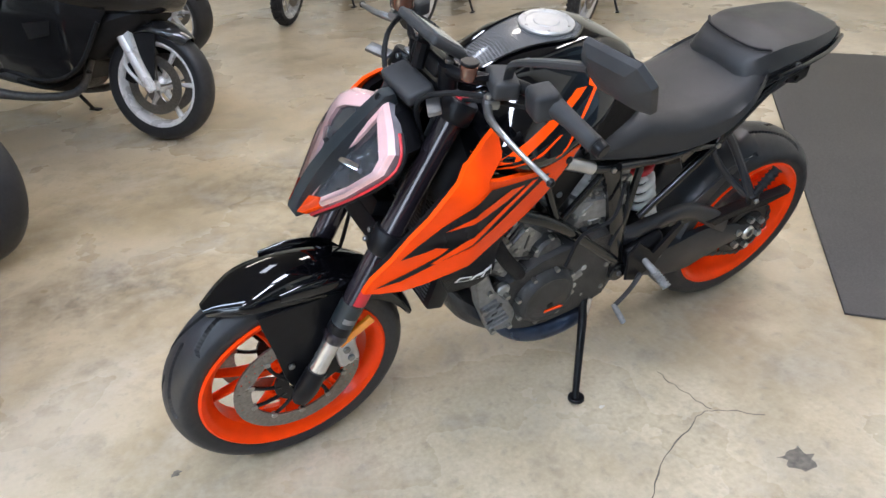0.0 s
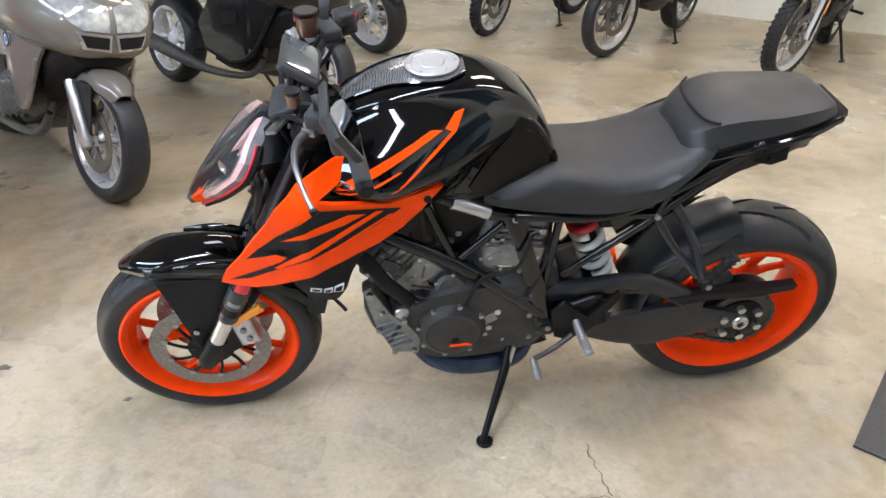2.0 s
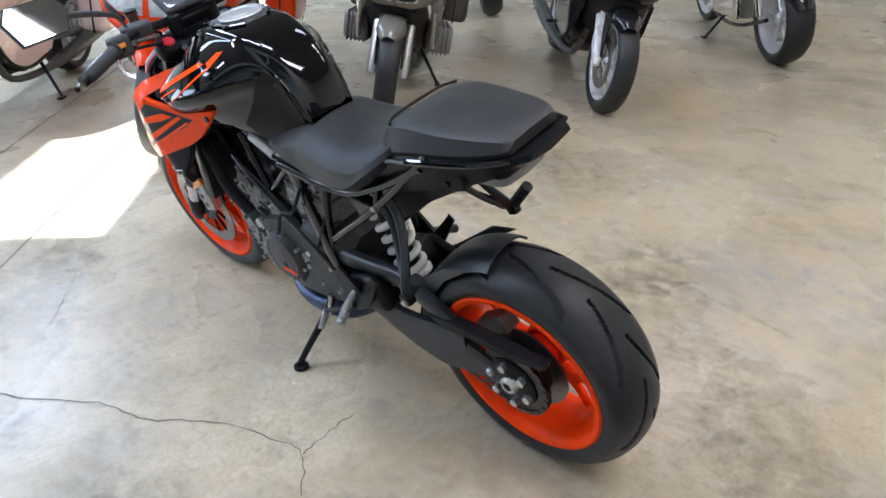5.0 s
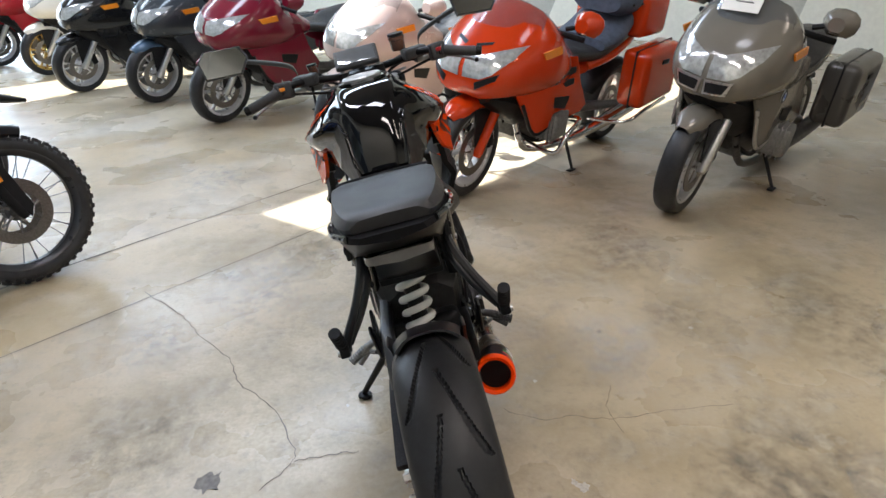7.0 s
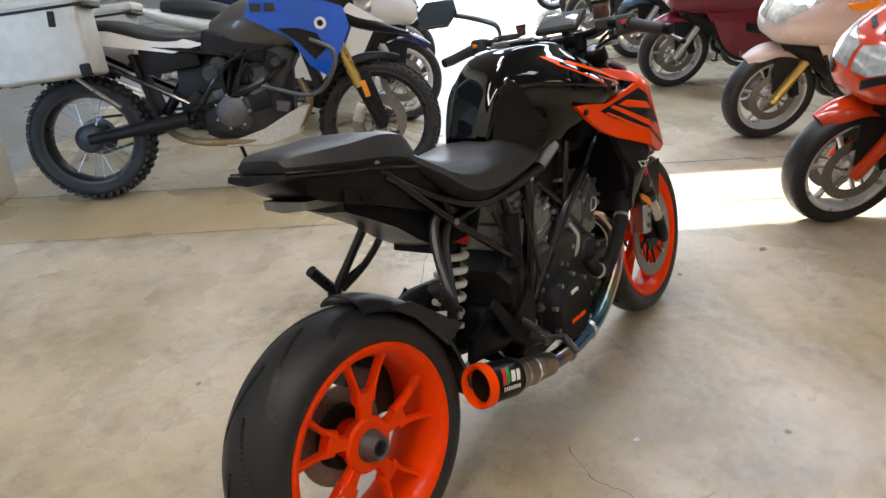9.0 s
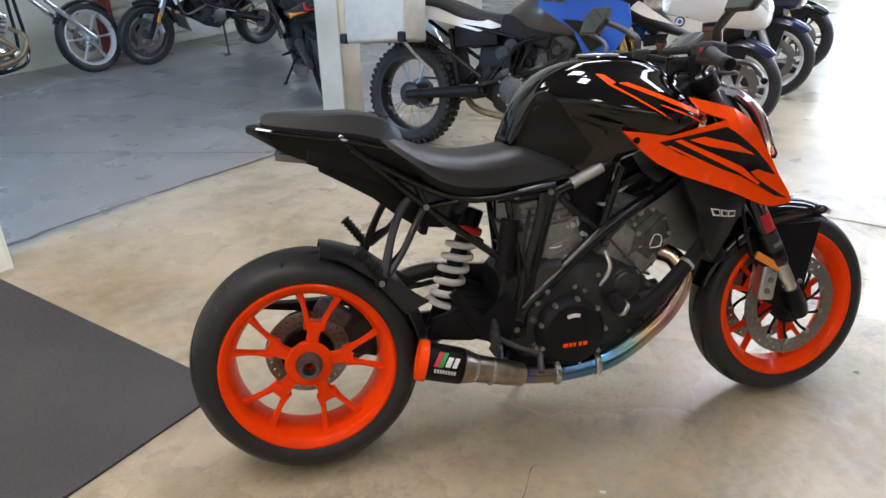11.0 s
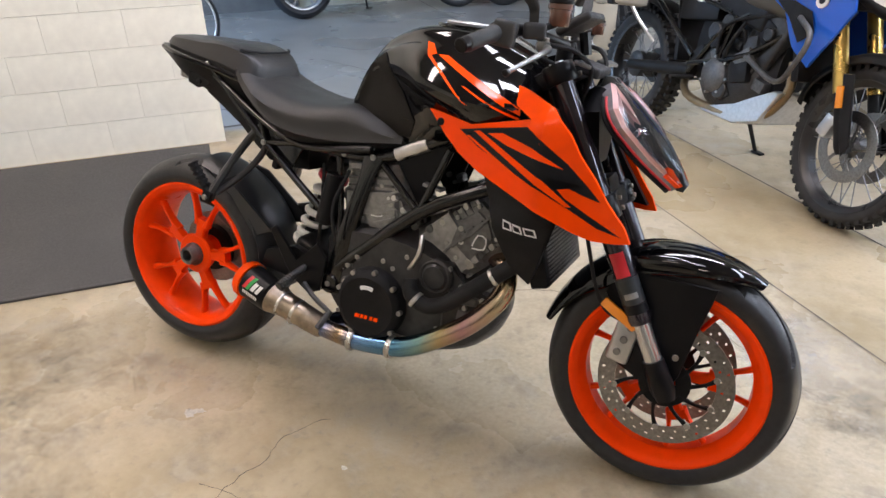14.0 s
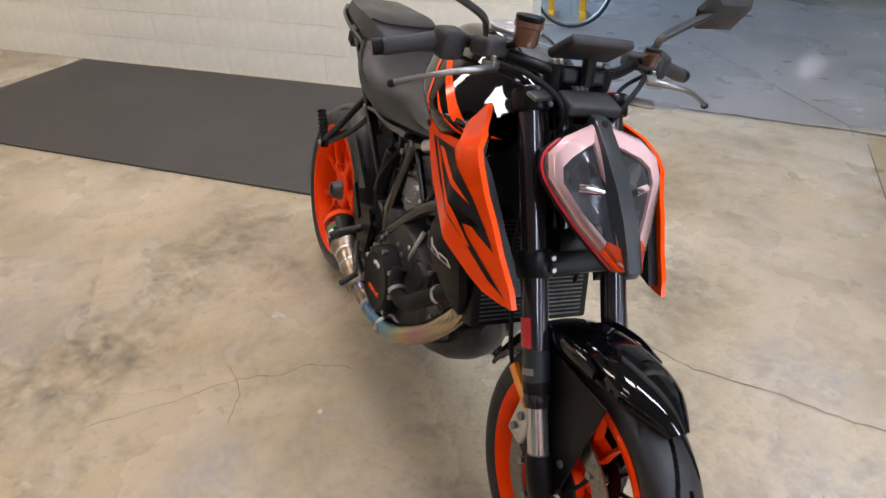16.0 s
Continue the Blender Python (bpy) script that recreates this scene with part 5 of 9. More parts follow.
# trellis frame
frame_root = part("frame", tube([(0.33, 0.0, 0.90), (0.35, 0.05, 0.85)], 0.02, 10), FRAME_TUBE, bike, "black tubular trellis frame")
for s in (1, -1):
    def Q(x, y, z):
        return (x, y * s, z)

    for pts, r in (([Q(0.368, 0.05, 0.912), Q(0.20, 0.095, 0.845), Q(0.098, 0.108, 0.797), Q(0.00, 0.108, 0.754), Q(-0.10, 0.102, 0.737), Q(-0.20, 0.095, 0.737)], 0.016),
                   ([Q(0.418, 0.06, 0.782), Q(0.250, 0.110, 0.703), Q(0.085, 0.126, 0.617), Q(-0.145, 0.124, 0.425)], 0.0185),
                   ([Q(0.157, 0.110, 0.790), Q(0.091, 0.120, 0.632)], 0.011), ([Q(0.072, 0.120, 0.630), Q(-0.029, 0.112, 0.726)], 0.0095),
                   ([Q(-0.171, 0.100, 0.728), Q(-0.150, 0.118, 0.535), Q(-0.150, 0.120, 0.44)], 0.010)):
        part("frame_tube", tube(pts, r, 12, 3), FRAME_TUBE, frame_root)
    part("frame_spar", loft([[Q(x + a, y + b, z) for a, b in ((-w, -0.010), (-w * 0.6, -0.014), (w * 0.6, -0.014), (w, -0.010), (w, 0.010), (w * 0.6, 0.014), (-w * 0.6, 0.014), (-w, 0.010))] for x, y, z, w in ((-0.056, 0.108, 0.742, 0.030), (-0.075, 0.114, 0.68, 0.022), (-0.122, 0.122, 0.537, 0.024), (-0.160, 0.122, 0.40, 0.024), (-0.172, 0.120, 0.345, 0.030))], 3), FRAME_TUBE, frame_root)
    part("frame_sleeve", tube([Q(0.008, 0.1085, 0.7575), Q(0.096, 0.1085, 0.796)], 0.0175, 14), SILVER, frame_root, "grey frame sleeve")
    part("frame_sleeve", tube([Q(0.092, 0.1215, 0.621), Q(0.180, 0.1155, 0.667)] if s > 0 else [Q(0.104, 0.1205, 0.627), Q(0.212, 0.1135, 0.684)], 0.0175, 14), FRAME_TUBE if s > 0 else SILVER, frame_root)
    part("frame_lug", cyl(Q(-0.172, 0.112, 0.372), Q(-0.172, 0.142, 0.372), 0.030, 18), FRAME_TUBE, frame_root)
    # subframe
    for pts, r in (([Q(-0.188, 0.13, 0.562), Q(-0.40, 0.125, 0.737), Q(-0.60, 0.118, 0.93)], 0.010), ([Q(-0.05, 0.14, 0.765), Q(-0.27, 0.13, 0.745), Q(-0.42, 0.122, 0.80), Q(-0.58, 0.118, 0.90)], 0.011), ([Q(-0.29, 0.13, 0.748), Q(-0.40, 0.125, 0.735)], 0.008), ([Q(-0.40, 0.125, 0.737), Q(-0.42, 0.122, 0.80)], 0.008)):
        part("subframe_tube", tube(pts, r, 10, 4), FRAME_TUBE, frame_root)
    for q in (Q(0.085, 0.134, 0.617), Q(-0.130, 0.132, 0.43), Q(-0.172, 0.140, 0.372), Q(-0.150, 0.110, 0.737), Q(-0.056, 0.120, 0.742), Q(-0.40, 0.132, 0.737), Q(-0.60, 0.125, 0.93), Q(0.2, 0.128, 0.678)):
        part("frame_bolt", cyl(q, Vector(q) + Vector((0, 0.006 * s, 0)), 0.008, 10), BOLT, frame_root)
    # black infill panel inside the triangle under the tank
    part("side_cover", plate([(0.150, 0.800), (0.092, 0.782), (0.000, 0.738), (0.07, 0.625), (0.092, 0.622)], 0.088 * s - 0.006, 0.088 * s + 0.006, 0.003), BLACK_SATIN, bike)
    part("battery_cover", plate([(-0.21, 0.745), (-0.40, 0.735), (-0.46, 0.80), (-0.33, 0.77)], 0.10 * s - 0.004, 0.10 * s + 0.004, 0.002), BLACK_MATT, bike)
    part("tail_side_panel", plate([(-0.275, 0.742), (-0.42, 0.806), (-0.57, 0.895), (-0.41, 0.748), (-0.315, 0.675)], 0.114 * s - 0.004, 0.114 * s + 0.004, 0.002), BLACK_GLOSS, bike)
    # pillion footrest hanger
    hanger = part("pillion_hanger", tube([Q(-0.425, 0.112, 0.775), Q(-0.462, 0.116, 0.738), Q(-0.500, 0.150, 0.668), Q(-0.526, 0.192, 0.596), Q(-0.536, 0.200, 0.572)], [0.011, 0.012, 0.011, 0.013, 0.014], 8, 3), ARM_SHEEN_GREY, bike, "dark grey pillion footrest hanger")
    part("hanger_strut", tube([Q(-0.400, 0.112, 0.742), Q(-0.428, 0.112, 0.690), Q(-0.470, 0.145, 0.632), Q(-0.520, 0.190, 0.582)], 0.0095, 8, 3), ARM_SHEEN_GREY, hanger)
    part("hanger_web", loft([[Q(-0.462, 0.140, 0.640), Q(-0.470, 0.146, 0.642), Q(-0.520, 0.182, 0.612), Q(-0.516, 0.178, 0.604)], [Q(-0.500, 0.176, 0.592), Q(-0.506, 0.182, 0.594), Q(-0.536, 0.200, 0.585), Q(-0.530, 0.196, 0.577)]], 1), BLACK_MATT, hanger)
    part("peg_pivot", box(Q(-0.538, 0.203, 0.575), (0.030, 0.026, 0.030), (0, 20, 0), 0.006), BLACK_SATIN, hanger)
    part("pivot_bolt", cyl(Q(-0.540, 0.214, 0.572), Q(-0.540, 0.222, 0.572), 0.008, 10), BOLT, hanger)
    part("pillion_peg", tube([Q(-0.540, 0.203, 0.585), Q(-0.562, 0.204, 0.620), Q(-0.590, 0.205, 0.660)], [0.011, 0.012, 0.012], 12, 2), GRIP, hanger, "ribbed folding pillion peg")
    for i in range(6):
        a = Vector(Q(-0.548, 0.204, 0.600)).lerp(Vector(Q(-0.588, 0.205, 0.657)), i / 5)
        part("peg_rib", cyl(a, a + Vector((-0.0028, 0, 0.0042)), 0.0155, 10), GRIP, hanger)
    # rider peg, heel plate and pedal
    foot = part("rider_footrest", plate([(-0.17, 0.45), (-0.20, 0.49), (-0.27, 0.42), (-0.34, 0.515), (-0.36, 0.50), (-0.29, 0.375), (-0.23, 0.335), (-0.19, 0.35)], 0.152 * s - 0.005, 0.152 * s + 0.005, 0.003), BLACK_SATIN, bike, "black rider footrest hanger")
    part("rider_peg", tube([Q(-0.240, 0.150, 0.412), Q(-0.247, 0.190, 0.398), Q(-0.262, 0.242, 0.372)], [0.009, 0.012, 0.011], 10, 2), CAST_LIGHT if s > 0 else ENGINE, foot, "serrated footpeg")
    for i in range(7):
        a = Vector(Q(-0.249, 0.196, 0.395)).lerp(Vector(Q(-0.261, 0.239, 0.374)), i / 6)
        part("peg_tooth", cyl(a, a + Vector((-0.001, 0.004 * s, -0.002)), 0.0145, 8), CAST_LIGHT if s > 0 else ENGINE, foot)
    part("foot_lever", tube([Q(-0.235, 0.165, 0.366), Q(-0.185, 0.185, 0.340), Q(-0.128, 0.200, 0.318)], [0.008, 0.007, 0.007], 8, 3), ENGINE, foot, "dark foot lever")
    part("lever_toe", cyl(Q(-0.126, 0.195, 0.318), Q(-0.138, 0.240, 0.280), 0.009, 10), CAST_LIGHT if s > 0 else ENGINE, foot)

# swingarm, left side
def banana():
    """Left arm: two beams, an arched one over an open window and a deep lower one, joined behind it."""
    bm = bmesh.new()
    top = [(-0.12, 0.475, 0.030), (-0.20, 0.478, 0.026), (-0.28, 0.492, 0.022), (-0.37, 0.500, 0.022), (-0.45, 0.482, 0.026), (-0.53, 0.440, 0.032), (-0.61, 0.385, 0.036)]
    low = [(-0.12, 0.400, 0.042), (-0.20, 0.372, 0.040), (-0.30, 0.335, 0.042), (-0.40, 0.315, 0.058), (-0.50, 0.320, 0.074), (-0.58, 0.330, 0.062), (-0.65, 0.330, 0.044), (-0.71, 0.325, 0.032), (-0.75, 0.322, 0.026)]
    for line, y0 in ((top, 0.106), (low, 0.106)):
        rings = []
        for x, z, h in line:
            w = 0.017
            rings.append([(x, y0 + w * a, z + h * b) for a, b in ((-1, -0.6), (-0.6, -1), (0.5, -1), (0.9, -0.7), (1, 0.0), (0.9, 0.7), (0.5, 1), (-0.6, 1), (-1, 0.6))])
        s2 = spline(np.array(rings).reshape(len(rings), -1), 4)
        grid_faces(bm, s2.reshape(len(s2), -1, 3), True, True)
    return bm


swing = part("swingarm", banana(), ARM_SHEEN_GREY, bike, "black banana-shaped swingarm with an open window", 50)
part("swingarm_bridge", box((-0.27, 0.02, 0.40), (0.13, 0.24, 0.12), (0, 20, 0), 0.025, seg=3), BLACK_SATIN, swing)
part("swingarm_hub", moved(revolve([(0.02, 0.03), (0.02, 0.075), (0.07, 0.080), (0.092, 0.076), (0.095, 0.03)], n=36, closed=True), RW), BLACK_SATIN, swing)
part("chain_guard", plate([(-0.50, 0.44), (-0.62, 0.452), (-0.78, 0.455), (-0.86, 0.462), (-0.855, 0.445), (-0.76, 0.430), (-0.62, 0.432), (-0.55, 0.41)], 0.094, 0.128, 0.005, seg=2), BLACK_MATT, swing)
# sprocket with nuts and the chain
spr = part("sprocket", moved(revolve([(0.098, 0.035), (0.098, 0.098), (0.105, 0.098), (0.105, 0.035)], n=42, closed=True), RW), CHAIN, bike, "dark rear sprocket on its carrier")
part("sprocket_carrier", moved(revolve([(0.098, 0.02), (0.098, 0.074), (0.110, 0.072), (0.115, 0.062), (0.115, 0.02)], n=36, closed=True), RW), BLACK_SATIN, spr)
part("axle_nut", moved(revolve([(0.110, 0.012), (0.110, 0.026), (0.127, 0.024), (0.131, 0.02), (0.131, 0.012)], n=12, closed=True), RW), STEEL, spr, "steel axle nut")
for i in range(6):
    a = 2 * math.pi * i / 6 + 0.3
    p = REAR + Vector((0.056 * math.cos(a), 0.113, 0.056 * math.sin(a)))
    part("sprocket_nut", cyl(p, p + Vector((0, 0.018, 0)), 0.012, 6), STEEL, spr)
fs = Vector((-0.085, 0.1015, 0.455))
path = [fs + Vector((0.04 * math.cos(a), 0, 0.04 * math.sin(a))) for a in np.linspace(radians(-90), radians(90), 9)]
path += [REAR + Vector((0.1 * math.cos(a), 0.1015, 0.1 * math.sin(a))) for a in np.linspace(radians(95), radians(265), 20)]
loop = path + [path[0]]
seglen = [(b - a).length for a, b in zip(loop, loop[1:])]
total, n_link = sum(seglen), 110
bm = bmesh.new()
for i in range(n_link):
    d = total * i / n_link
    k = 0
    while d > seglen[k]:
        d -= seglen[k]
        k += 1
    a, b = loop[k], loop[k + 1]
    p, w = a.lerp(b, d / seglen[k]), (b - a).normalized()
    for y in ((-0.008, 0.008) if i % 2 else (-0.005, 0.005)):
        box(p + Vector((0, y, 0)), (0.017, 0.002, 0.012), (0, -math.degrees(math.atan2(w.z, w.x)), 0), 0, bm)
chain = part("drive_chain", bm, CHAIN, bike, "dark steel drive chain")
chain["kind"] = "stuff"
# hugger


def hugger():
    rings = []
    for a in np.linspace(-9, 79, 22):
        t = radians(a)
        k = max(0.0, (a - 4) / 75)
        w = 0.110 * (1 - 0.30 * k)
        row = []
        for off in (0.0, -0.005):
            r = [Vector(((0.338 + off - 0.03 * abs(q) ** 3) * math.cos(t), (w + off) * q, (0.338 + off - 0.03 * abs(q) ** 3) * math.sin(t))) for q in np.linspace(-1, 1, 13)]
            row += r if off == 0 else r[::-1]
        rings.append(row)
    return grid_faces(bmesh.new(), rings, True, True)


part("rear_hugger", moved(hugger(), RW), ARM_SHEEN_GREY, bike, "matt black rear hugger mudguard")
both("hugger_side", lambda: plate([(-0.40, 0.47), (-0.44, 0.50), (-0.56, 0.60), (-0.64, 0.62), (-0.55, 0.555), (-0.47, 0.44)], 0.088, 0.096, 0.003), ARM_SHEEN_GREY, bike)
# shock absorber with its white spring
S0, S1 = Vector((-0.243, 0.012, 0.685)), Vector((-0.374, 0.012, 0.360))
shock = part("shock_absorber", tube([S0, S1], 0.024, 14), BLACK_SATIN, bike, "rear shock absorber with a white coil spring")
ax = (S1 - S0).normalized()
e1 = Vector((0, 1, 0))
e2 = ax.cross(e1)
pts = []
for i in range(5 * 16 + 1):
    a = 2 * math.pi * i / 16
    pts.append(S0 + ax * (0.078 + 0.185 * i / 80) + (e1 * math.cos(a) + e2 * math.sin(a)) * 0.036)
part("coil_spring", tube(pts, 0.0105, 10, 1), WHITE_SPRING, shock, "white coil spring")
part("spring_collar", cyl(S0 + ax * 0.040, S0 + ax * 0.062, 0.046, 20), RED, shock, "red preload collar")
part("shock_head", cyl(S0 - ax * 0.01, S0 + ax * 0.040, 0.032, 16), BLACK_SATIN, shock)
part("spring_seat", cyl(S0 + ax * 0.270, S0 + ax * 0.286, 0.048, 20), WHITE_SPRING, shock)
part("shock_reservoir", cyl((-0.17, -0.115, 0.68), (-0.20, -0.125, 0.54), 0.026, 16), BLACK_SATIN, shock, "black gas reservoir")
part("inner_fender", box((-0.385, 0, 0.715), (0.022, 0.17, 0.13), (0, 18, 0), 0.008), BLACK_MATT, bike)
part("swingarm_brace", plate([(-0.20, 0.42), (-0.30, 0.452), (-0.40, 0.425), (-0.42, 0.37), (-0.30, 0.35), (-0.20, 0.36)], -0.125, -0.095, 0.01, seg=2), BLACK_SATIN, bike)
part("linkage", tube([S1, (-0.30, 0.0, 0.34), (-0.22, 0.0, 0.35)], 0.018, 10), BLACK_SATIN, bike)
part("collector_shield", hull_rows([(-0.02, 0.06, 0.29, 0.215), (0.10, 0.10, 0.31, 0.205), (0.22, 0.10, 0.36, 0.235), (0.29, 0.07, 0.41, 0.29), (0.32, 0.03, 0.42, 0.35)]), ENGINE, bike, "dark wrapped collector under the engine")
part("bottom_guard", plate([(0.16, 0.26), (0.06, 0.215), (-0.10, 0.205), (-0.20, 0.24), (-0.15, 0.29), (0.05, 0.27)], -0.08, 0.08, 0.01), BLACK_SATIN, bike)
# side stand: foot flat on the floor
STAND_FOOT = bike.matrix_basis.inverted() @ Vector((-0.005, 0.300, 0.008))
stand = part("sidestand", tube([(-0.075, 0.13, 0.30), (-0.06, 0.165, 0.24), STAND_FOOT + Vector((0, -0.008, 0.02)), STAND_FOOT], [0.014, 0.013, 0.010, 0.010], 10, 3), BLACK_SATIN, bike, "black sidestand, folded out")
part("stand_foot", moved(cyl((0, 0, -0.006), (0, 0, 0.006), 0.024, 14), Matrix.Translation(STAND_FOOT) @ Matrix.Rotation(radians(LEAN), 4, "X")), BLACK_SATIN, stand)
part("stand_spring", tube([(-0.085, 0.145, 0.31), (-0.06, 0.172, 0.20)], 0.006, 8), STEEL, stand)

# ---- controls and lamps ----
bar = part("handlebar", tube([(0.290, 0.375, 1.052), (0.31, 0.28, 1.075), (0.345, 0.20, 1.085), (0.40, 0.09, 1.062), (0.41, 0.0, 1.06), (0.40, -0.09, 1.062), (0.345, -0.20, 1.085), (0.31, -0.28, 1.075), (0.290, -0.375, 1.052)], 0.0125, 14, 4), BLACK_SATIN, bike, "wide black tapered handlebar")
part("bar_clamp", box((0.402, 0, 1.050), (0.045, 0.11, 0.036), (0, -15, 0), 0.010, seg=3), BLACK_SATIN, bar)
part("top_yoke_cover", box((0.456, 0, 1.010), (0.062, 0.125, 0.026), (0, 16, 0), 0.009, seg=3), CONTROL, bike)
for s in (1, -1):
    def P(x, y, z):
        return (x, y * s, z)
    grip = part("grip", tube([P(0.2893, 0.379, 1.0515), P(0.2896, 0.377, 1.0518), P(0.291, 0.366, 1.053), P(0.30, 0.315, 1.066), P(0.309, 0.280, 1.075)], [0.012, 0.0165, 0.0165, 0.0165, 0.019], 16, 2), CONTROL, bar, "black rubber grip")
    part("bar_end", cyl(P(0.289, 0.378, 1.0515), P(0.285, 0.397, 1.047), 0.0155, 14), BLACK_SATIN, bar)
    sw = part("switch_housing", box(P(0.322, 0.258, 1.076), (0.05, 0.055, 0.055), (0, 10, -s * 12), 0.012, seg=3), CONTROL, bar, "black switch housing")
    part("switch_button", box(P(0.297, 0.262, 1.085), (0.008, 0.02, 0.012), (0, 0, 0), 0.003), RED if s < 0 else AMBER, sw)
    lev = part("hand_lever", tube([P(0.392, 0.190, 1.052), P(0.414, 0.235, 1.050), P(0.415, 0.290, 1.042), P(0.398, 0.350, 1.022), P(0.382, 0.386, 1.006)], [0.010, 0.0075, 0.006, 0.0048, 0.0055], 10, 4), LEVER, bar, "curved metal hand lever")
    part("lever_ball", moved(revolve([(-0.008, 0.0), (-0.006, 0.006), (0, 0.0085), (0.006, 0.006), (0.008, 0.0)], n=14), Matrix.Translation(P(0.381, 0.388, 1.005))), BLACK_SATIN, lev)
    part("lever_pivot", box(P(0.388, 0.196, 1.056), (0.030, 0.026, 0.020), (0, 0, -s * 25), 0.006, seg=2), LEVER, lev)
    part("pivot_bolt", cyl(P(0.394, 0.196, 1.064), P(0.394, 0.196, 1.074), 0.007, 10), BOLT, lev)
    for k in range(3):
        part("grip_collar", tube([P(0.3105 + 0.0025 * k, 0.277 - 0.008 * k, 1.0755), P(0.3115 + 0.0025 * k, 0.272 - 0.008 * k, 1.0758)], (0.0225, 0.0205, 0.0235)[k], 18), CONTROL if k != 1 else BLACK_SATIN, bar)
    part("master_cylinder", box(P(0.362, 0.185, 1.085), (0.05, 0.08, 0.035), (0, 0, -s * 20), 0.01, seg=3), CONTROL, bar)
    # brake reservoir on the throttle side is the larger one
    k, rz, rx_, ry_ = (0.62, 1.088, 0.418, 0.158) if s > 0 else (1.0, 1.098, 0.402, 0.140)
    res = part("fluid_reservoir", revolve([(0.0, 0.0), (0.0, 0.021 * k), (0.006 * k, 0.024 * k), (0.034 * k, 0.025 * k), (0.036 * k, 0.028 * k), (0.046 * k, 0.028 * k), (0.048 * k, 0.022 * k), (0.048 * k, 0)], (rx_, ry_ * s, rz), 20, "z"), SMOKE, bar, "dark brown fluid reservoir with a black cap")
    part("reservoir_cap", cyl(P(rx_, ry_, rz + 0.047 * k), P(rx_, ry_, rz + 0.057 * k), 0.0275 * k, 18), BLACK_SATIN, res)
    part("reservoir_stalk", tube([P(0.37, 0.17, 1.09), P(rx_ - 0.008, ry_ + 0.005, rz + 0.004)], 0.008, 8), BLACK_SATIN, res)
    # flat forged mirror arm
    arm = [Vector(P(0.366, 0.205, 1.092)), Vector(P(0.366, 0.212, 1.130)), Vector(P(0.362, 0.245, 1.152)), Vector(P(0.348, 0.310, 1.178)), Vector(P(0.332, 0.368, 1.197))]
    rings = [[p + Vector((a * w, 0, b)) for a, b in ((-1, -0.004), (-0.7, -0.007), (0.7, -0.007), (1, -0.004), (1, 0.004), (0.7, 0.007), (-0.7, 0.007), (-1, 0.004))] for p, w in zip(arm, (0.010, 0.011, 0.013, 0.012, 0.012))]
    mir = part("mirror_arm", loft(rings, 4), CONTROL, bike, "grey flat mirror arm", 30)
    part("mirror_base", cyl(P(0.366, 0.205, 1.080), P(0.366, 0.205, 1.100), 0.013, 14), BLACK_SATIN, mir)
    mm = Matrix.Translation(P(0.318, 0.412, 1.203)) @ Matrix.Rotation(radians(s * 6), 4, "Z") @ Matrix.Rotation(radians(30), 4, "Y") @ Matrix.Diagonal((0.9, 0.92, 1.15, 1))
    shape = [(-0.085, 0.0), (-0.065, 0.038), (0.06, 0.046), (0.088, 0.02), (0.075, -0.036), (-0.05, -0.042)]
    rings = [[(x, y * k2, z * k2) for y, z in shape] for x, k2 in ((0.028, 0.25), (0.020, 0.70), (0.006, 0.97), (-0.006, 1.0), (-0.008, 0.96))]
    part("mirror_shell", moved(loft(rings, 1), mm), CONTROL, mir, "dark faceted mirror shell", 25)
    part("mirror_face", moved(loft([[(-0.0085, y * 0.93, z * 0.93) for y, z in shape], [(-0.0105, y * 0.92, z * 0.92) for y, z in shape]], 1), mm), MIRROR, mir, "mirror glass")
    # hoses and wiring from the bar to the steering head
    part("bar_hose", tube([P(0.385, 0.185, 1.060), P(0.440, 0.130, 1.050), P(0.470, 0.075, 1.010), P(0.450, 0.050, 0.930), P(0.430, 0.060, 0.84)], 0.0055, 8, 5), GRIP, bar)
    part("bar_hose", tube([P(0.335, 0.235, 1.055), P(0.370, 0.150, 1.030), P(0.420, 0.085, 1.000), P(0.440, 0.060, 0.92)], 0.0045, 8, 5), GRIP, bar)
    part("bar_riser", tube([P(0.400, 0.060, 1.020), P(0.402, 0.062, 1.070)], 0.020, 14), BLACK_SATIN, bar)
    part("riser_bolt", cyl(P(0.402, 0.062, 1.068), P(0.402, 0.062, 1.080), 0.008, 8), BOLT, bar)
    part("clamp_flat", box(P(0.462, 0.120, 1.022), (0.026, 0.060, 0.009), (0, 18, -s * 24), 0.003), LEVER, bike, "bare metal edge of the top clamp")
# instrument
dm = Matrix.Translation((0.412, 0.006, 1.108)) @ Matrix.Rotation(radians(-32), 4, "Y")
dash = part("instrument", moved(box((0, 0, 0), (0.088, 0.15, 0.020), bevel=0.009, seg=3), dm), CONTROL, bike, "rectangular instrument display")
part("display", moved(box((-0.002, 0, 0.0115), (0.066, 0.128, 0.002), bevel=0.0008), dm), DASH, dash, "grey unlit display glass")
part("instrument_stay", tube([(0.425, 0, 1.09), (0.435, 0, 1.04)], 0.014, 8), BLACK_SATIN, dash)

# headlight


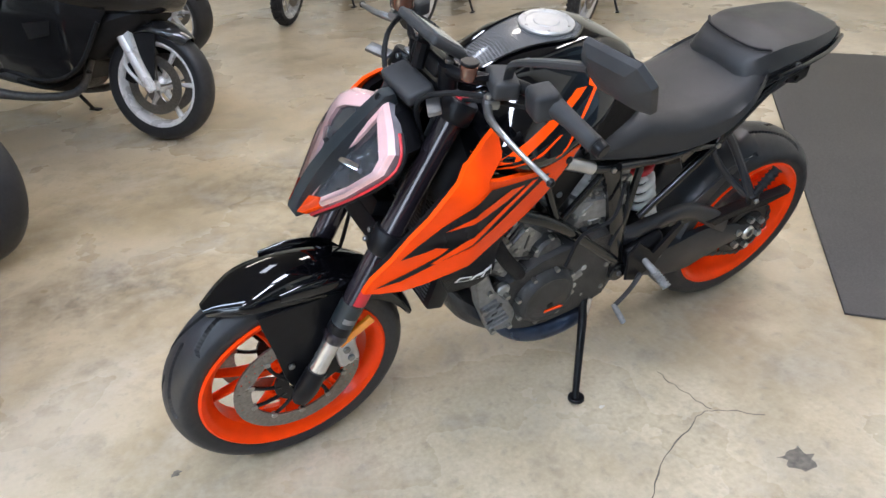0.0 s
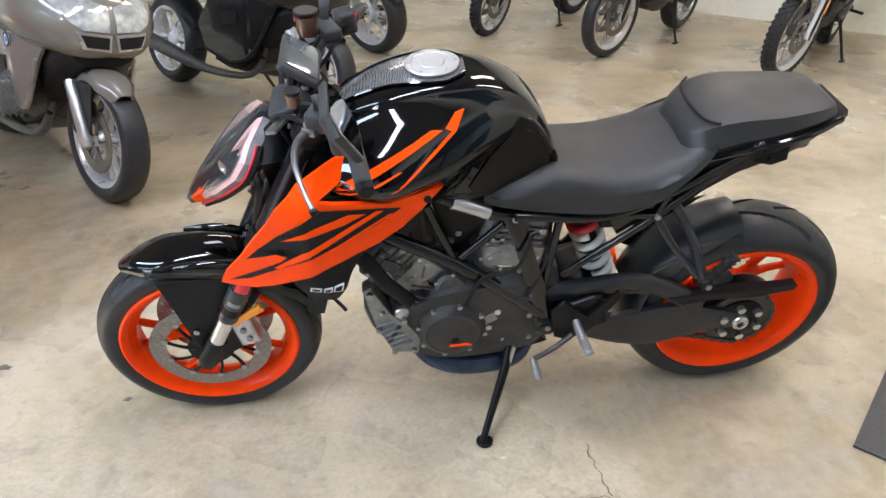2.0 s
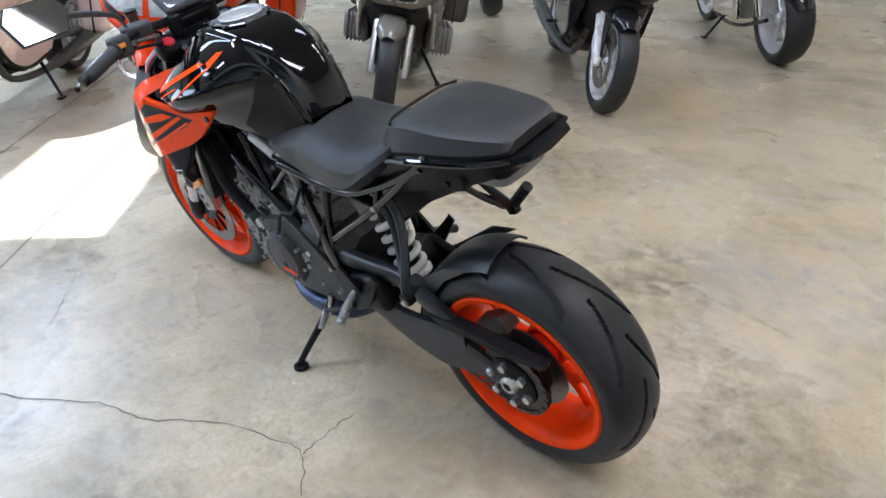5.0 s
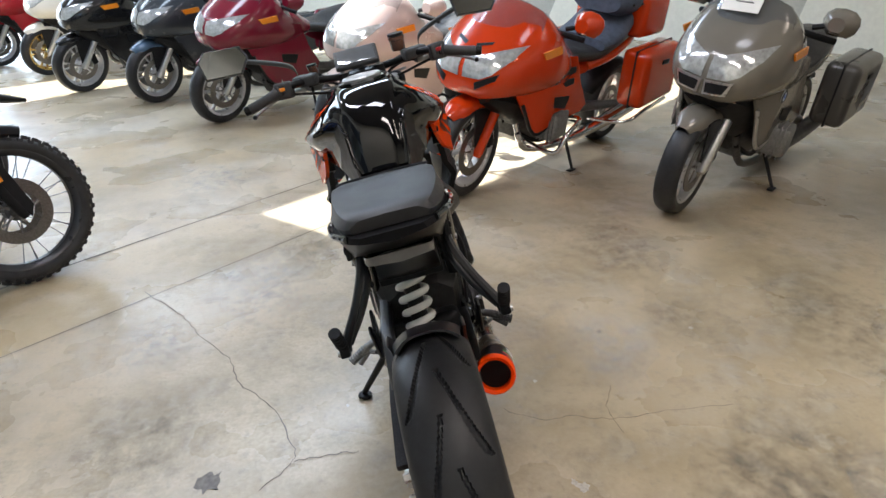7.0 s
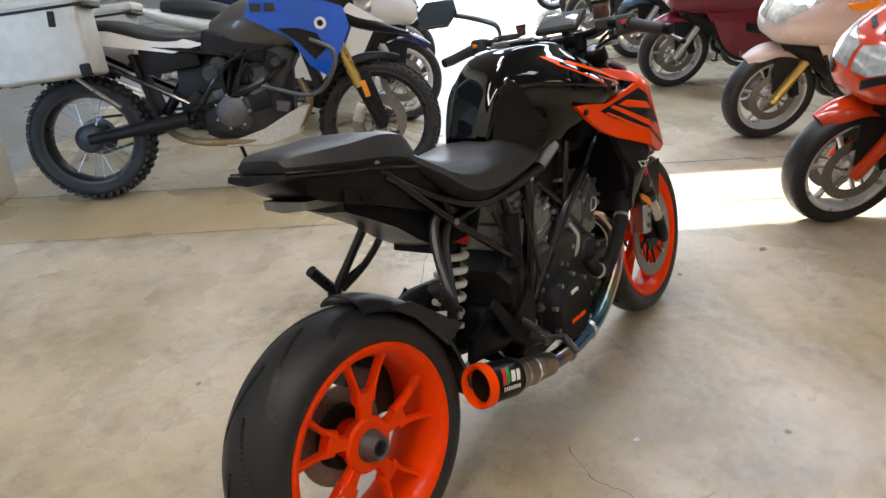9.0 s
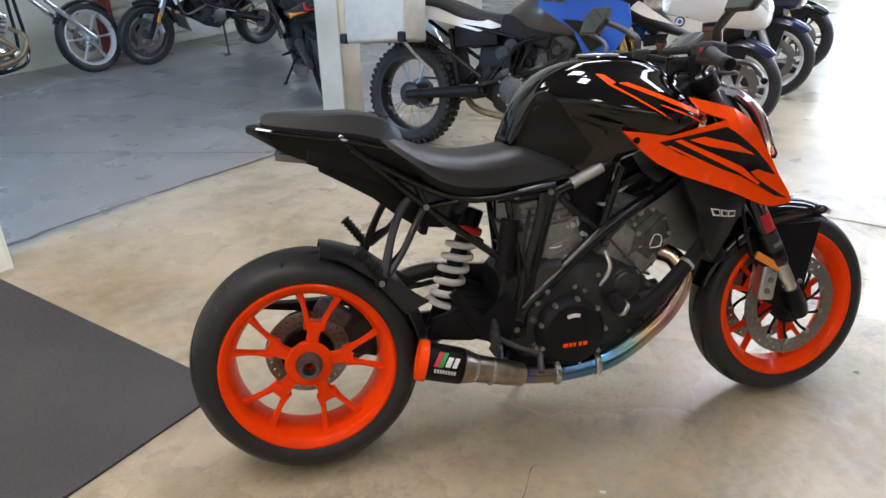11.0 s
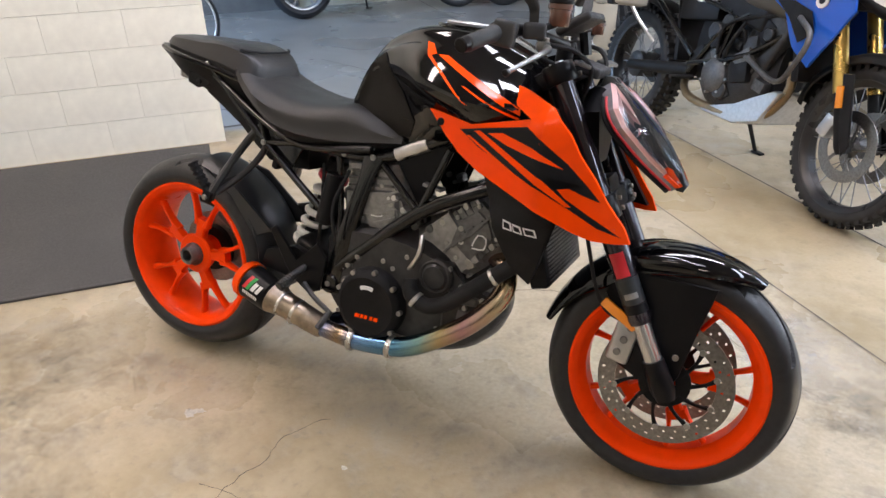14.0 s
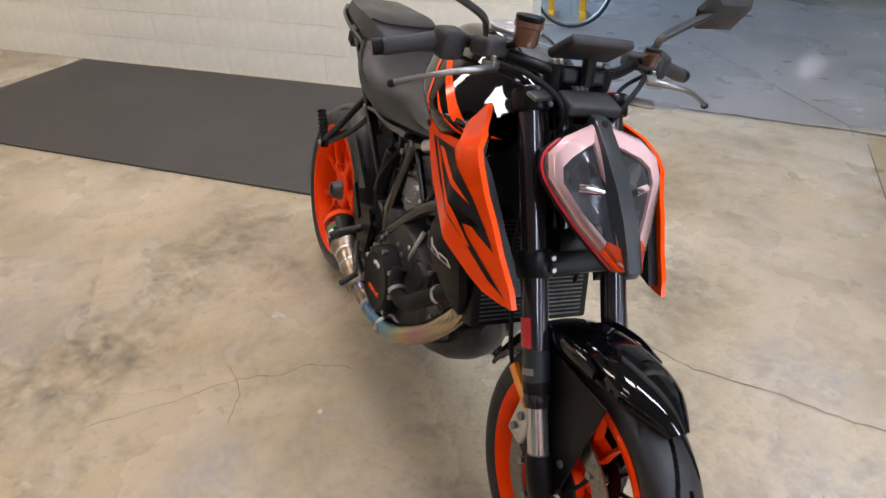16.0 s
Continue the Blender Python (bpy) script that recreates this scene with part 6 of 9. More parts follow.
def clear_plastic():
    """Thin clear plastic: see-through, with gloss that rises towards the edge."""
    m = bpy.data.materials.new("clear plastic")
    m.use_nodes = True
    nt = m.node_tree
    out = nt.nodes["Material Output"]
    tr, gl, df, fr = (nt.nodes.new("ShaderNode" + k) for k in ("BsdfTransparent", "BsdfGlossy", "BsdfDiffuse", "Fresnel"))
    tr.inputs["Color"].default_value = (0.93, 0.94, 0.95, 1)
    gl.inputs["Roughness"].default_value = 0.06
    df.inputs["Color"].default_value = (0.72, 0.72, 0.74, 1)
    fr.inputs["IOR"].default_value = 1.30
    haze, mx = nt.nodes.new("ShaderNodeMixShader"), nt.nodes.new("ShaderNodeMixShader")
    haze.inputs["Fac"].default_value = 0.012
    nt.links.new(tr.outputs[0], haze.inputs[1])
    nt.links.new(df.outputs[0], haze.inputs[2])
    nt.links.new(fr.outputs[0], mx.inputs["Fac"])
    nt.links.new(haze.outputs[0], mx.inputs[1])
    nt.links.new(gl.outputs[0], mx.inputs[2])
    nt.links.new(mx.outputs[0], out.inputs["Surface"])
    return m


CLEAR = clear_plastic()
LT, LB = Vector((0.497, 0, 0.992)), Vector((0.700, 0, 0.764))
lamp = part("headlight", loft([[(x, y, z) for y, z in ((w * 0.4, zt), (w, zm), (w * 0.35, zb), (-w * 0.35, zb), (-w, zm), (-w * 0.4, zt))] for x, zt, zm, zb, w in ((0.445, 0.95, 0.90, 0.84, 0.06), (0.475, 0.975, 0.92, 0.81, 0.10), (0.51, 0.97, 0.925, 0.80, 0.115))], 2), BLACK_SATIN, bike, "wedge-shaped split headlight with pink light guides")
for s in (1, -1):
    # outline of one half, from the top of the spine round the outside to the tip
    O = [Vector((0.505, 0.018 * s, 0.985)), Vector((0.528, 0.092 * s, 0.965)), Vector((0.541, 0.128 * s, 0.938)), Vector((0.566, 0.132 * s, 0.900)), Vector((0.625, 0.085 * s, 0.832)), Vector((0.690, 0.024 * s, 0.768)), Vector((0.700, 0.014 * s, 0.768)), Vector((0.60, 0.012 * s, 0.885))]
    c = sum(O, Vector()) / len(O)
    I = [p.lerp(c, 0.36) + Vector((0.004, 0, 0.002)) for p in O]
    I[0], I[6], I[7] = O[0].lerp(O[7], 0.28) + Vector((0, 0.006 * s, 0)), O[6].lerp(O[7], 0.20) + Vector((0, 0.004 * s, 0)), O[7] + Vector((0, 0.004 * s, 0))
    back = Vector((-0.020, -0.003 * s, -0.012))
    n = len(O)
    M = [o.lerp(i, 0.25) + Vector((0.006, 0, 0.004)) for o, i in zip(O, I)]
    part("light_guide", grid_faces(bmesh.new(), [O, M, I, [p + back * 0.6 for p in I]], True, False), LAMP_RING, lamp, "translucent pink-white light guide", 30)
    part("lamp_bucket", grid_faces(bmesh.new(), [[p + back for p in O], [p + back * 0.5 for p in O], O], True, False), LAMP_SIDE, lamp, "clear lamp side", 30)
    part("lamp_edge", tube([p + back * 0.6 + Vector((0, 0.002 * s, 0)) for p in O[1:6]], 0.003, 8, 3), RED, lamp, "red lamp edge strip")
    tip = [O[5].lerp(O[4], 0.42), O[5], O[6], O[6].lerp(O[7], 0.28), I[5]]
    tv = [p + Vector((0.006, 0.001 * s, 0.004)) for p in tip]
    part("lamp_tip", grid_faces(bmesh.new(), [[p - Vector((0.008, 0, 0.006)) for p in tv], tv], True, True), DECAL_ORANGE, lamp, "orange lower lamp tip", 20)
    bm = bmesh.new()
    ci = sum(I, Vector()) / n
    G = [p + back * 0.35 for p in I]
    grid_faces(bm, [G, [p.lerp(ci, 0.5) + back * 0.15 for p in G]], True, True)
    part("lamp_lens", bm, LAMP_GLASS, lamp, "dark headlight lens", 20)
    part("reflector_bar", box(ci + Vector((0.004, 0.0, 0.006)), (0.014, 0.050, 0.022), (0, 35, s * 25), 0.004), CHROME, lamp, "chrome reflector bar")
    part("cowl_edge", tube([O[1] + back, O[2] + back, O[3] + back, O[4] + back, O[5] + back], 0.006, 8, 3), BLACK_MATT, lamp)
    # clear outer cover, bowed forward of the light guide
    outer = [a.lerp(b, j / 3) for a, b in zip(O[:5], O[1:6]) for j in range(3)] + [O[5]]
    ridge = [Vector((x, 0.016 * s, z)) for x, z in ((0.512, 0.996), (0.556, 0.958), (0.622, 0.896), (0.662, 0.850), (0.692, 0.806), (0.712, 0.772))]
    ridge = [Vector(q) for q in spline([tuple(p) for p in ridge], 3)]
    rows = []
    for k in range(6):
        w = k / 5
        rows.append([o.lerp(r, w) + Vector((0.010, 0.003 * s, 0.008)) * (math.sin(math.pi * w ** 0.8) * math.sin(math.pi * j / 15)) + Vector((0.002, 0, 0.002)) for j, (o, r) in enumerate(zip(outer, ridge))])
    part("clear_cover", grid_faces(bmesh.new(), rows, False, False), CLEAR, lamp, "clear curved lamp cover", 60)
sp = [(0.490, 1.000), (0.512, 0.998), (0.556, 0.960), (0.624, 0.898), (0.664, 0.852), (0.694, 0.807), (0.714, 0.772), (0.706, 0.756), (0.690, 0.758), (0.595, 0.868), (0.48, 0.975)]
part("lamp_spine", plate(sp, -0.017, 0.017, 0.006, seg=2), GREY_SPINE, lamp, "dark grey centre spine")
part("spine_screw", cyl((0.515, 0, 0.985), (0.522, 0, 0.992), 0.008, 10), BLACK_SATIN, lamp)
both("lamp_stay", lambda: tube([(0.50, 0.075, 0.80), (0.52, 0.10, 0.74)], 0.007, 8), BLACK_SATIN, lamp)
part("horn_bracket", box((0.52, 0.0, 0.74), (0.06, 0.10, 0.05), (0, -20, 0), 0.01), BLACK_SATIN, bike)

# ---- the parked row: builders ----
GLASS = mat("tinted screen", (0.10, 0.12, 0.14), 0.05, alpha=0.45, var=0.02, coat=0.5)
LENS = mat("clear lamp lens", (0.55, 0.57, 0.58), 0.12, 0.5, var=0.25, scale=40, coat=1.0, bump=0.3, bscale=30)
SPOKE_STEEL = mat("dull spoke steel", (0.30, 0.30, 0.31), 0.38, 1.0, var=0.2)
BADGE_BLUE = mat("badge blue", (0.02, 0.12, 0.5), 0.3)
PAPER = mat("price sheet", (0.85, 0.84, 0.80), 0.7, var=0.03)
GOLD = mat("gold anodised", (0.62, 0.42, 0.12), 0.28, 0.85, var=0.08)
WHEEL_GREY = mat("silver wheel paint", (0.58, 0.58, 0.59), 0.3, 0.5, var=0.06)
WHEEL_WHITE = mat("white wheel paint", (0.72, 0.72, 0.72), 0.28, 0.2, var=0.05)
WHEEL_BLACK = mat("black wheel paint", (0.02, 0.02, 0.022), 0.3, var=0.1)
KNOB = mat("knobby rubber", (0.016, 0.016, 0.017), 0.7, var=0.25, stain=(0.035, 0.033, 0.029), stain_scale=10)
PLASTIC_DARK = mat("dark plastic", (0.011, 0.011, 0.012), 0.48, var=0.2, spec=0.2)
BROWN_PIPE = mat("tan coated pipe", (0.24, 0.17, 0.09), 0.38, 0.5, var=0.15)
PANNIER = mat("pannier aluminium", (0.46, 0.43, 0.37), 0.5, 0.35, var=0.08, scale=20, bump=0.15, bscale=80, stain=(0.40, 0.37, 0.31), stain_amount=0.3)


def paint(name, c, rough=0.22, metal=0.0):
    return mat(name, c, rough, metal, var=0.012, scale=20, coat=0.5, spec=0.3)


def place(F, R, lean):
    """Pose that puts a bike's wheel contacts on two floor points, F in front."""
    a, b = Vector((*F, 0)), Vector((*R, 0))
    d = a - b
    return Matrix.Translation((a + b) / 2) @ Matrix.Rotation(math.atan2(d.y, d.x), 4, "Z") @ Matrix.Rotation(radians(-lean), 4, "X"), d.length


def bg_tyre(R, w, bead, n=60):
    prof = [(-w * 0.42, bead), (-w * 0.5, bead + (R - bead) * 0.4), (-w * 0.46, R - w * 0.17), (-w * 0.3, R - w * 0.06), (0, R), (w * 0.3, R - w * 0.06), (w * 0.46, R - w * 0.17), (w * 0.5, bead + (R - bead) * 0.4), (w * 0.42, bead)]
    return revolve(spline(prof, 2), n=n)


def bg_wheel(root, name, c, R, w, rim_r, style, rim_mat, disc_r=0.15, label="", knobs=False, discs=(1, -1), turn=0.0):
    m = Matrix.Translation(c) @ Matrix.Rotation(radians(turn), 4, "Z")
    h = w * 0.40
    wheel = part(name, moved(revolve([(-h, rim_r + 0.01), (-h - 0.004, rim_r), (-h, rim_r - 0.012), (-h * 0.5, rim_r - 0.028), (h * 0.5, rim_r - 0.028), (h, rim_r - 0.012), (h + 0.004, rim_r), (h, rim_r + 0.01)], n=60), m), rim_mat, root, label)
    part("tyre", moved(bg_tyre(R - (0.012 if knobs else 0), w, rim_r), m), KNOB if knobs else RUBBER, wheel, "knobbly off-road tyre" if knobs else "", 60)
    part("hub", moved(revolve([(-0.05, 0.0), (-0.05, 0.028), (-0.035, 0.045), (0.035, 0.045), (0.05, 0.028), (0.05, 0.0)], n=24), m), rim_mat if style != "wire" else ENGINE_GREY, wheel)
    if style == "wire":
        for i in range(28):
            a = 2 * math.pi * i / 28
            b = a + (0.35 if i % 4 < 2 else -0.35)
            p = m @ Vector((0.045 * math.cos(a), 0.035 * (1 if i % 2 else -1), 0.045 * math.sin(a)))
            q = m @ Vector(((rim_r - 0.022) * math.cos(b), 0, (rim_r - 0.022) * math.sin(b)))
            part("spoke", tube([p, q], 0.0024, 4, 1, caps=False), SPOKE_STEEL, wheel)
    else:
        n = style
        for i in range(n):
            a = 2 * math.pi * i / n
            for s in ((-1, 1) if n <= 5 else (0,)):
                part("spoke", moved(spoke(a + s * 0.10, 0.035, a + s * 0.20, rim_r - 0.02, 0, 0, 0.02 if n <= 5 else 0.026, 0.03), m), rim_mat, wheel)
    if knobs:
        bm = bmesh.new()
        for i in range(46):
            for k, y in enumerate((-0.38, -0.13, 0.13, 0.38)):
                a = 2 * math.pi * (i + (0.5 if k % 2 else 0)) / 46
                rr = R - 0.014 - (0.016 if abs(y) > 0.3 else 0.0)
                bmm = Matrix.Rotation(-a, 4, "Y") @ Matrix.Translation((rr + 0.006, y * w, 0))
                box((0, 0, 0), (0.016, w * 0.20, 0.022), bevel=0, bm=(b2 := bmesh.new()))
                b2.transform(m @ bmm)
                me = bpy.data.meshes.new("t")
                b2.to_mesh(me)
                b2.free()
                bm.from_mesh(me)
                bpy.data.meshes.remove(me)
        part("tread_pattern", bm, KNOB, wheel)["kind"] = "stuff"
    for s in discs:
        part("brake_disc", moved(revolve([(s * 0.055, disc_r * 0.68), (s * 0.055, disc_r), (s * 0.06, disc_r), (s * 0.06, disc_r * 0.68)], n=40, closed=True), m), DISC, wheel)
        for i in range(5):
            a = 2 * math.pi * i / 5
            part("disc_arm", moved(spoke(a, 0.03, a + 0.2, disc_r * 0.7, s * 0.055, s * 0.055, 0.012, 0.008), m), DISC, wheel)
    return wheel


def fender_mesh(r, w, a0, a1, drop):
    rings = []
    for a in np.linspace(a0, a1, 14):
        t = radians(a)
        row = []
        for off in (0, -0.006):
            p = [Vector(((r + off - drop * abs(q) ** 2.4) * math.cos(t), (w + off) * math.sin(q * math.pi / 2), (r + off - drop * abs(q) ** 2.4) * math.sin(t))) for q in np.linspace(-1, 1, 11)]
            row += p if off == 0 else p[::-1]
        rings.append(row)
    return grid_faces(bmesh.new(), rings, True, True)


def fender(root, c, r, w, a0, a1, material, drop=0.05, name="front_mudguard", label=""):
    rings = []
    for a in np.linspace(a0, a1, 18):
        t, k = radians(a), (a - a0) / (a1 - a0)
        ww = w * min(1, 0.5 + 3 * min(k, 1 - k))
        row = []
        for off in (0, -0.006):
            p = [Vector((c[0] + (r + off - drop * abs(q) ** 2.4) * math.cos(t), c[1] + (ww + off) * math.sin(q * math.pi / 2), c[2] + (r + off - drop * abs(q) ** 2.4) * math.sin(t))) for q in np.linspace(-1, 1, 11)]
            row += p if off == 0 else p[::-1]
        rings.append(row)
    return part(name, grid_faces(bmesh.new(), rings, True, True), material, root, label)


def hull(rows, k=3, kr=2):
    """A body from rows x, half-width, top, bottom and where it is widest (0 bottom to 1 top)."""
    rings = []
    for x, w, zt, zb, f in rows:
        zm = zb + (zt - zb) * f
        h = [(0, zt), (w * 0.55, zt - (zt - zm) * 0.12), (w * 0.9, zt - (zt - zm) * 0.5), (w, zm), (w * 0.88, zm - (zm - zb) * 0.6), (w * 0.55, zb), (0, zb)]
        rings.append([(x, y, z) for y, z in h] + [(x, -y, z) for y, z in h[-2:0:-1]])
    return loft(rings, k, kr)


def nose_patch(tree, poly, thick, lift):
    """A sheet over a polygon in (y, z) laid on a nose whose skin tree holds."""
    def xf(y, z):
        hit = tree.ray_cast(Vector((3, y, z)), Vector((-1, 0, 0)))
        return hit[0].x if hit[0] else 0.5
    bm = sheet([(p[0] + 5.0, p[1]) for p in poly], 0.0, 0.0, lambda a, b: 0.0)
    for v in bm.verts:
        y, z = v.co.x - 5.0, v.co.z
        v.co = Vector((xf(y, z) + lift, y, z))
    g = bmesh.ops.extrude_face_region(bm, geom=bm.faces[:])
    for v in g["geom"]:
        if isinstance(v, bmesh.types.BMVert):
            v.co.x -= thick
    return bm


def fork_pair(root, axle, top, r0, r1, low_mat, up_mat, y=0.095, split=0.45):
    a, t = Vector(axle), Vector(top)
    for s in (1, -1):
        o = Vector((0, y * s, 0))
        leg = part("fork_leg", tube([a + o - (t - a).normalized() * 0.03, a + o, a.lerp(t, split) + o], [r0 * 0.7, r0, r0], 12, 1), low_mat, root)
        part("fork_tube", tube([a.lerp(t, split) + o, t + o], r1, 12), up_mat, leg)
    part("fork_clamp", box(t, (0.07, 0.26, 0.04), bevel=0.01), PLASTIC_DARK, root)


def caliper_pair(root, c, material):
    for s in (1, -1):
        part("brake_caliper", box((c[0] - 0.11, 0.075 * s, c[2] + 0.06), (0.06, 0.05, 0.10), (0, 20, 0), 0.012), material, root)


def stand_leg(root, lean, x=-0.05, y0=0.14, z0=0.28):
    reach = 0.30
    foot = Vector((x + 0.05, reach * math.cos(radians(lean)), 0)) 
    foot = Vector((x + 0.06, y0 + 0.16, -(y0 + 0.16) * 0 + (y0 + 0.16) * math.tan(radians(lean)) + 0.004))
    st = part("sidestand", tube([(x, y0, z0), foot], [0.013, 0.010], 8), PLASTIC_DARK, root)
    part("stand_foot", box(foot + Vector((0.015, 0, 0.004)), (0.07, 0.035, 0.010), (lean, 0, 0), 0.003), PLASTIC_DARK, st)


def engine_lump(root, c, size, material, heads=0.0, label="engine castings"):
    e = part("engine", hull([(c[0] - size[0] / 2, size[1] * 0.7, c[2] + size[2] * 0.3, c[2] - size[2] * 0.4, 0.5), (c[0] - size[0] * 0.25, size[1], c[2] + size[2] / 2, c[2] - size[2] / 2, 0.5),
                             (c[0] + size[0] * 0.25, size[1], c[2] + size[2] / 2, c[2] - size[2] / 2, 0.5), (c[0] + size[0] / 2, size[1] * 0.7, c[2] + size[2] * 0.2, c[2] - size[2] * 0.3, 0.5)], 2, 1), material, root, label)
    for s in (1, -1):
        y = size[1] * s
        part("side_cover", revolve([(0, 0.085), (0.03 * s, 0.082), (0.045 * s, 0.06), (0.045 * s, 0.0)], (c[0] - 0.06, y * 0.93, c[2] - 0.02), 28), ENGINE_GREY, e)
        for i in range(7):
            a = i * 0.9
            p = Vector((c[0] - 0.06 + 0.09 * math.cos(a), y, c[2] - 0.02 + 0.09 * math.sin(a)))
            part("cover_bolt", cyl(p, p + Vector((0, 0.02 * s, 0)), 0.008, 6), BOLT, e)
        if heads:
            h = part("cylinder_head", box((c[0] + 0.08, y + heads * 0.5 * s, c[2]), (0.19, heads, 0.17), (0, 0, s * 8), 0.025, seg=3), CAST_LIGHT, e, "finned metal cylinder head")
            for i in range(5):
                part("fin", box((c[0] + 0.08, y + (0.03 + i * heads * 0.16) * s, c[2]), (0.21, 0.006, 0.19), (0, 0, s * 8), 0.002), CAST_LIGHT, h)
    return e


def faired(label, F, R, main, lower=None, fend=None, wheel=WHEEL_GREY, spokes=5, lean=9, screen=True, cases=None, wide=0.30, grille=None, heads=0.0, fork_mat=ALU, nose_z=0.86, paper=False, seat_mat=None, big=1.0, discs=(1, -1), beak=False, accents=None,
           lamp=True, low_panel=True, pipe=ENGINE_GREY, tail=True, turn=4, roundel=False, slots=False, mouth=False, long_fork=False):
    lower, fend = lower or main, fend or main
    m, wb = place(F, R, lean)
    root = thing("motorcycle", label, "motorcycle", m, "parked motorcycles")
    fx, rx = wb / 2, -wb / 2
    fc, rc = (fx, 0, 0.30), (rx, 0, 0.305)
    bg_wheel(root, "front_wheel", fc, 0.30, 0.125, 0.225, spokes, wheel, 0.155, "", False, discs, turn)
    bg_wheel(root, "rear_wheel", rc, 0.305, 0.17, 0.225, spokes, wheel, 0.13, "", False, (1,))
    caliper_pair(root, fc, BLACK_SATIN)
    fork_pair(root, fc, (fx - 0.30, 0, 0.85), 0.03, 0.022, fork_mat, CHROME, 0.095)
    fender(root, fc, 0.335, 0.085, 35 if beak else 48, 150, fend, 0.06)
    for s in (1, -1):
        part("mudguard_stay", plate([(fx + 0.06, 0.57), (fx - 0.20, 0.55), (fx - 0.12, 0.42), (fx - 0.03, 0.31), (fx + 0.02, 0.33)], 0.078 * s - 0.004, 0.078 * s + 0.004, 0.002), PLASTIC_DARK, root)
    nose_bm = hull([(fx + 0.13, wide * 0.40, nose_z - 0.01, nose_z - 0.14, 0.45), (fx + 0.09, wide * 0.62, nose_z + 0.07, nose_z - 0.17, 0.45), (fx + 0.0, wide * 0.82, nose_z + 0.15, nose_z - 0.18, 0.45), (fx - 0.14, wide * 0.96, nose_z + 0.25, nose_z - 0.19, 0.42),
                    (fx - 0.28, wide * 1.02, nose_z + 0.33, nose_z - 0.20, 0.38), (fx - 0.42, wide * 1.0, nose_z + 0.28, nose_z - 0.20, 0.36), (fx - 0.56, wide * 0.9, nose_z + 0.16, nose_z - 0.18, 0.4)])
    bmesh.ops.recalc_face_normals(nose_bm, faces=nose_bm.faces)
    tree = BVHTree.FromBMesh(nose_bm)
    part("nose_fairing", nose_bm, main, root, "painted nose fairing", 50)
    for s in (1, -1):
        y0 = wide * 0.86
        poly = [(fx - 0.05, nose_z - 0.05), (fx - 0.16, nose_z - 0.22), (fx - 0.30, 0.40), (fx - 0.52, 0.30 if low_panel else 0.44), (fx - 0.80, 0.34 if low_panel else 0.46), (fx - 0.86, 0.50), (fx - 0.72, 0.66), (fx - 0.62, nose_z + 0.02), (fx - 0.30, nose_z + 0.06)]

        def yf(x, z, s=s, y0=y0):
            return s * (y0 * (0.62 + 0.38 * min(1, (fx - x) / 0.35)) - 0.10 * max(0, 0.62 - z))
        bm = sheet(poly, 0.014 * s, 0.012 * s, yf)
        sp = part("side_fairing", bm, lower, root, "", 50)
        part("fairing_vent", sheet([(fx - 0.42, 0.62), (fx - 0.60, 0.60), (fx - 0.58, 0.52), (fx - 0.44, 0.55)], 0.004 * s, 0.018 * s, yf), PLASTIC_DARK, sp)
        part("fairing_edge", tube([(fx - 0.17, yf(fx - 0.17, nose_z - 0.2) + 0.012 * s, nose_z - 0.22), (fx - 0.31, yf(fx - 0.3, 0.41) + 0.012 * s, 0.40), (fx - 0.52, yf(fx - 0.52, 0.31) + 0.012 * s, 0.31 if low_panel else 0.44), (fx - 0.80, yf(fx - 0.8, 0.35) + 0.01 * s, 0.35 if low_panel else 0.46)], 0.012, 8, 4), accents or PLASTIC_DARK, sp)
        part("turn_signal", sheet([(fx - 0.16, nose_z + 0.10), (fx - 0.34, nose_z + 0.12), (fx - 0.36, nose_z + 0.075), (fx - 0.20, nose_z + 0.06)], 0.01 * s, 0.03 * s, lambda x, z, s=s: s * wide * 0.93), AMBER, sp)
        mir = part("mirror", hull([(fx - 0.50, 0.07, nose_z + 0.30, nose_z + 0.20, 0.5), (fx - 0.44, 0.09, nose_z + 0.32, nose_z + 0.18, 0.5), (fx - 0.36, 0.04, nose_z + 0.28, nose_z + 0.21, 0.5)], 2, 1), main, root)
        mir.location.y = s * (wide + 0.09)
        part("mirror_stem", tube([(fx - 0.42, s * wide * 0.9, nose_z + 0.20), (fx - 0.43, s * (wide + 0.08), nose_z + 0.24)], 0.014, 8), PLASTIC_DARK, root)
        if lamp:
            q = s * wide
            part("headlamp", nose_patch(tree, [(0.04 * q, nose_z + 0.045), (0.40 * q, nose_z + 0.085), (0.80 * q, nose_z + 0.135), (0.74 * q, nose_z + 0.06), (0.56 * q, nose_z - 0.02), (0.40 * q, nose_z - 0.05), (0.05 * q, nose_z - 0.06)], 0.02, 0.006), LENS, root, "clear wrap-round headlamp lens")
        part("belly_bar", tube([(fx - 0.35, s * 0.12, 0.36), (fx - 0.60, s * 0.14, 0.26), (fx - 0.85, s * 0.12, 0.28)], 0.014, 8), PLASTIC_DARK, root)
        part("handgrip", tube([(fx - 0.46, s * 0.22, nose_z + 0.16), (fx - 0.52, s * 0.38, nose_z + 0.14)], 0.017, 10), GRIP, root)
        part("footpeg", tube([(-0.10, s * 0.14, 0.34), (-0.12, s * 0.27, 0.33)], 0.012, 8), GRIP, root)
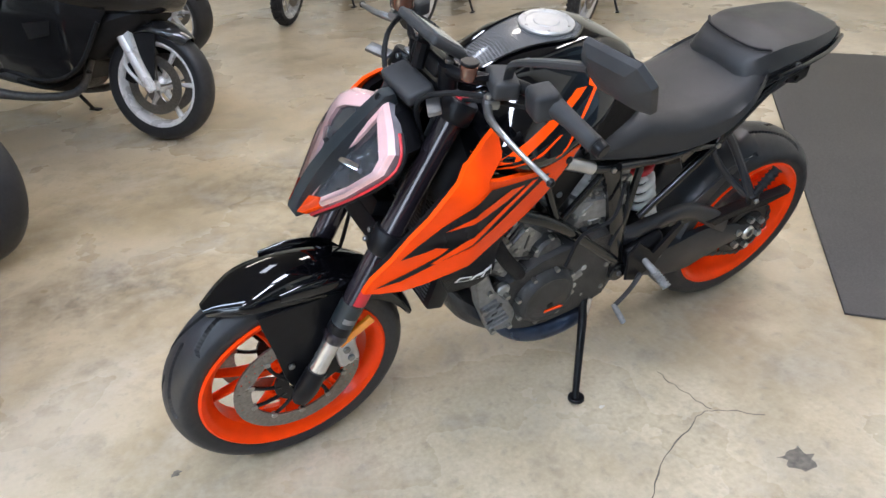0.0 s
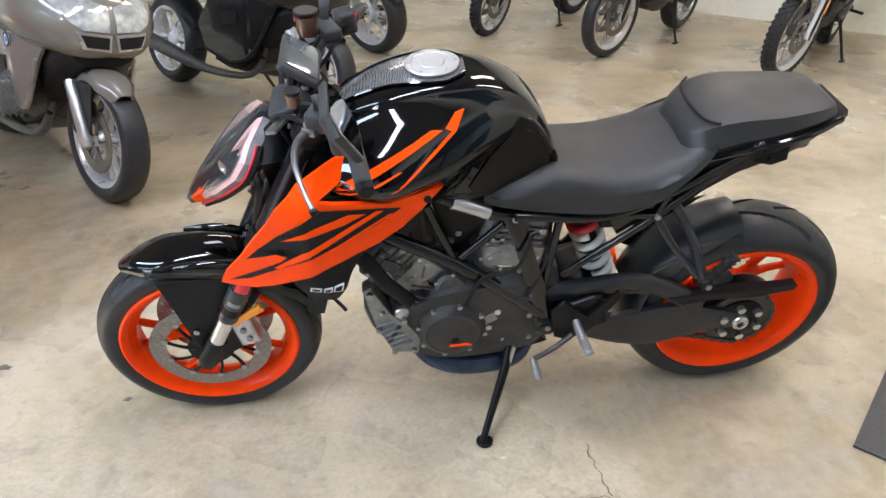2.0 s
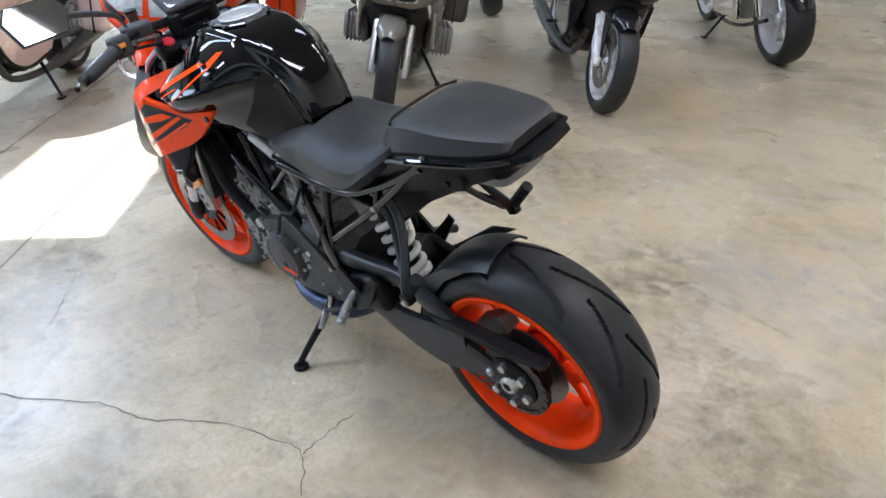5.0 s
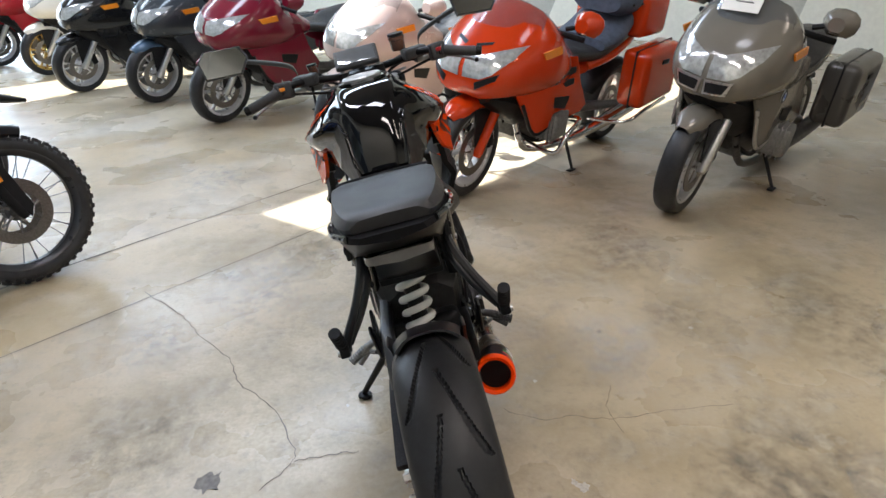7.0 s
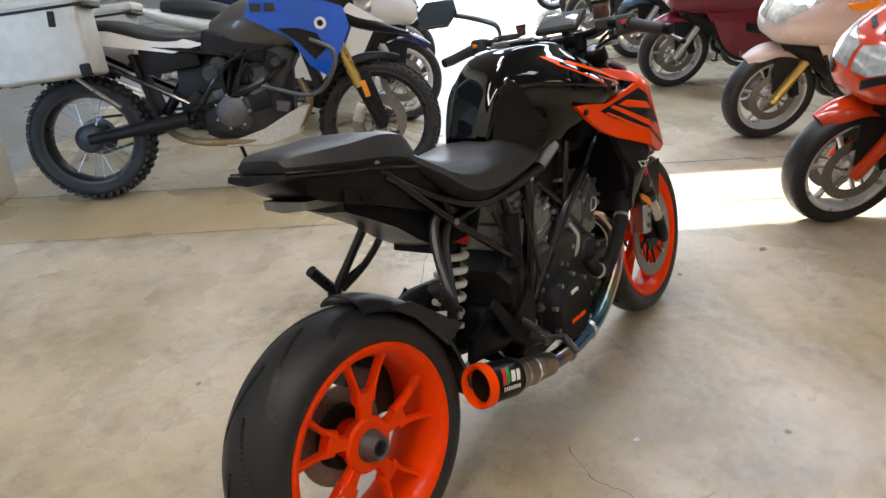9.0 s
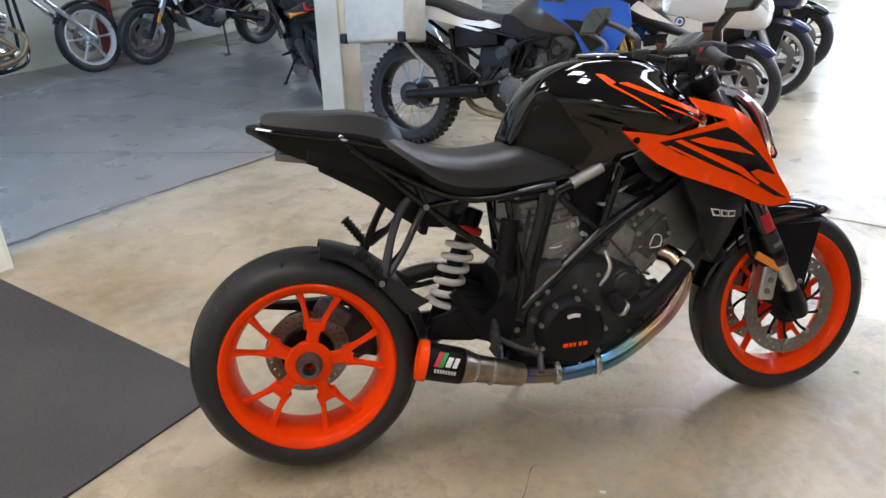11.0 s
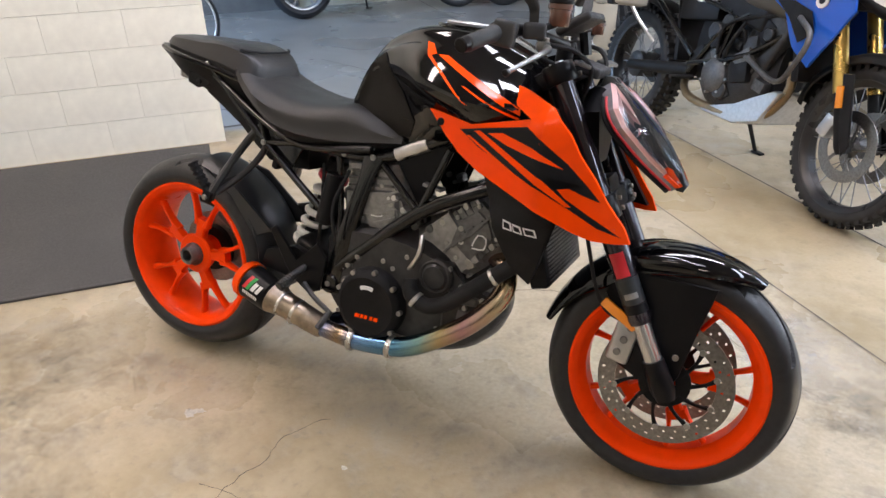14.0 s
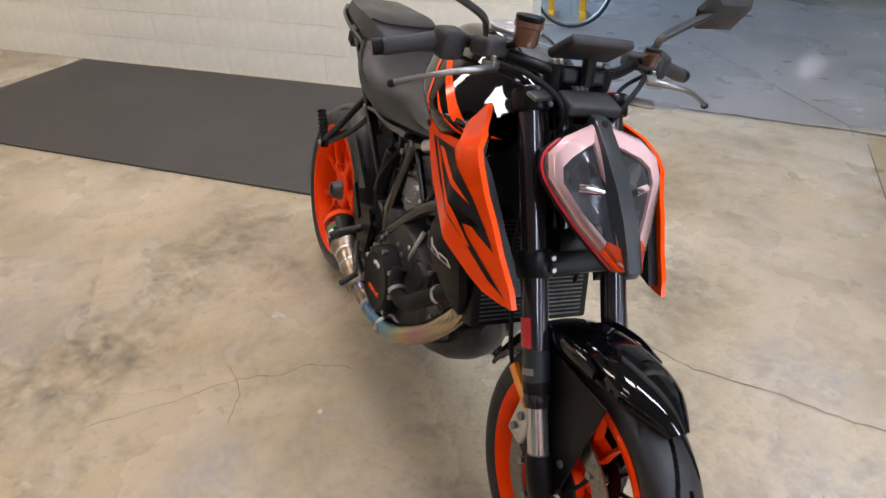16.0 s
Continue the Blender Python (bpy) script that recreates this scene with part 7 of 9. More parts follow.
        part("exhaust_pipe", tube([(fx - 0.35, s * 0.10, 0.42), (fx - 0.45, s * 0.14, 0.24), (-0.1, s * 0.16, 0.20), (rx + 0.25, s * 0.19, 0.26), (rx - 0.25, s * 0.21, 0.34)], [0.022, 0.022, 0.026, 0.05, 0.05], 12, 4), pipe, root)
    # dark inner duct between nose, fork and radiator
    part("inner_duct", hull([(fx + 0.02, wide * 0.45, nose_z - 0.12, nose_z - 0.22, 0.5), (fx - 0.12, wide * 0.62, nose_z - 0.12, nose_z - 0.30, 0.5), (fx - 0.30, wide * 0.62, nose_z - 0.14, 0.42, 0.5), (fx - 0.42, wide * 0.5, nose_z - 0.16, 0.40, 0.5)], 2, 1), PLASTIC_DARK, root)
    part("fender_back", moved(fender_mesh(0.34, 0.082, 88, 152, 0.06), Matrix.Translation(fc)), PLASTIC_DARK, root, "dark rear half of the mudguard")
    if grille:
        gb = bmesh.new()
        for s in (1, -1):
            part("grille", nose_patch(tree, [(0.008 * s, nose_z - 0.070), (0.150 * s, nose_z - 0.056), (0.128 * s, nose_z - 0.128), (0.016 * s, nose_z - 0.140)], 0.03, 0.012), grille, root, "silver-edged intake grille")
            part("grille_mouth", nose_patch(tree, [(0.020 * s, nose_z - 0.080), (0.136 * s, nose_z - 0.068), (0.116 * s, nose_z - 0.119), (0.026 * s, nose_z - 0.129)], 0.01, 0.016), PLASTIC_DARK, root)
        gb.free()
    if mouth:
        for s in (1, -1):
            part("nose_slit", nose_patch(tree, [(0.03 * s, nose_z + 0.115), (0.12 * s, nose_z + 0.135), (0.118 * s, nose_z + 0.122), (0.035 * s, nose_z + 0.100)], 0.01, 0.005), PLASTIC_DARK, root)
            part("nose_vent", nose_patch(tree, [(0.30 * wide * s, nose_z - 0.075), (0.66 * wide * s, nose_z - 0.01), (0.62 * wide * s, nose_z - 0.05), (0.32 * wide * s, nose_z - 0.115)], 0.01, 0.005), PLASTIC_DARK, root)
    for s in (1, -1):
        y0 = wide * 0.86

        def yf(x, z, s=s, y0=y0):
            return s * (y0 * (0.62 + 0.38 * min(1, (fx - x) / 0.35)) - 0.10 * max(0, 0.62 - z))
        if roundel:
            c = Vector((fx - 0.36, yf(fx - 0.36, 0.70) + 0.012 * s, 0.70))
            bd = part("round_badge", cyl(c, c + Vector((0, 0.006 * s, 0)), 0.033, 22), WHITE_INK, root, "round black and white badge")
            part("badge_core", cyl(c + Vector((0, 0.004 * s, 0)), c + Vector((0, 0.0072 * s, 0)), 0.014, 16), BADGE_BLUE, bd)
            part("badge_ring", revolve([(0.004 * s, 0.024), (0.0075 * s, 0.025), (0.0075 * s, 0.033), (0.004 * s, 0.034)], tuple(c), 24), BLACK_SATIN, bd)
        if slots:
            for x0, z0, w, h in ((fx - 0.30, 0.74, 0.06, 0.075), (fx - 0.50, 0.76, 0.12, 0.045), (fx - 0.50, 0.69, 0.12, 0.045)):
                part("flank_slot", sheet([(x0, z0), (x0 - w * 0.3, z0 + h * 0.5), (x0 - w, z0 + h * 0.42), (x0 - w * 1.05, z0 - h * 0.4), (x0 - w * 0.25, z0 - h * 0.5)], 0.004 * s, 0.016 * s, yf), PLASTIC_DARK, root, "dark cooling slot")
        # seam line across the flank and along the nose
        part("panel_seam", tube([(x, yf(x, z) + 0.0125 * s, z) for x, z in ((fx - 0.16, nose_z - 0.10), (fx - 0.32, nose_z - 0.13), (fx - 0.50, nose_z - 0.11), (fx - 0.64, nose_z - 0.06))], 0.0025, 6, 4), PLASTIC_DARK, root)
        if long_fork:
            part("fork_arm", loft([[(x + a, s * 0.10 + b, z) for a, b in ((-w, -0.014), (w, -0.014), (w, 0.014), (-w, 0.014))] for x, z, w in ((fx - 0.16, 0.70, 0.045), (fx - 0.12, 0.58, 0.040), (fx - 0.06, 0.42, 0.026), (fx, 0.30, 0.030))], 3), WHEEL_WHITE, root, "pale cast fork arm")
            part("fork_brace", tube([(fx - 0.10, s * 0.10, 0.52), (fx - 0.13, s * 0.105, 0.40), (fx - 0.03, s * 0.105, 0.30)], 0.010, 8, 3), WHEEL_WHITE, root)
            part("fork_reflector", box((fx - 0.125, s * 0.118, 0.60), (0.03, 0.006, 0.055), (0, -12, 0), 0.003), AMBER, root)
    if screen:
        rows = []
        for q in np.linspace(0, 1, 6):
            x, z, w = fx - 0.06 - 0.34 * q, nose_z + 0.20 + 0.40 * q, wide * (0.80 - 0.20 * q)
            rows.append([Vector((x - 0.16 * abs(t) ** 2, w * t, z)) for t in np.linspace(-1, 1, 9)])
        bm = grid_faces(bmesh.new(), rows, False, False)
        scr = part("windscreen", bm, GLASS, root, "clear windscreen")
        scr.visible_shadow = False
        if paper:
            mm = Matrix.Translation((fx - 0.165, -0.02, nose_z + 0.345)) @ Matrix.Rotation(radians(-40), 4, "Y") @ Matrix.Rotation(radians(6), 4, "X")
            ps = part("price_sheet", moved(box((0, 0, 0), (0.003, 0.19, 0.26), bevel=0.0005), mm), PAPER, root, "white price sheet with unreadable print")
            for i in range(6):
                part("print_bar", moved(box((0.0025, -0.01 + 0.01 * (i % 3), 0.10 - i * 0.035), (0.001, 0.10 - 0.012 * (i % 4), 0.006), bevel=0), mm), GREY_SPINE, ps)
            part("sticker", moved(box((0.0028, 0.04, -0.02), (0.001, 0.04, 0.03), bevel=0), mm), paint("pink sticker", (0.85, 0.25, 0.3)), ps)
            part("sticker", moved(box((0.0028, -0.04, 0.0), (0.001, 0.04, 0.03), bevel=0), mm), paint("yellow sticker", (0.75, 0.8, 0.1)), ps)
    engine_lump(root, (fx - 0.62, 0, 0.42), (0.46, 0.17 * big, 0.36), ENGINE if heads == 0 else ENGINE_GREY, heads)
    part("fuel_tank", hull([(fx - 0.42, 0.16, nose_z + 0.10, 0.72, 0.4), (fx - 0.60, 0.20, nose_z + 0.14, 0.72, 0.45), (fx - 0.80, 0.17, nose_z + 0.04, 0.70, 0.45), (fx - 0.92, 0.12, nose_z - 0.03, 0.72, 0.45)]), main, root)
    part("seat", hull([(fx - 0.84, 0.14, 0.82, 0.72, 0.5), (-0.28, 0.19, 0.80, 0.70, 0.55), (-0.45, 0.20, 0.86, 0.72, 0.55), (-0.65, 0.18, 0.90, 0.76, 0.55), (-0.88, 0.13, 0.90, 0.80, 0.5)]), seat_mat or SEAT_VINYL, root)
    if tail:
        part("tail_fairing", hull([(-0.20, 0.17, 0.74, 0.62, 0.5), (-0.55, 0.18, 0.78, 0.66, 0.5), (-0.90, 0.13, 0.84, 0.74, 0.5), (-1.02, 0.06, 0.85, 0.79, 0.5)]), main, root)
    fender(root, rc, 0.345, 0.10, 20, 130, PLASTIC_DARK, 0.05, "rear_mudguard")
    part("swingarm", tube([(-0.12, 0.10, 0.40), (rx, 0.12, 0.31)], [0.04, 0.03], 10), ENGINE_GREY, root)
    if cases:
        for s in (1, -1):
            cs = part("pannier", box((rx + 0.02, s * 0.33, 0.60), (0.54, 0.21, 0.40), (0, 4, 0), 0.06, seg=4), cases, root, "rounded hard pannier")
            part("pannier_seam", box((rx + 0.02, s * 0.335, 0.60), (0.548, 0.012, 0.406), (0, 4, 0), 0.003), PLASTIC_DARK, cs)
            part("pannier_latch", box((rx + 0.02, s * 0.438, 0.70), (0.10, 0.012, 0.03), (0, 0, 0), 0.004), PLASTIC_DARK, cs)
    stand_leg(root, lean)
    return root


def adventure(label, F, R, main, accent, lean=10, cases=None, fork=GOLD, rim=WHEEL_BLACK, knob=True, skid=ALU, beak=True, fR=0.345, rR=0.335, seat_z=0.87, low_fender=False, turn=0, tank_grey=None, dark_beak=False):
    m, wb = place(F, R, lean)
    root = thing("motorcycle", label, "motorcycle", m, "parked motorcycles")
    fx, rx = wb / 2, -wb / 2
    fc, rc = (fx, 0, fR), (rx, 0, rR)
    bg_wheel(root, "front_wheel", fc, fR, 0.10, fR - 0.068, "wire", rim, 0.15, "", knob, (1, -1), turn)
    rear = bg_wheel(root, "rear_wheel", rc, rR, 0.15, rR - 0.09, "wire", rim, 0.13, "", knob, ())
    part("hub_drum", moved(revolve([(-0.075, 0.0), (-0.075, 0.05), (-0.06, 0.075), (0.06, 0.075), (0.075, 0.05), (0.075, 0.0)], n=28), Matrix.Translation(rc)), ENGINE, rear, "dark dusty hub")
    caliper_pair(root, fc, SILVER)
    fork_pair(root, fc, (fx - 0.32, 0, 1.02), 0.027, 0.030, PLASTIC_DARK if fork is GOLD else fork, fork, 0.10, 0.30)
    for s in (1, -1):
        part("side_reflector", box((fx - 0.07, 0.13 * s, fR + 0.19), (0.03, 0.012, 0.09), (0, -18, 0), 0.004), AMBER, root)
        part("fork_guard", plate([(fx + 0.03, fR - 0.03), (fx - 0.02, fR + 0.05), (fx - 0.10, fR + 0.28), (fx - 0.05, fR + 0.29), (fx + 0.05, fR + 0.02)], 0.118 * s - 0.006, 0.118 * s + 0.006, 0.004), PLASTIC_DARK, root)
    if low_fender or not beak:
        fender(root, fc, fR + 0.045, 0.06, 45, 150, accent, 0.03)
    else:
        fender(root, fc, fR + 0.04, 0.065, 70, 165, PLASTIC_DARK, 0.04)
    if beak:
        part("beak", hull([(fx + 0.19, 0.045, 0.825, 0.805, 0.5), (fx + 0.08, 0.075, 0.865, 0.82, 0.5), (fx - 0.08, 0.10, 0.93, 0.85, 0.5), (fx - 0.22, 0.12, 1.0, 0.90, 0.5)]), PLASTIC_DARK if dark_beak else accent, root, "pointed front beak")
        for s in (1, -1):
            part("beak_panel", sheet([(fx + 0.06, 0.875), (fx - 0.06, 0.945), (fx - 0.20, 1.02), (fx - 0.22, 0.96), (fx - 0.08, 0.90)], 0.008 * s, 0.0, lambda x, z, s=s: s * (0.112 - 0.22 * max(0, x - (fx - 0.15)))), accent, root, "pale side panel of the beak")
        part("headlamp", hull([(fx - 0.01, 0.08, 1.06, 0.94, 0.5), (fx - 0.06, 0.11, 1.10, 0.92, 0.5), (fx - 0.16, 0.10, 1.10, 0.94, 0.5)], 2, 1), LENS, root)
        part("screen", hull([(fx - 0.06, 0.09, 1.13, 1.08, 0.5), (fx - 0.14, 0.12, 1.24, 1.18, 0.5), (fx - 0.20, 0.10, 1.34, 1.31, 0.5)], 2, 1), PLASTIC_DARK, root)
        part("cockpit", hull([(fx - 0.10, 0.10, 1.10, 0.88, 0.5), (fx - 0.24, 0.14, 1.12, 0.86, 0.5), (fx - 0.38, 0.12, 1.05, 0.88, 0.5)], 2, 1), PLASTIC_DARK, root)
    else:
        part("headlamp", hull([(fx - 0.10, 0.06, 0.98, 0.88, 0.5), (fx - 0.16, 0.085, 1.0, 0.86, 0.5), (fx - 0.26, 0.07, 0.98, 0.88, 0.5)], 2, 1), LENS, root)
    part("fuel_tank", hull([(fx - 0.34, 0.13, 1.00, 0.80, 0.5), (fx - 0.48, 0.19, 1.04, 0.76, 0.5), (fx - 0.70, 0.18, 1.02, 0.76, 0.5), (fx - 0.86, 0.12, 0.92, 0.78, 0.5)]), tank_grey or main, root, "painted fuel tank")
    for s in (1, -1):
        def yf(x, z, s=s):
            return s * (0.205 - 0.12 * max(0, (x - (fx - 0.55))) - 0.15 * max(0, 0.70 - z))
        pn = part("tank_panel", sheet([(fx - 0.16, 0.96), (fx - 0.13, 0.86), (fx - 0.19, 0.73), (fx - 0.26, 0.61), (fx - 0.35, 0.67), (fx - 0.44, 0.81), (fx - 0.66, 0.92), (fx - 0.62, 1.02), (fx - 0.38, 1.03)], 0.014 * s, 0.0, yf), main, root, "painted side panel")
        part("panel_disc", cyl((fx - 0.28, yf(fx - 0.28, 0.88), 0.88), (fx - 0.28, yf(fx - 0.28, 0.88) + 0.006 * s, 0.88), 0.032, 20), WHITE_INK, pn, "round white and blue badge")
        part("panel_disc_mark", cyl((fx - 0.28, yf(fx - 0.28, 0.88) + 0.004 * s, 0.88), (fx - 0.28, yf(fx - 0.28, 0.88) + 0.008 * s, 0.88), 0.016, 16), BLACK_SATIN, pn)
        part("panel_recess", sheet([(fx - 0.30, 0.83), (fx - 0.26, 0.75), (fx - 0.32, 0.70), (fx - 0.40, 0.79), (fx - 0.50, 0.86), (fx - 0.40, 0.86)], 0.004 * s, 0.014 * s, yf), PLASTIC_DARK, pn, "black recess in the panel")
        for i in range(2):
            x0 = fx - 0.50 - i * 0.07
            part("panel_mark", sheet([(x0, 0.985), (x0 - 0.055, 0.985), (x0 - 0.055, 0.945), (x0, 0.945)], 0.003 * s, 0.006 * s, yf), GREY_SPINE, pn, "grey printed shape")
        part("crash_bar", tube([(fx - 0.34, 0.20 * s, 0.80), (fx - 0.22, 0.24 * s, 0.74), (fx - 0.24, 0.25 * s, 0.62), (fx - 0.36, 0.20 * s, 0.52), (fx - 0.62, 0.16 * s, 0.58)], 0.012, 10, 4), ENGINE_GREY, root)
        for pts in ([(fx - 0.34, 0.06 * s, 0.92), (fx - 0.75, 0.15 * s, 0.72), (fx - 1.0, 0.14 * s, 0.42)], [(fx - 0.38, 0.08 * s, 0.80), (fx - 0.62, 0.16 * s, 0.58), (fx - 1.0, 0.15 * s, 0.46)], [(fx - 0.75, 0.15 * s, 0.74), (fx - 0.80, 0.15 * s, 0.50)],
                    [(fx - 0.80, 0.14 * s, 0.75), (rx - 0.05, 0.12 * s, 0.85)], [(fx - 1.0, 0.14 * s, 0.5), (rx, 0.12 * s, 0.80)]):
            part("frame_tube", tube(pts, 0.014, 8, 3), FRAME_TUBE, root)
        part("tail_panel", sheet([(fx - 0.88, 0.80), (fx - 1.10, 0.86), (rx - 0.06, 0.90), (rx - 0.10, 0.85), (fx - 1.05, 0.76)], 0.02 * s, 0.0, lambda x, z, s=s: s * 0.145), accent, root)
        part("footpeg", tube([(fx - 0.95, 0.14 * s, 0.40), (fx - 0.97, 0.27 * s, 0.39)], 0.012, 8), GRIP, root)
        part("handgrip", tube([(fx - 0.38, 0.22 * s, 1.14), (fx - 0.44, 0.40 * s, 1.12)], 0.017, 10), GRIP, root)
        part("handguard", tube([(fx - 0.34, 0.20 * s, 1.13), (fx - 0.30, 0.32 * s, 1.13), (fx - 0.40, 0.43 * s, 1.12)], [0.015, 0.03, 0.012], 8, 3), PLASTIC_DARK, root)
        part("mirror", hull([(fx - 0.46, 0.06, 1.36, 1.28, 0.5), (fx - 0.43, 0.07, 1.37, 1.27, 0.5)], 1, 1), PLASTIC_DARK, root).location.y = 0.34 * s
        part("mirror_stem", tube([(fx - 0.40, 0.25 * s, 1.14), (fx - 0.44, 0.33 * s, 1.30)], 0.007, 8), PLASTIC_DARK, root)
    part("handlebar", tube([(fx - 0.40, 0.30, 1.13), (fx - 0.34, 0.12, 1.10), (fx - 0.34, -0.12, 1.10), (fx - 0.40, -0.30, 1.13)], 0.014, 10), PLASTIC_DARK, root)
    e = engine_lump(root, (fx - 0.72, 0, 0.47), (0.44, 0.15, 0.36), ENGINE)
    part("cylinder_bank", box((fx - 0.56, 0, 0.68), (0.20, 0.26, 0.24), (0, 25, 0), 0.02, seg=3), ENGINE, e)
    for s in (1, -1):
        rg = random.Random(int(fx * 1000) + s)
        for k in range(16):
            c = (fx - rg.uniform(0.50, 1.02), rg.uniform(0.10, 0.14), rg.uniform(0.38, 0.74))
            mt = rg.choice((ENGINE, ENGINE, ENGINE_GREY, PLASTIC_DARK))
            if k % 3:
                part("side_casting", box((c[0], c[1] * s, c[2]), (rg.uniform(0.05, 0.14), 0.06, rg.uniform(0.04, 0.11)), (0, rg.choice((-35, -15, 10, 25, 50)), 0), 0.012, seg=2), mt, e)
            else:
                part("casting_boss", cyl((c[0], (c[1] - 0.03) * s, c[2]), (c[0], (c[1] + 0.025) * s, c[2]), rg.uniform(0.02, 0.05), 18), mt, e)
        for k in range(3):
            part("hose", tube([(fx - rg.uniform(0.5, 0.7), 0.13 * s, rg.uniform(0.6, 0.8)), (fx - rg.uniform(0.6, 0.8), 0.17 * s, rg.uniform(0.5, 0.7)), (fx - rg.uniform(0.75, 0.95), 0.15 * s, rg.uniform(0.4, 0.6))], 0.009, 8, 4), GRIP, e)
        part("air_box_fill", box((fx - 0.74, 0.10 * s, 0.78), (0.34, 0.10, 0.12), (0, 12, 0), 0.025, seg=3), PLASTIC_DARK, root)
        part("tail_infill", box((fx - 1.08, 0.09 * s, 0.74), (0.30, 0.06, 0.14), (0, -8, 0), 0.02, seg=2), PLASTIC_DARK, root)
    part("engine_core", hull([(fx - 0.46, 0.09, 0.74, 0.40, 0.5), (fx - 0.62, 0.11, 0.80, 0.32, 0.5), (fx - 0.86, 0.10, 0.80, 0.32, 0.5), (fx - 1.06, 0.08, 0.76, 0.40, 0.5)]), PLASTIC_DARK, e)
    part("radiator", box((fx - 0.36, 0, 0.68), (0.04, 0.28, 0.30), (0, -18, 0), 0.008), PLASTIC_DARK, root)
    if skid:
        sk = part("skid_plate", plate([(fx - 0.41, 0.47), (fx - 0.37, 0.47), (fx - 0.45, 0.31), (fx - 0.60, 0.26), (fx - 0.84, 0.26), (fx - 0.84, 0.285), (fx - 0.62, 0.345), (fx - 0.50, 0.42)], -0.13, 0.13, 0.006), skid, root, "aluminium skid plate")
        for dz in (0, 0.035):
            for s in (1, -1):
                part("skid_slot", box((fx - 0.46 - dz * 0.5, 0.06 * s, 0.40 + dz), (0.05, 0.05, 0.012), (0, 50, 0), 0.003), PLASTIC_DARK, sk)
    part("exhaust_pipe", tube([(fx - 0.42, -0.06, 0.60), (fx - 0.38, -0.08, 0.46), (fx - 0.52, -0.10, 0.31), (fx - 0.95, -0.11, 0.29), (rx + 0.40, 0.0, 0.36), (rx + 0.25, 0.19, 0.52)], 0.021, 10, 4), BROWN_PIPE, root, "tan heat-stained exhaust pipe")
    part("silencer", tube([(rx + 0.25, 0.19, 0.52), (rx - 0.20, 0.20, 0.72)], [0.05, 0.055], 14), STEEL, root)
    part("seat", hull([(fx - 0.80, 0.11, 0.90, 0.80, 0.5), (fx - 0.95, 0.14, seat_z, 0.78, 0.55), (fx - 1.15, 0.16, seat_z + 0.02, 0.80, 0.55), (fx - 1.35, 0.15, seat_z + 0.07, 0.84, 0.55), (rx - 0.10, 0.10, seat_z + 0.07, 0.87, 0.5)]), SEAT_VINYL, root)
    part("tail_rack", box((rx - 0.16, 0, 0.93), (0.24, 0.18, 0.02), bevel=0.006), PLASTIC_DARK, root)
    part("swingarm", tube([(fx - 1.02, 0.10, 0.42), (rx + 0.02, 0.11, rR)], [0.04, 0.028], 10), PLASTIC_DARK, root)
    part("swingarm", tube([(fx - 1.02, -0.10, 0.42), (rx + 0.02, -0.11, rR)], [0.04, 0.028], 10), PLASTIC_DARK, root)
    part("rear_sprocket", revolve([(0.085, 0.03), (0.085, 0.10), (0.092, 0.10), (0.092, 0.03)], rc, 36, closed=True), CHAIN, root)
    fender(root, rc, rR + 0.05, 0.08, 60, 125, PLASTIC_DARK, 0.03, "rear_mudguard")
    part("shock_absorber", tube([(fx - 0.95, 0.02, 0.76), (rx + 0.40, 0.02, 0.44)], 0.028, 12), BLACK_SATIN, root)
    part("inner_mudguard", box((rx + 0.33, 0, 0.60), (0.03, 0.17, 0.34), (0, -16, 0), 0.01), PLASTIC_DARK, root)
    part("drive_chain", tube([(fx - 1.00, 0.088, 0.47), (rx, 0.088, rR + 0.10)], 0.008, 6), CHAIN, root)
    part("drive_chain", tube([(fx - 1.00, 0.088, 0.40), (rx, 0.088, rR - 0.10)], 0.008, 6), CHAIN, root)
    if cases:
        for s in (1, -1):
            c0 = Vector((rx - 0.02, 0.35 * s, 0.83))
            cs = part("pannier", box(c0, (0.46, 0.22, 0.36), (0, -6, 0), 0.02, seg=3), cases, root, "square aluminium pannier with black corners")
            part("pannier_lid", box(c0 + Vector((0.02, 0, 0.175)), (0.465, 0.225, 0.05), (0, -6, 0), 0.014, seg=3), cases, cs)
            part("lid_band", box(c0 + Vector((0.016, 0, 0.142)), (0.468, 0.228, 0.014), (0, -6, 0), 0.002), PLASTIC_DARK, cs)
            for a in (-1, 1):
                for b in (-1, 1):
                    part("corner_guard", box(c0 + Vector((0.215 * a, 0.10 * s, -0.155 + 0.022 * a)) if b < 0 else c0 + Vector((0.215 * a, -0.10 * s, -0.155 + 0.022 * a)), (0.05, 0.05, 0.06), (0, -6, 0), 0.012), PLASTIC_DARK, cs)
            part("latch", box(c0 + Vector((0.1, 0.113 * s, 0.10)), (0.03, 0.012, 0.07), bevel=0.003), PLASTIC_DARK, cs)
            part("rack_tube", tube([(rx + 0.22, 0.14 * s, 0.50), (rx + 0.05, 0.22 * s, 0.66), (rx - 0.10, 0.22 * s, 0.86)], 0.010, 8, 3), STEEL, root)
    stand_leg(root, lean, fx - 0.85, 0.13, 0.36)
    return root


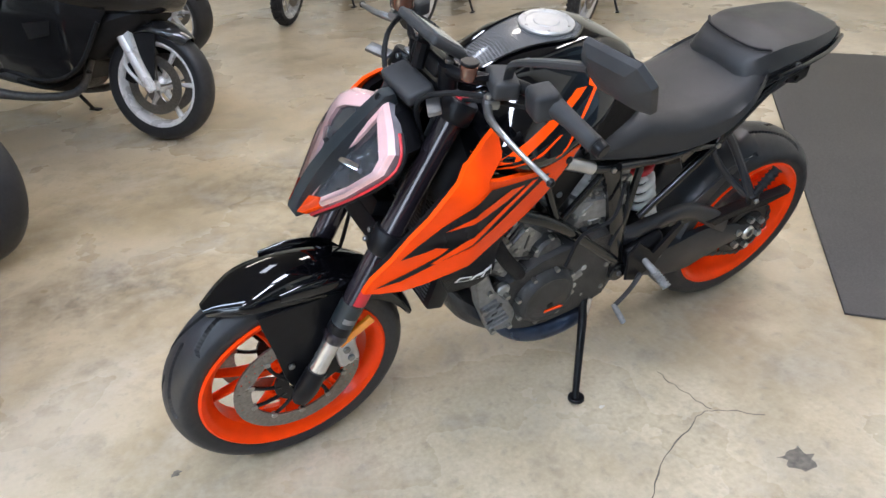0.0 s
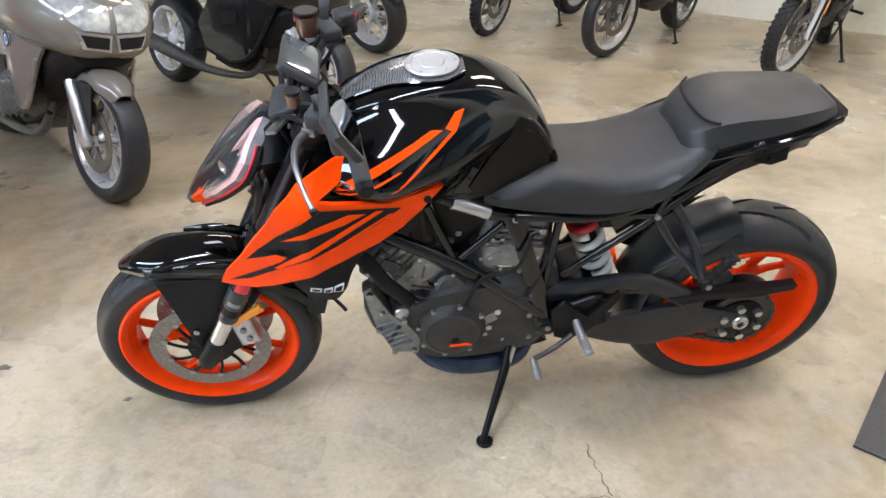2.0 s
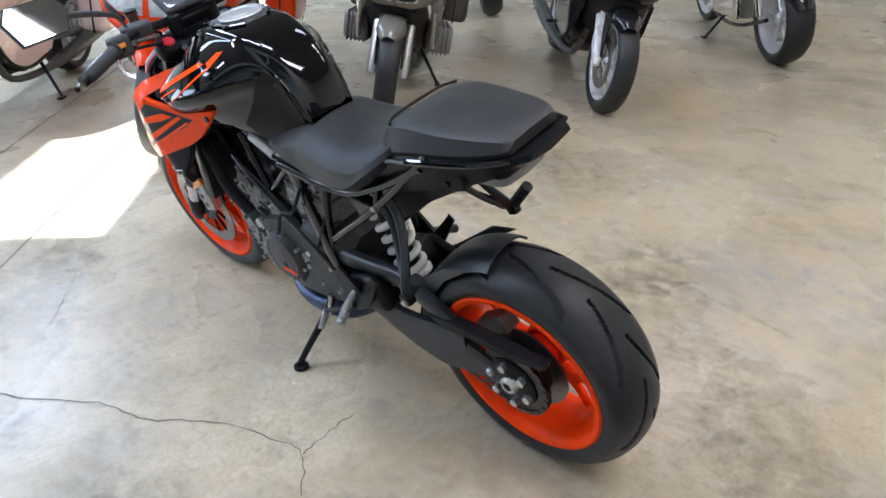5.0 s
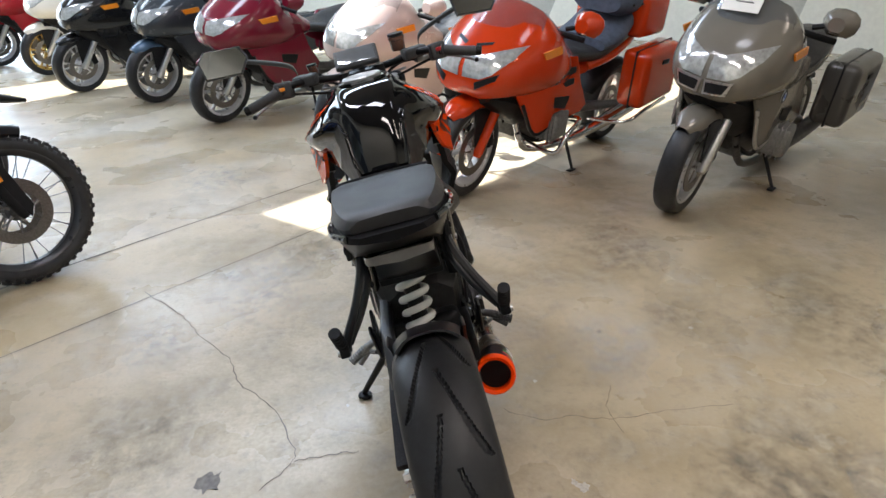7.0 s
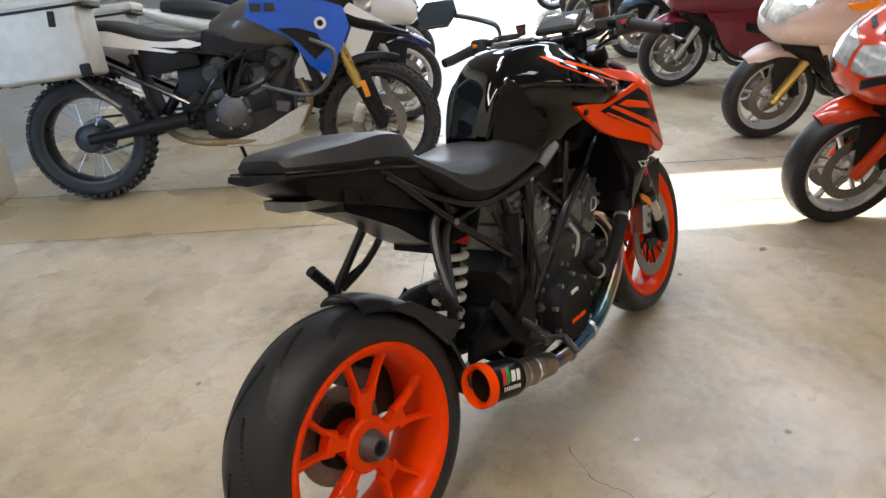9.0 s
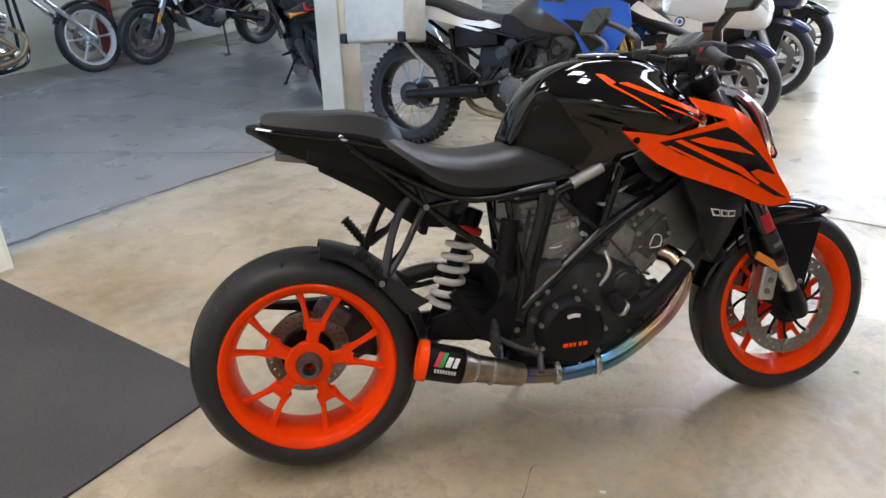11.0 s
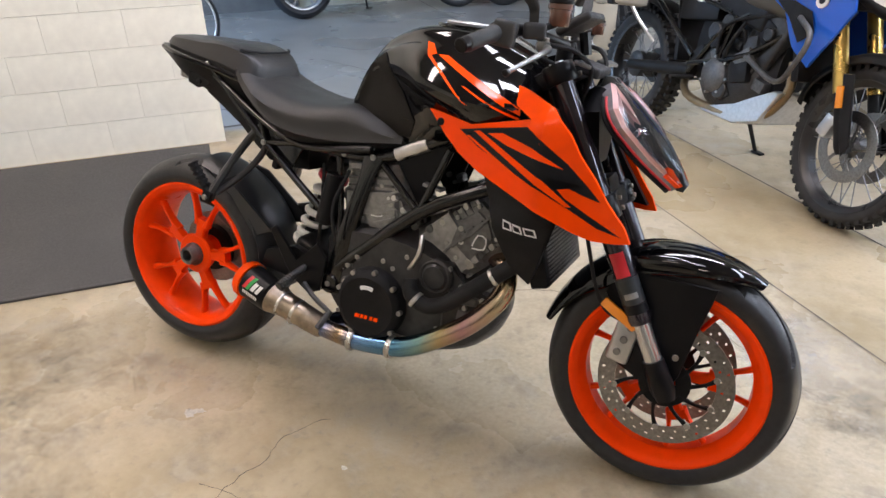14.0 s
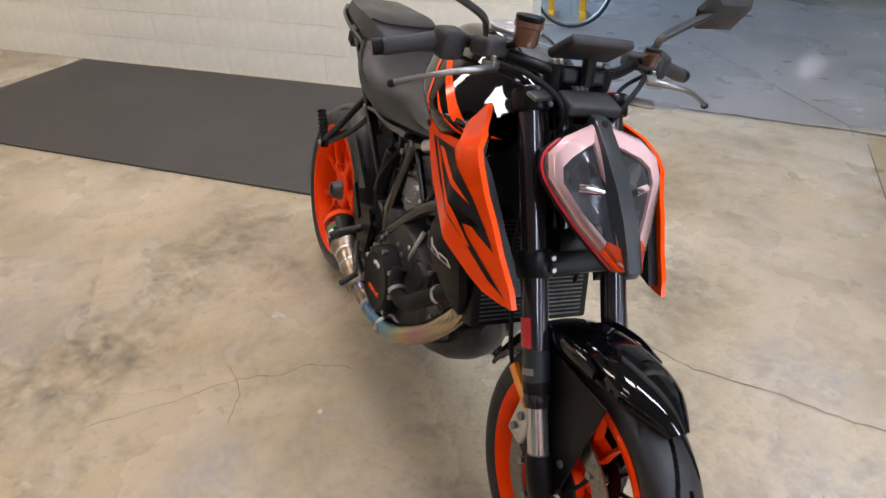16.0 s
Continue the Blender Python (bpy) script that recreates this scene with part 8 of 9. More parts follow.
def cruiser(label, F, R, main, lean=8, rake=0.50, fR=0.31, rR=0.33, rw=0.20, front_spokes=6, wheel=WHEEL_GREY, pipe=CHROME, tall=0.0, fork_mat=CHROME):
    m, wb = place(F, R, lean)
    root = thing("motorcycle", label, "motorcycle", m, "parked motorcycles")
    fx, rx = wb / 2, -wb / 2
    fc, rc = (fx, 0, fR), (rx, 0, rR)
    bg_wheel(root, "front_wheel", fc, fR, 0.09, fR - 0.07, front_spokes, wheel, 0.13, "", False, (1,))
    bg_wheel(root, "rear_wheel", rc, rR, rw, rR - 0.085, front_spokes, wheel, 0.13, "polished rear wheel", False, (-1,))
    fork_pair(root, fc, (fx - rake, 0, 0.98), 0.026, 0.020, fork_mat, fork_mat, 0.10, 0.5)
    fender(root, fc, fR + 0.03, 0.065, 40, 150, main, 0.04)
    fender(root, rc, rR + 0.035, rw * 0.56, 10, 160, main, 0.07, "rear_mudguard")
    part("fuel_tank", hull([(fx - rake - 0.02, 0.05, 0.96, 0.86, 0.5), (fx - rake - 0.15, 0.11, 0.98, 0.80, 0.5), (fx - rake - 0.33, 0.13, 0.93, 0.76, 0.5), (fx - rake - 0.52, 0.08, 0.80, 0.70, 0.5)]), main, root, "teardrop fuel tank")
    part("seat", hull([(rx + 0.66, 0.09, 0.74, 0.68, 0.5), (rx + 0.50, 0.13, 0.68, 0.60, 0.5), (rx + 0.30, 0.15, 0.70, 0.62, 0.5), (rx + 0.08, 0.12, 0.77, 0.70, 0.5)]), SEAT_VINYL, root)
    ex = (fx - rake - 0.32)
    e = part("engine", hull([(ex - 0.30, 0.10, 0.45, 0.22, 0.5), (ex - 0.12, 0.13, 0.46, 0.20, 0.5), (ex + 0.12, 0.12, 0.42, 0.20, 0.5), (ex + 0.22, 0.08, 0.36, 0.24, 0.5)], 2, 1), ALU, root, "chromed vee-twin engine")
    for s in (1, -1):
        bw = Vector((0.42 * s, 0, 0.9)).normalized()
        for i in range(8):
            c = Vector((ex + 0.03 * s, 0, 0.42)) + bw * (0.03 + 0.024 * i)
            part("fin", box(c, (0.15, 0.17, 0.010), (0, math.degrees(math.atan2(bw.x, bw.z)), 0), 0.004), ENGINE_GREY if i % 2 else ALU, e)
        part("rocker_cover", box(Vector((ex + 0.03 * s, 0, 0.42)) + bw * 0.25, (0.15, 0.16, 0.06), (0, math.degrees(math.atan2(bw.x, bw.z)), 0), 0.02, seg=3), CHROME, e)
        part("pushrod_tube", tube([Vector((ex + 0.02 * s, -0.10, 0.34)), Vector((ex + 0.02 * s, -0.10, 0.42)) + bw * 0.2], 0.010, 8), CHROME, e)
        part("frame_tube", tube([(fx - rake, 0.05 * s, 0.90), (ex + 0.28, 0.09 * s, 0.30), (ex + 0.1, 0.11 * s, 0.17), (ex - 0.3, 0.11 * s, 0.18), (rx, 0.12 * s, rR)], 0.016, 8, 3), main, root)
        part("turn_signal", cyl((fx - rake + 0.02, 0.15 * s, 0.90), (fx - rake + 0.07, 0.15 * s, 0.90), 0.03, 14), AMBER, root)
        part("rear_shock", tube([(rx + 0.10, 0.13 * s, 0.34), (rx + 0.20, 0.13 * s, 0.62)], 0.026, 10), CHROME, root)
        part("handlebar", tube([(fx - rake - 0.02, 0.06 * s, 1.0), (fx - rake + 0.02, 0.18 * s, 1.16), (fx - rake - 0.16, 0.36 * s, 1.15)], 0.013, 8, 3), CHROME, root)
        part("handgrip", tube([(fx - rake - 0.14, 0.34 * s, 1.15), (fx - rake - 0.22, 0.44 * s, 1.14)], 0.018, 8), GRIP, root)
    part("air_cleaner", revolve([(0, 0.085), (-0.04, 0.085), (-0.055, 0.07), (-0.055, 0.0)], (ex + 0.02, -0.13, 0.62), 28), CHROME, e, "round chrome air cleaner")
    part("primary_cover", box((ex - 0.12, 0.15, 0.32), (0.50, 0.06, 0.18), (0, 3, 0), 0.05, seg=4), CHROME, e)
    part("timing_cover", revolve([(0, 0.07), (-0.03, 0.066), (-0.04, 0.0)], (ex + 0.05, -0.13, 0.30), 24), CHROME, e)
    for dz in (0.0, 0.075):
        part("exhaust_pipe", tube([(ex + 0.18 - 0.2 * (dz > 0), -0.08, 0.52), (ex + 0.26 - 0.2 * (dz > 0), -0.17, 0.42), (ex + 0.08, -0.19, 0.24 + dz), (rx + 0.30, -0.19, 0.22 + dz), (rx - 0.02, -0.20, 0.23 + dz)], [0.020, 0.021, 0.022, 0.027, 0.029], 12, 4), pipe, root)
    part("headlamp", hull([(fx - rake + 0.20, 0.06, 0.93, 0.81, 0.5), (fx - rake + 0.17, 0.085, 0.955, 0.785, 0.5), (fx - rake + 0.05, 0.06, 0.92, 0.82, 0.5)], 2, 1), CHROME, root)
    part("tail_lamp", box((rx - 0.33, 0, 0.58), (0.04, 0.09, 0.05), bevel=0.012), RED, root)
    stand_leg(root, lean, ex - 0.1, 0.13, 0.25)
    return root

# ---- the parked row ----
OUT_V = Vector((0.69, -0.72))


def row_bike(F, wb):
    return F, (F[0] + OUT_V.x * wb, F[1] + OUT_V.y * wb)


COPPER = paint("copper orange pearl", (0.52, 0.036, 0.002), 0.2, 0.0)
GREIGE = paint("grey beige metallic", (0.185, 0.170, 0.145), 0.22, 0.15)
SILVER_DARK = paint("dark silver", (0.075, 0.070, 0.062), 0.3, 0.2)
BLACK_P = paint("black fairing paint", (0.010, 0.010, 0.011), 0.18)
ROSE = paint("rose silver metallic", (0.55, 0.44, 0.41), 0.25, 0.08)
MAROON = paint("maroon paint", (0.16, 0.008, 0.022), 0.2)
SLATE = paint("slate blue metallic", (0.07, 0.12, 0.19), 0.25, 0.1)
CHARCOAL = paint("charcoal paint", (0.03, 0.035, 0.042), 0.25)
CREAM = paint("cream white paint", (0.72, 0.70, 0.64), 0.25)
NAVY = paint("navy paint", (0.012, 0.018, 0.06), 0.2)
BLUE = paint("bright blue paint", (0.013, 0.10, 0.53), 0.20)
WHITE_P = paint("white paint", (0.75, 0.75, 0.73), 0.28)
RED_P = paint("deep red paint", (0.35, 0.012, 0.02), 0.22)
DENIM = mat("blue grey luggage cloth", (0.06, 0.075, 0.11), 0.7, var=0.3, scale=25, bump=0.5, bscale=90)

gw = faired("copper orange touring motorcycle with chrome engine guards, parked", *((2.06, -0.29), (3.24, -1.50)), COPPER, cases=COPPER, wide=0.34, fork_mat=COPPER, heads=0.15, nose_z=0.82, low_panel=False, lean=8, spokes=6, slots=True, mouth=True, pipe=CHROME)
for s in (1, -1):
    part("engine_guard", tube([(0.42, 0.14 * s, 0.30), (0.42, 0.36 * s, 0.28), (0.36, 0.40 * s, 0.40), (0.20, 0.38 * s, 0.46), (0.05, 0.20 * s, 0.40)], 0.015, 10, 4), CHROME, gw, "chrome engine guard bar")
    part("side_guard", tube([(-0.35, 0.16 * s, 0.30), (-0.38, 0.42 * s, 0.34), (-0.60, 0.46 * s, 0.40), (-0.95, 0.44 * s, 0.42)], 0.013, 10, 4), CHROME, gw)
part("travel_trunk", box((-0.88, 0, 0.98), (0.40, 0.56, 0.30), (0, 0, 0), 0.07, seg=4), COPPER, gw, "copper orange top trunk")
part("seat_cover", hull([(-0.30, 0.21, 0.86, 0.76, 0.5), (-0.50, 0.23, 0.92, 0.78, 0.5), (-0.66, 0.21, 1.05, 0.82, 0.5)]), DENIM, gw)
tagged(thing("luggage_roll", "blue grey cloth luggage roll on the seat of a touring bike", "luggage", gw.matrix_basis @ pose(-0.62, 0, 1.06)))
roll = [o for o in scene.objects if o.name == "luggage_roll"][0]
part("bag_body", hull([(-0.14, 0.18, 0.09, -0.06, 0.5), (-0.05, 0.24, 0.13, -0.08, 0.5), (0.07, 0.24, 0.12, -0.08, 0.5), (0.15, 0.18, 0.07, -0.06, 0.5)]), DENIM, roll)
for x in (-0.06, 0.07):
    part("strap", tube([(x, -0.24, 0.0), (x, -0.12, 0.125), (x, 0.12, 0.125), (x, 0.24, 0.0)], 0.010, 6, 4), PLASTIC_DARK, roll)

faired("grey beige touring motorcycle with a price sheet on its screen", (1.60, -1.46), (2.58, -2.56), GREIGE, cases=SILVER_DARK, wide=0.30, grille=SILVER, heads=0.17, paper=True, nose_z=0.86, fork_mat=ALU, lean=10, low_panel=False, accents=SILVER, spokes=5, roundel=True)
faired("black sport touring motorcycle with pale cast wheels", (0.70, -2.47), (1.80, -3.56), BLACK_P, wheel=WHEEL_WHITE, wide=0.29, cases=None, lean=9, fork_mat=WHEEL_WHITE, nose_z=0.84, fend=BLACK_P, spokes=6, long_fork=True)
faired("rose silver touring motorcycle in bright daylight", *row_bike((3.25, 0.45), 1.5), ROSE, wide=0.29, cases=ROSE, nose_z=0.84, fork_mat=GOLD, spokes=5)
faired("maroon touring motorcycle with chrome trim", *row_bike((4.30, 1.56), 1.68), MAROON, wide=0.34, cases=MAROON, nose_z=0.84, spokes=6, heads=0.10)
faired("slate blue and charcoal touring motorcycle", *row_bike((5.30, 2.38), 1.5), CHARCOAL, fend=SLATE, wide=0.29, cases=CHARCOAL, nose_z=0.84)
faired("black sport motorcycle with cast wheels", *row_bike((6.02, 3.34), 1.45), BLACK_P, wide=0.26, nose_z=0.84, spokes=5)
faired("cream motorcycle with gold cast wheels", *row_bike((7.25, 4.18), 1.6), CREAM, wheel=GOLD, wide=0.28, nose_z=0.88, fork_mat=ALU, low_panel=False)
faired("red touring motorcycle with black luggage", *row_bike((8.1, 5.15), 1.6), RED_P, wide=0.33, cases=RED_P, nose_z=0.86)
cruiser("black cruiser motorcycle with chrome engine, seen from behind", (1.40, -5.40), (0.31, -4.31), BLACK_P, rake=0.38)

cruiser("black cruiser motorcycle with a red tail lamp behind the touring bikes", (4.30, -5.42), (3.13, -4.285), BLACK_P, rake=0.40)

# along the block wall
adventure("blue adventure motorcycle with gold fork and aluminium panniers", (1.12, 1.84), (-0.02, 2.92), BLUE, WHITE_P, cases=PANNIER, lean=10, turn=-6, dark_beak=True, tank_grey=SILVER_DARK)
rt = faired("white and navy sport touring motorcycle with square patterned flank", (2.14, 2.65), (1.10, 3.72), WHITE_P, lower=CREAM, fend=NAVY, wheel=WHEEL_WHITE, wide=0.29, cases=None, nose_z=0.86, fork_mat=ALU, spokes=5, lean=9, roundel=True)
for s in (1, -1):
    part("flank_band", sheet([(0.62, 0.86), (0.42, 0.90), (0.12, 0.93), (0.10, 0.87), (0.36, 0.83), (0.54, 0.80)], 0.003 * s, 0.020 * s, lambda a, b, s=s: s * 0.2494 * (0.62 + 0.38 * min(1, (0.745 - a) / 0.35))), BLACK_P, rt, "black band along the flank")
    for i, (x, z) in enumerate(((0.30, 0.66), (0.18, 0.58), (0.06, 0.50))):
        part("flank_square", sheet([(x, z), (x - 0.085, z + 0.035), (x - 0.16, z - 0.025), (x - 0.075, z - 0.065)], 0.003 * s, 0.022 * s, lambda a, b, s=s: s * (0.2494 * (0.62 + 0.38 * min(1, (0.745 - a) / 0.35)) - 0.10 * max(0, 0.62 - b))), BLACK_P, rt)
faired("dark blue sport touring motorcycle with white wheels", (2.97, 3.44), (1.97, 4.54), NAVY, wheel=WHEEL_WHITE, wide=0.28, fork_mat=ALU)
faired("black touring motorcycle with dark wheels", (3.72, 4.20), (2.70, 5.28), BLACK_P, wheel=WHEEL_BLACK, wide=0.28, fork_mat=GOLD)

# the back room
cruiser("black custom chopper with polished wheels and raked fork", (-2.70, 6.0), (-3.90, 4.76), BLACK_P, rake=0.62, fR=0.33, rR=0.325, rw=0.22, pipe=BROWN_PIPE, front_spokes=6, lean=9, fork_mat=CHROME)
adventure("white and black adventure motorcycle with scuffed panniers", (-2.27, 6.27), (-1.20, 7.25), WHITE_P, WHITE_P, cases=mat("cream pannier", (0.62, 0.58, 0.46), 0.45, 0.4, var=0.12, scale=12), rim=WHEEL_BLACK, knob=False, fork=ALU, lean=10, fR=0.31, rR=0.315)

tw = faired("dark grey motorcycle with a red tail lamp beside the cream pillar", (-0.66, 5.70), (-0.47, 4.27), CHARCOAL, wheel=WHEEL_BLACK, wide=0.26, nose_z=0.86, low_panel=False, lean=9)
part("tail_lamp", box((-0.98, 0, 0.80), (0.05, 0.17, 0.065), (0, 0, 0), 0.018, seg=3), RED, tw, "red tail lamp")
for s in (1, -1):
    part("turn_signal", tube([(-0.93, 0.06 * s, 0.76), (-0.945, 0.155 * s, 0.76), (-0.95, 0.20 * s, 0.76)], [0.008, 0.010, 0.024], 12, 2), AMBER, tw, "amber turn signal")

# bicycle and a yellow steel frame behind the end of the block wall
YELLOW = mat("yellow enamel", (0.80, 0.42, 0.02), 0.35, var=0.08, stain=(0.45, 0.22, 0.02), stain_amount=0.3)
cyc = thing("bicycle", "black bicycle with thin tyres parked behind the wall", "bicycle", pose(-3.62, 2.79, 0, 0, 0, 57.8) @ pose(0, 0, 0, -4))
for x, nm in ((0.0, "front_wheel"), (-1.0, "rear_wheel")):
    wm = Matrix.Translation((x, 0, 0.325))
    wh = part(nm, moved(revolve([(-0.012, 0.288), (-0.009, 0.300), (0.009, 0.300), (0.012, 0.288), (0.006, 0.284), (-0.006, 0.284)], n=48, closed=True), wm), ALU, cyc)
    part("tyre", moved(revolve([(-0.015, 0.300), (-0.019, 0.310), (-0.012, 0.322), (0, 0.325), (0.012, 0.322), (0.019, 0.310), (0.015, 0.300)], n=48, closed=True), wm), RUBBER, wh)
    part("hub", moved(cyl((0, -0.05, 0), (0, 0.05, 0), 0.022, 14), wm), ALU, wh)
    bm = bmesh.new()
    for i in range(28):
        t = 2 * math.pi * i / 28
        tube([(x + 0.02 * math.cos(t + 0.9 * (-1) ** i), 0.025 * (-1) ** i, 0.325 + 0.02 * math.sin(t + 0.9 * (-1) ** i)), (x + 0.287 * math.cos(t), 0, 0.325 + 0.287 * math.sin(t))], 0.0013, 4, 1, bm)
    part("wire_spokes", bm, SPOKE_STEEL, wh)["kind"] = "stuff"
for nm, pts, r in (("fork_blade", [(0.0, 0.055, 0.325), (-0.03, 0.05, 0.55), (-0.07, 0.03, 0.70)], 0.012), ("fork_blade", [(0.0, -0.055, 0.325), (-0.03, -0.05, 0.55), (-0.07, -0.03, 0.70)], 0.012), ("head_tube", [(-0.07, 0, 0.69), (-0.12, 0, 0.86)], 0.020),
                   ("top_tube", [(-0.115, 0, 0.83), (-0.66, 0, 0.80)], 0.016), ("down_tube", [(-0.09, 0, 0.74), (-0.56, 0, 0.30)], 0.019), ("seat_tube", [(-0.56, 0, 0.30), (-0.69, 0, 0.90)], 0.016), ("chain_stay", [(-0.56, 0.03, 0.30), (-1.0, 0.06, 0.325)], 0.010),
                   ("seat_stay", [(-0.66, 0.02, 0.79), (-1.0, 0.06, 0.325)], 0.009), ("stem", [(-0.12, 0, 0.86), (-0.10, 0, 0.96)], 0.014), ("handlebar", [(-0.22, 0.30, 0.98), (-0.12, 0.18, 0.98), (-0.10, 0, 0.965), (-0.12, -0.18, 0.98), (-0.22, -0.30, 0.98)], 0.012)):
    part(nm, tube(pts, r, 10, 3), BLACK_GLOSS, cyc)
part("saddle", hull([(-0.56, 0.02, 0.935, 0.915, 0.5), (-0.68, 0.045, 0.945, 0.905, 0.5), (-0.80, 0.085, 0.95, 0.90, 0.5), (-0.83, 0.07, 0.945, 0.91, 0.5)]), GRIP, cyc)
rack = thing("steel_frame", "yellow enamelled steel frame standing behind the bicycle", "frame", pose(-4.02, 2.99, 0, 0, 0, 57.8))
for x in (-0.14, 0.14):
    part("upright", box((x, 0, 0.45), (0.055, 0.055, 0.90), bevel=0.006), YELLOW, rack)
    part("foot_bar", box((x, 0, 0.025), (0.06, 0.42, 0.05), bevel=0.006), YELLOW, rack)
part("cross_bar", box((0, 0, 0.86), (0.225, 0.045, 0.05), bevel=0.006), YELLOW, rack)

# small bikes along the far wall
adventure("dark trail motorcycle with wire wheels", (-0.68, -4.84), (-1.68, -5.82), CHARCOAL, CHARCOAL, knob=True, fork=ALU, rim=WHEEL_GREY, beak=False, skid=None, lean=10, fR=0.32, rR=0.31, seat_z=0.82, turn=8)
adventure("black trail motorcycle with silver fork and wire wheels", (-1.54, -3.98), (-2.52, -5.00), BLACK_P, CHARCOAL, knob=False, fork=ALU, rim=WHEEL_GREY, beak=False, skid=None, lean=6, fR=0.33, rR=0.31, seat_z=0.80, turn=-8)
adventure("white and black off-road motorcycle with wire wheels", (-2.65, -3.24), (-3.60, -4.30), WHITE_P, WHITE_P, knob=True, fork=WHITE_INK, rim=WHEEL_GREY, beak=False, skid=None, lean=9, fR=0.345, rR=0.33, turn=-12)

# ---- floor details, mat, blocks ----
def floor_strip(pts, w, z=0.0022, jag=0.0, seed=1):
    """A thin dirt-filled line on the floor."""
    r = random.Random(seed)
    P = spline([(*p, 0) for p in pts], 6)
    rows = []
    for i, p in enumerate(P):
        d = Vector(P[min(i + 1, len(P) - 1)]) - Vector(P[max(i - 1, 0)])
        n = Vector((-d.y, d.x, 0)).normalized()
        c = Vector((p[0], p[1], z)) + n * r.uniform(-jag, jag)
        k = w * r.uniform(0.5, 1.2) if jag else w
        rows.append([c - n * k / 2, c + n * k / 2])
    return grid_faces(bmesh.new(), rows, False, False)


def uv(u, v):
    p = room(u, v)
    return (p.x, p.y)


struct("floor_joint", floor_strip([uv(1.51, 2.50), uv(1.51, -1.0), uv(1.51, -8.9)], 0.006), JOINT_DIRT, "saw-cut joint line in the concrete")
struct("floor_joint", floor_strip([uv(2.148, 6.7), uv(2.148, -1.0), uv(2.148, -8.9)], 0.010), JOINT_DIRT, "dirt-filled slab joint in the concrete")
struct("floor_joint", floor_strip([uv(-0.33, 2.80), uv(0.10, 2.80), uv(0.55, 2.77), uv(1.2, 2.70), uv(2.05, 2.61)], 0.030, jag=0.008, seed=5), JOINT_DIRT, "rough concrete seam in the doorway")
struct("floor_joint", floor_strip([uv(0.55, 4.3), uv(1.0, 3.5), uv(1.45, 2.75)], 0.008), JOINT_DIRT, "saw-cut joint in the back room")
for i, pts in enumerate(([(0.92, 1.30), (0.699, 1.095), (0.517, 0.976), (0.306, 0.817), (0.129, 0.746), (-0.02, 0.623), (-0.194, 0.542), (-0.309, 0.517), (-0.426, 0.603)],
                         [(-0.309, 0.517), (-0.297, 0.424), (-0.289, 0.321)], [(-0.134, -0.157), (-0.209, -0.275), (-0.2, -0.371), (-0.227, -0.496), (-0.21, -0.694), (-0.2, -0.926)],
                         [(-0.30, -0.52), (-0.18, -0.50), (-0.05, -0.56)], [(0.82, 0.79), (0.95, 0.68), (1.13, 0.56)])):
    struct("floor_crack", floor_strip(pts, 0.0040 if i < 2 else 0.0024, jag=0.006, seed=i + 20), CRACK, "hairline crack in the concrete floor")


def blot(c, r, seed, z=0.0016):
    rr = random.Random(seed)
    bm = bmesh.new()
    n = 26
    ph = [rr.uniform(0, 6.28) for _ in range(4)]
    vs = [bm.verts.new((c[0] + r * (1 + 0.25 * math.sin(2 * a + ph[0]) + 0.2 * math.sin(5 * a + ph[1]) + 0.12 * math.sin(9 * a + ph[2])) * math.cos(a),
                        c[1] + 0.7 * r * (1 + 0.25 * math.sin(3 * a + ph[3]) + 0.15 * math.sin(7 * a + ph[1])) * math.sin(a), z)) for a in (2 * math.pi * j / n for j in range(n))]
    bm.faces.new(vs)
    return bm


STAIN = mat("oil stain", (0.13, 0.115, 0.095), 0.5, var=0.35, scale=60)
CHIP = mat("pale chip", (0.52, 0.50, 0.45), 0.8, var=0.2, scale=90)
for c, r, mt, lb in (((-0.37, 0.755), 0.050, STAIN, "dark scuff on the concrete floor"), ((1.064, 0.03), 0.014, STAIN, "small dark spot on the concrete floor"), ((1.518, -0.16), 0.022, STAIN, "small dark spot on the concrete floor"),
                     ((-0.522, -0.319), 0.024, CHIP, "pale chip in the concrete floor"), ((-0.50, -0.300), 0.014, CHIP, "pale chip in the concrete floor"), ((0.012, -0.299), 0.010, CHIP, "pale chip in the concrete floor"),
                     ((-0.648, 0.953), 0.013, STAIN, "small dark spot on the concrete floor"), ((0.319, -0.629), 0.012, STAIN, "small dark spot on the concrete floor"), ((-0.05, 0.36), 0.008, CHIP, "pale chip in the concrete floor"), ((0.3, -1.0), 0.012, CHIP, "pale chip in the concrete floor")):
    struct("floor_mark", blot(c, r, int(r * 1e4) + int(abs(c[0]) * 100)), mt, lb)



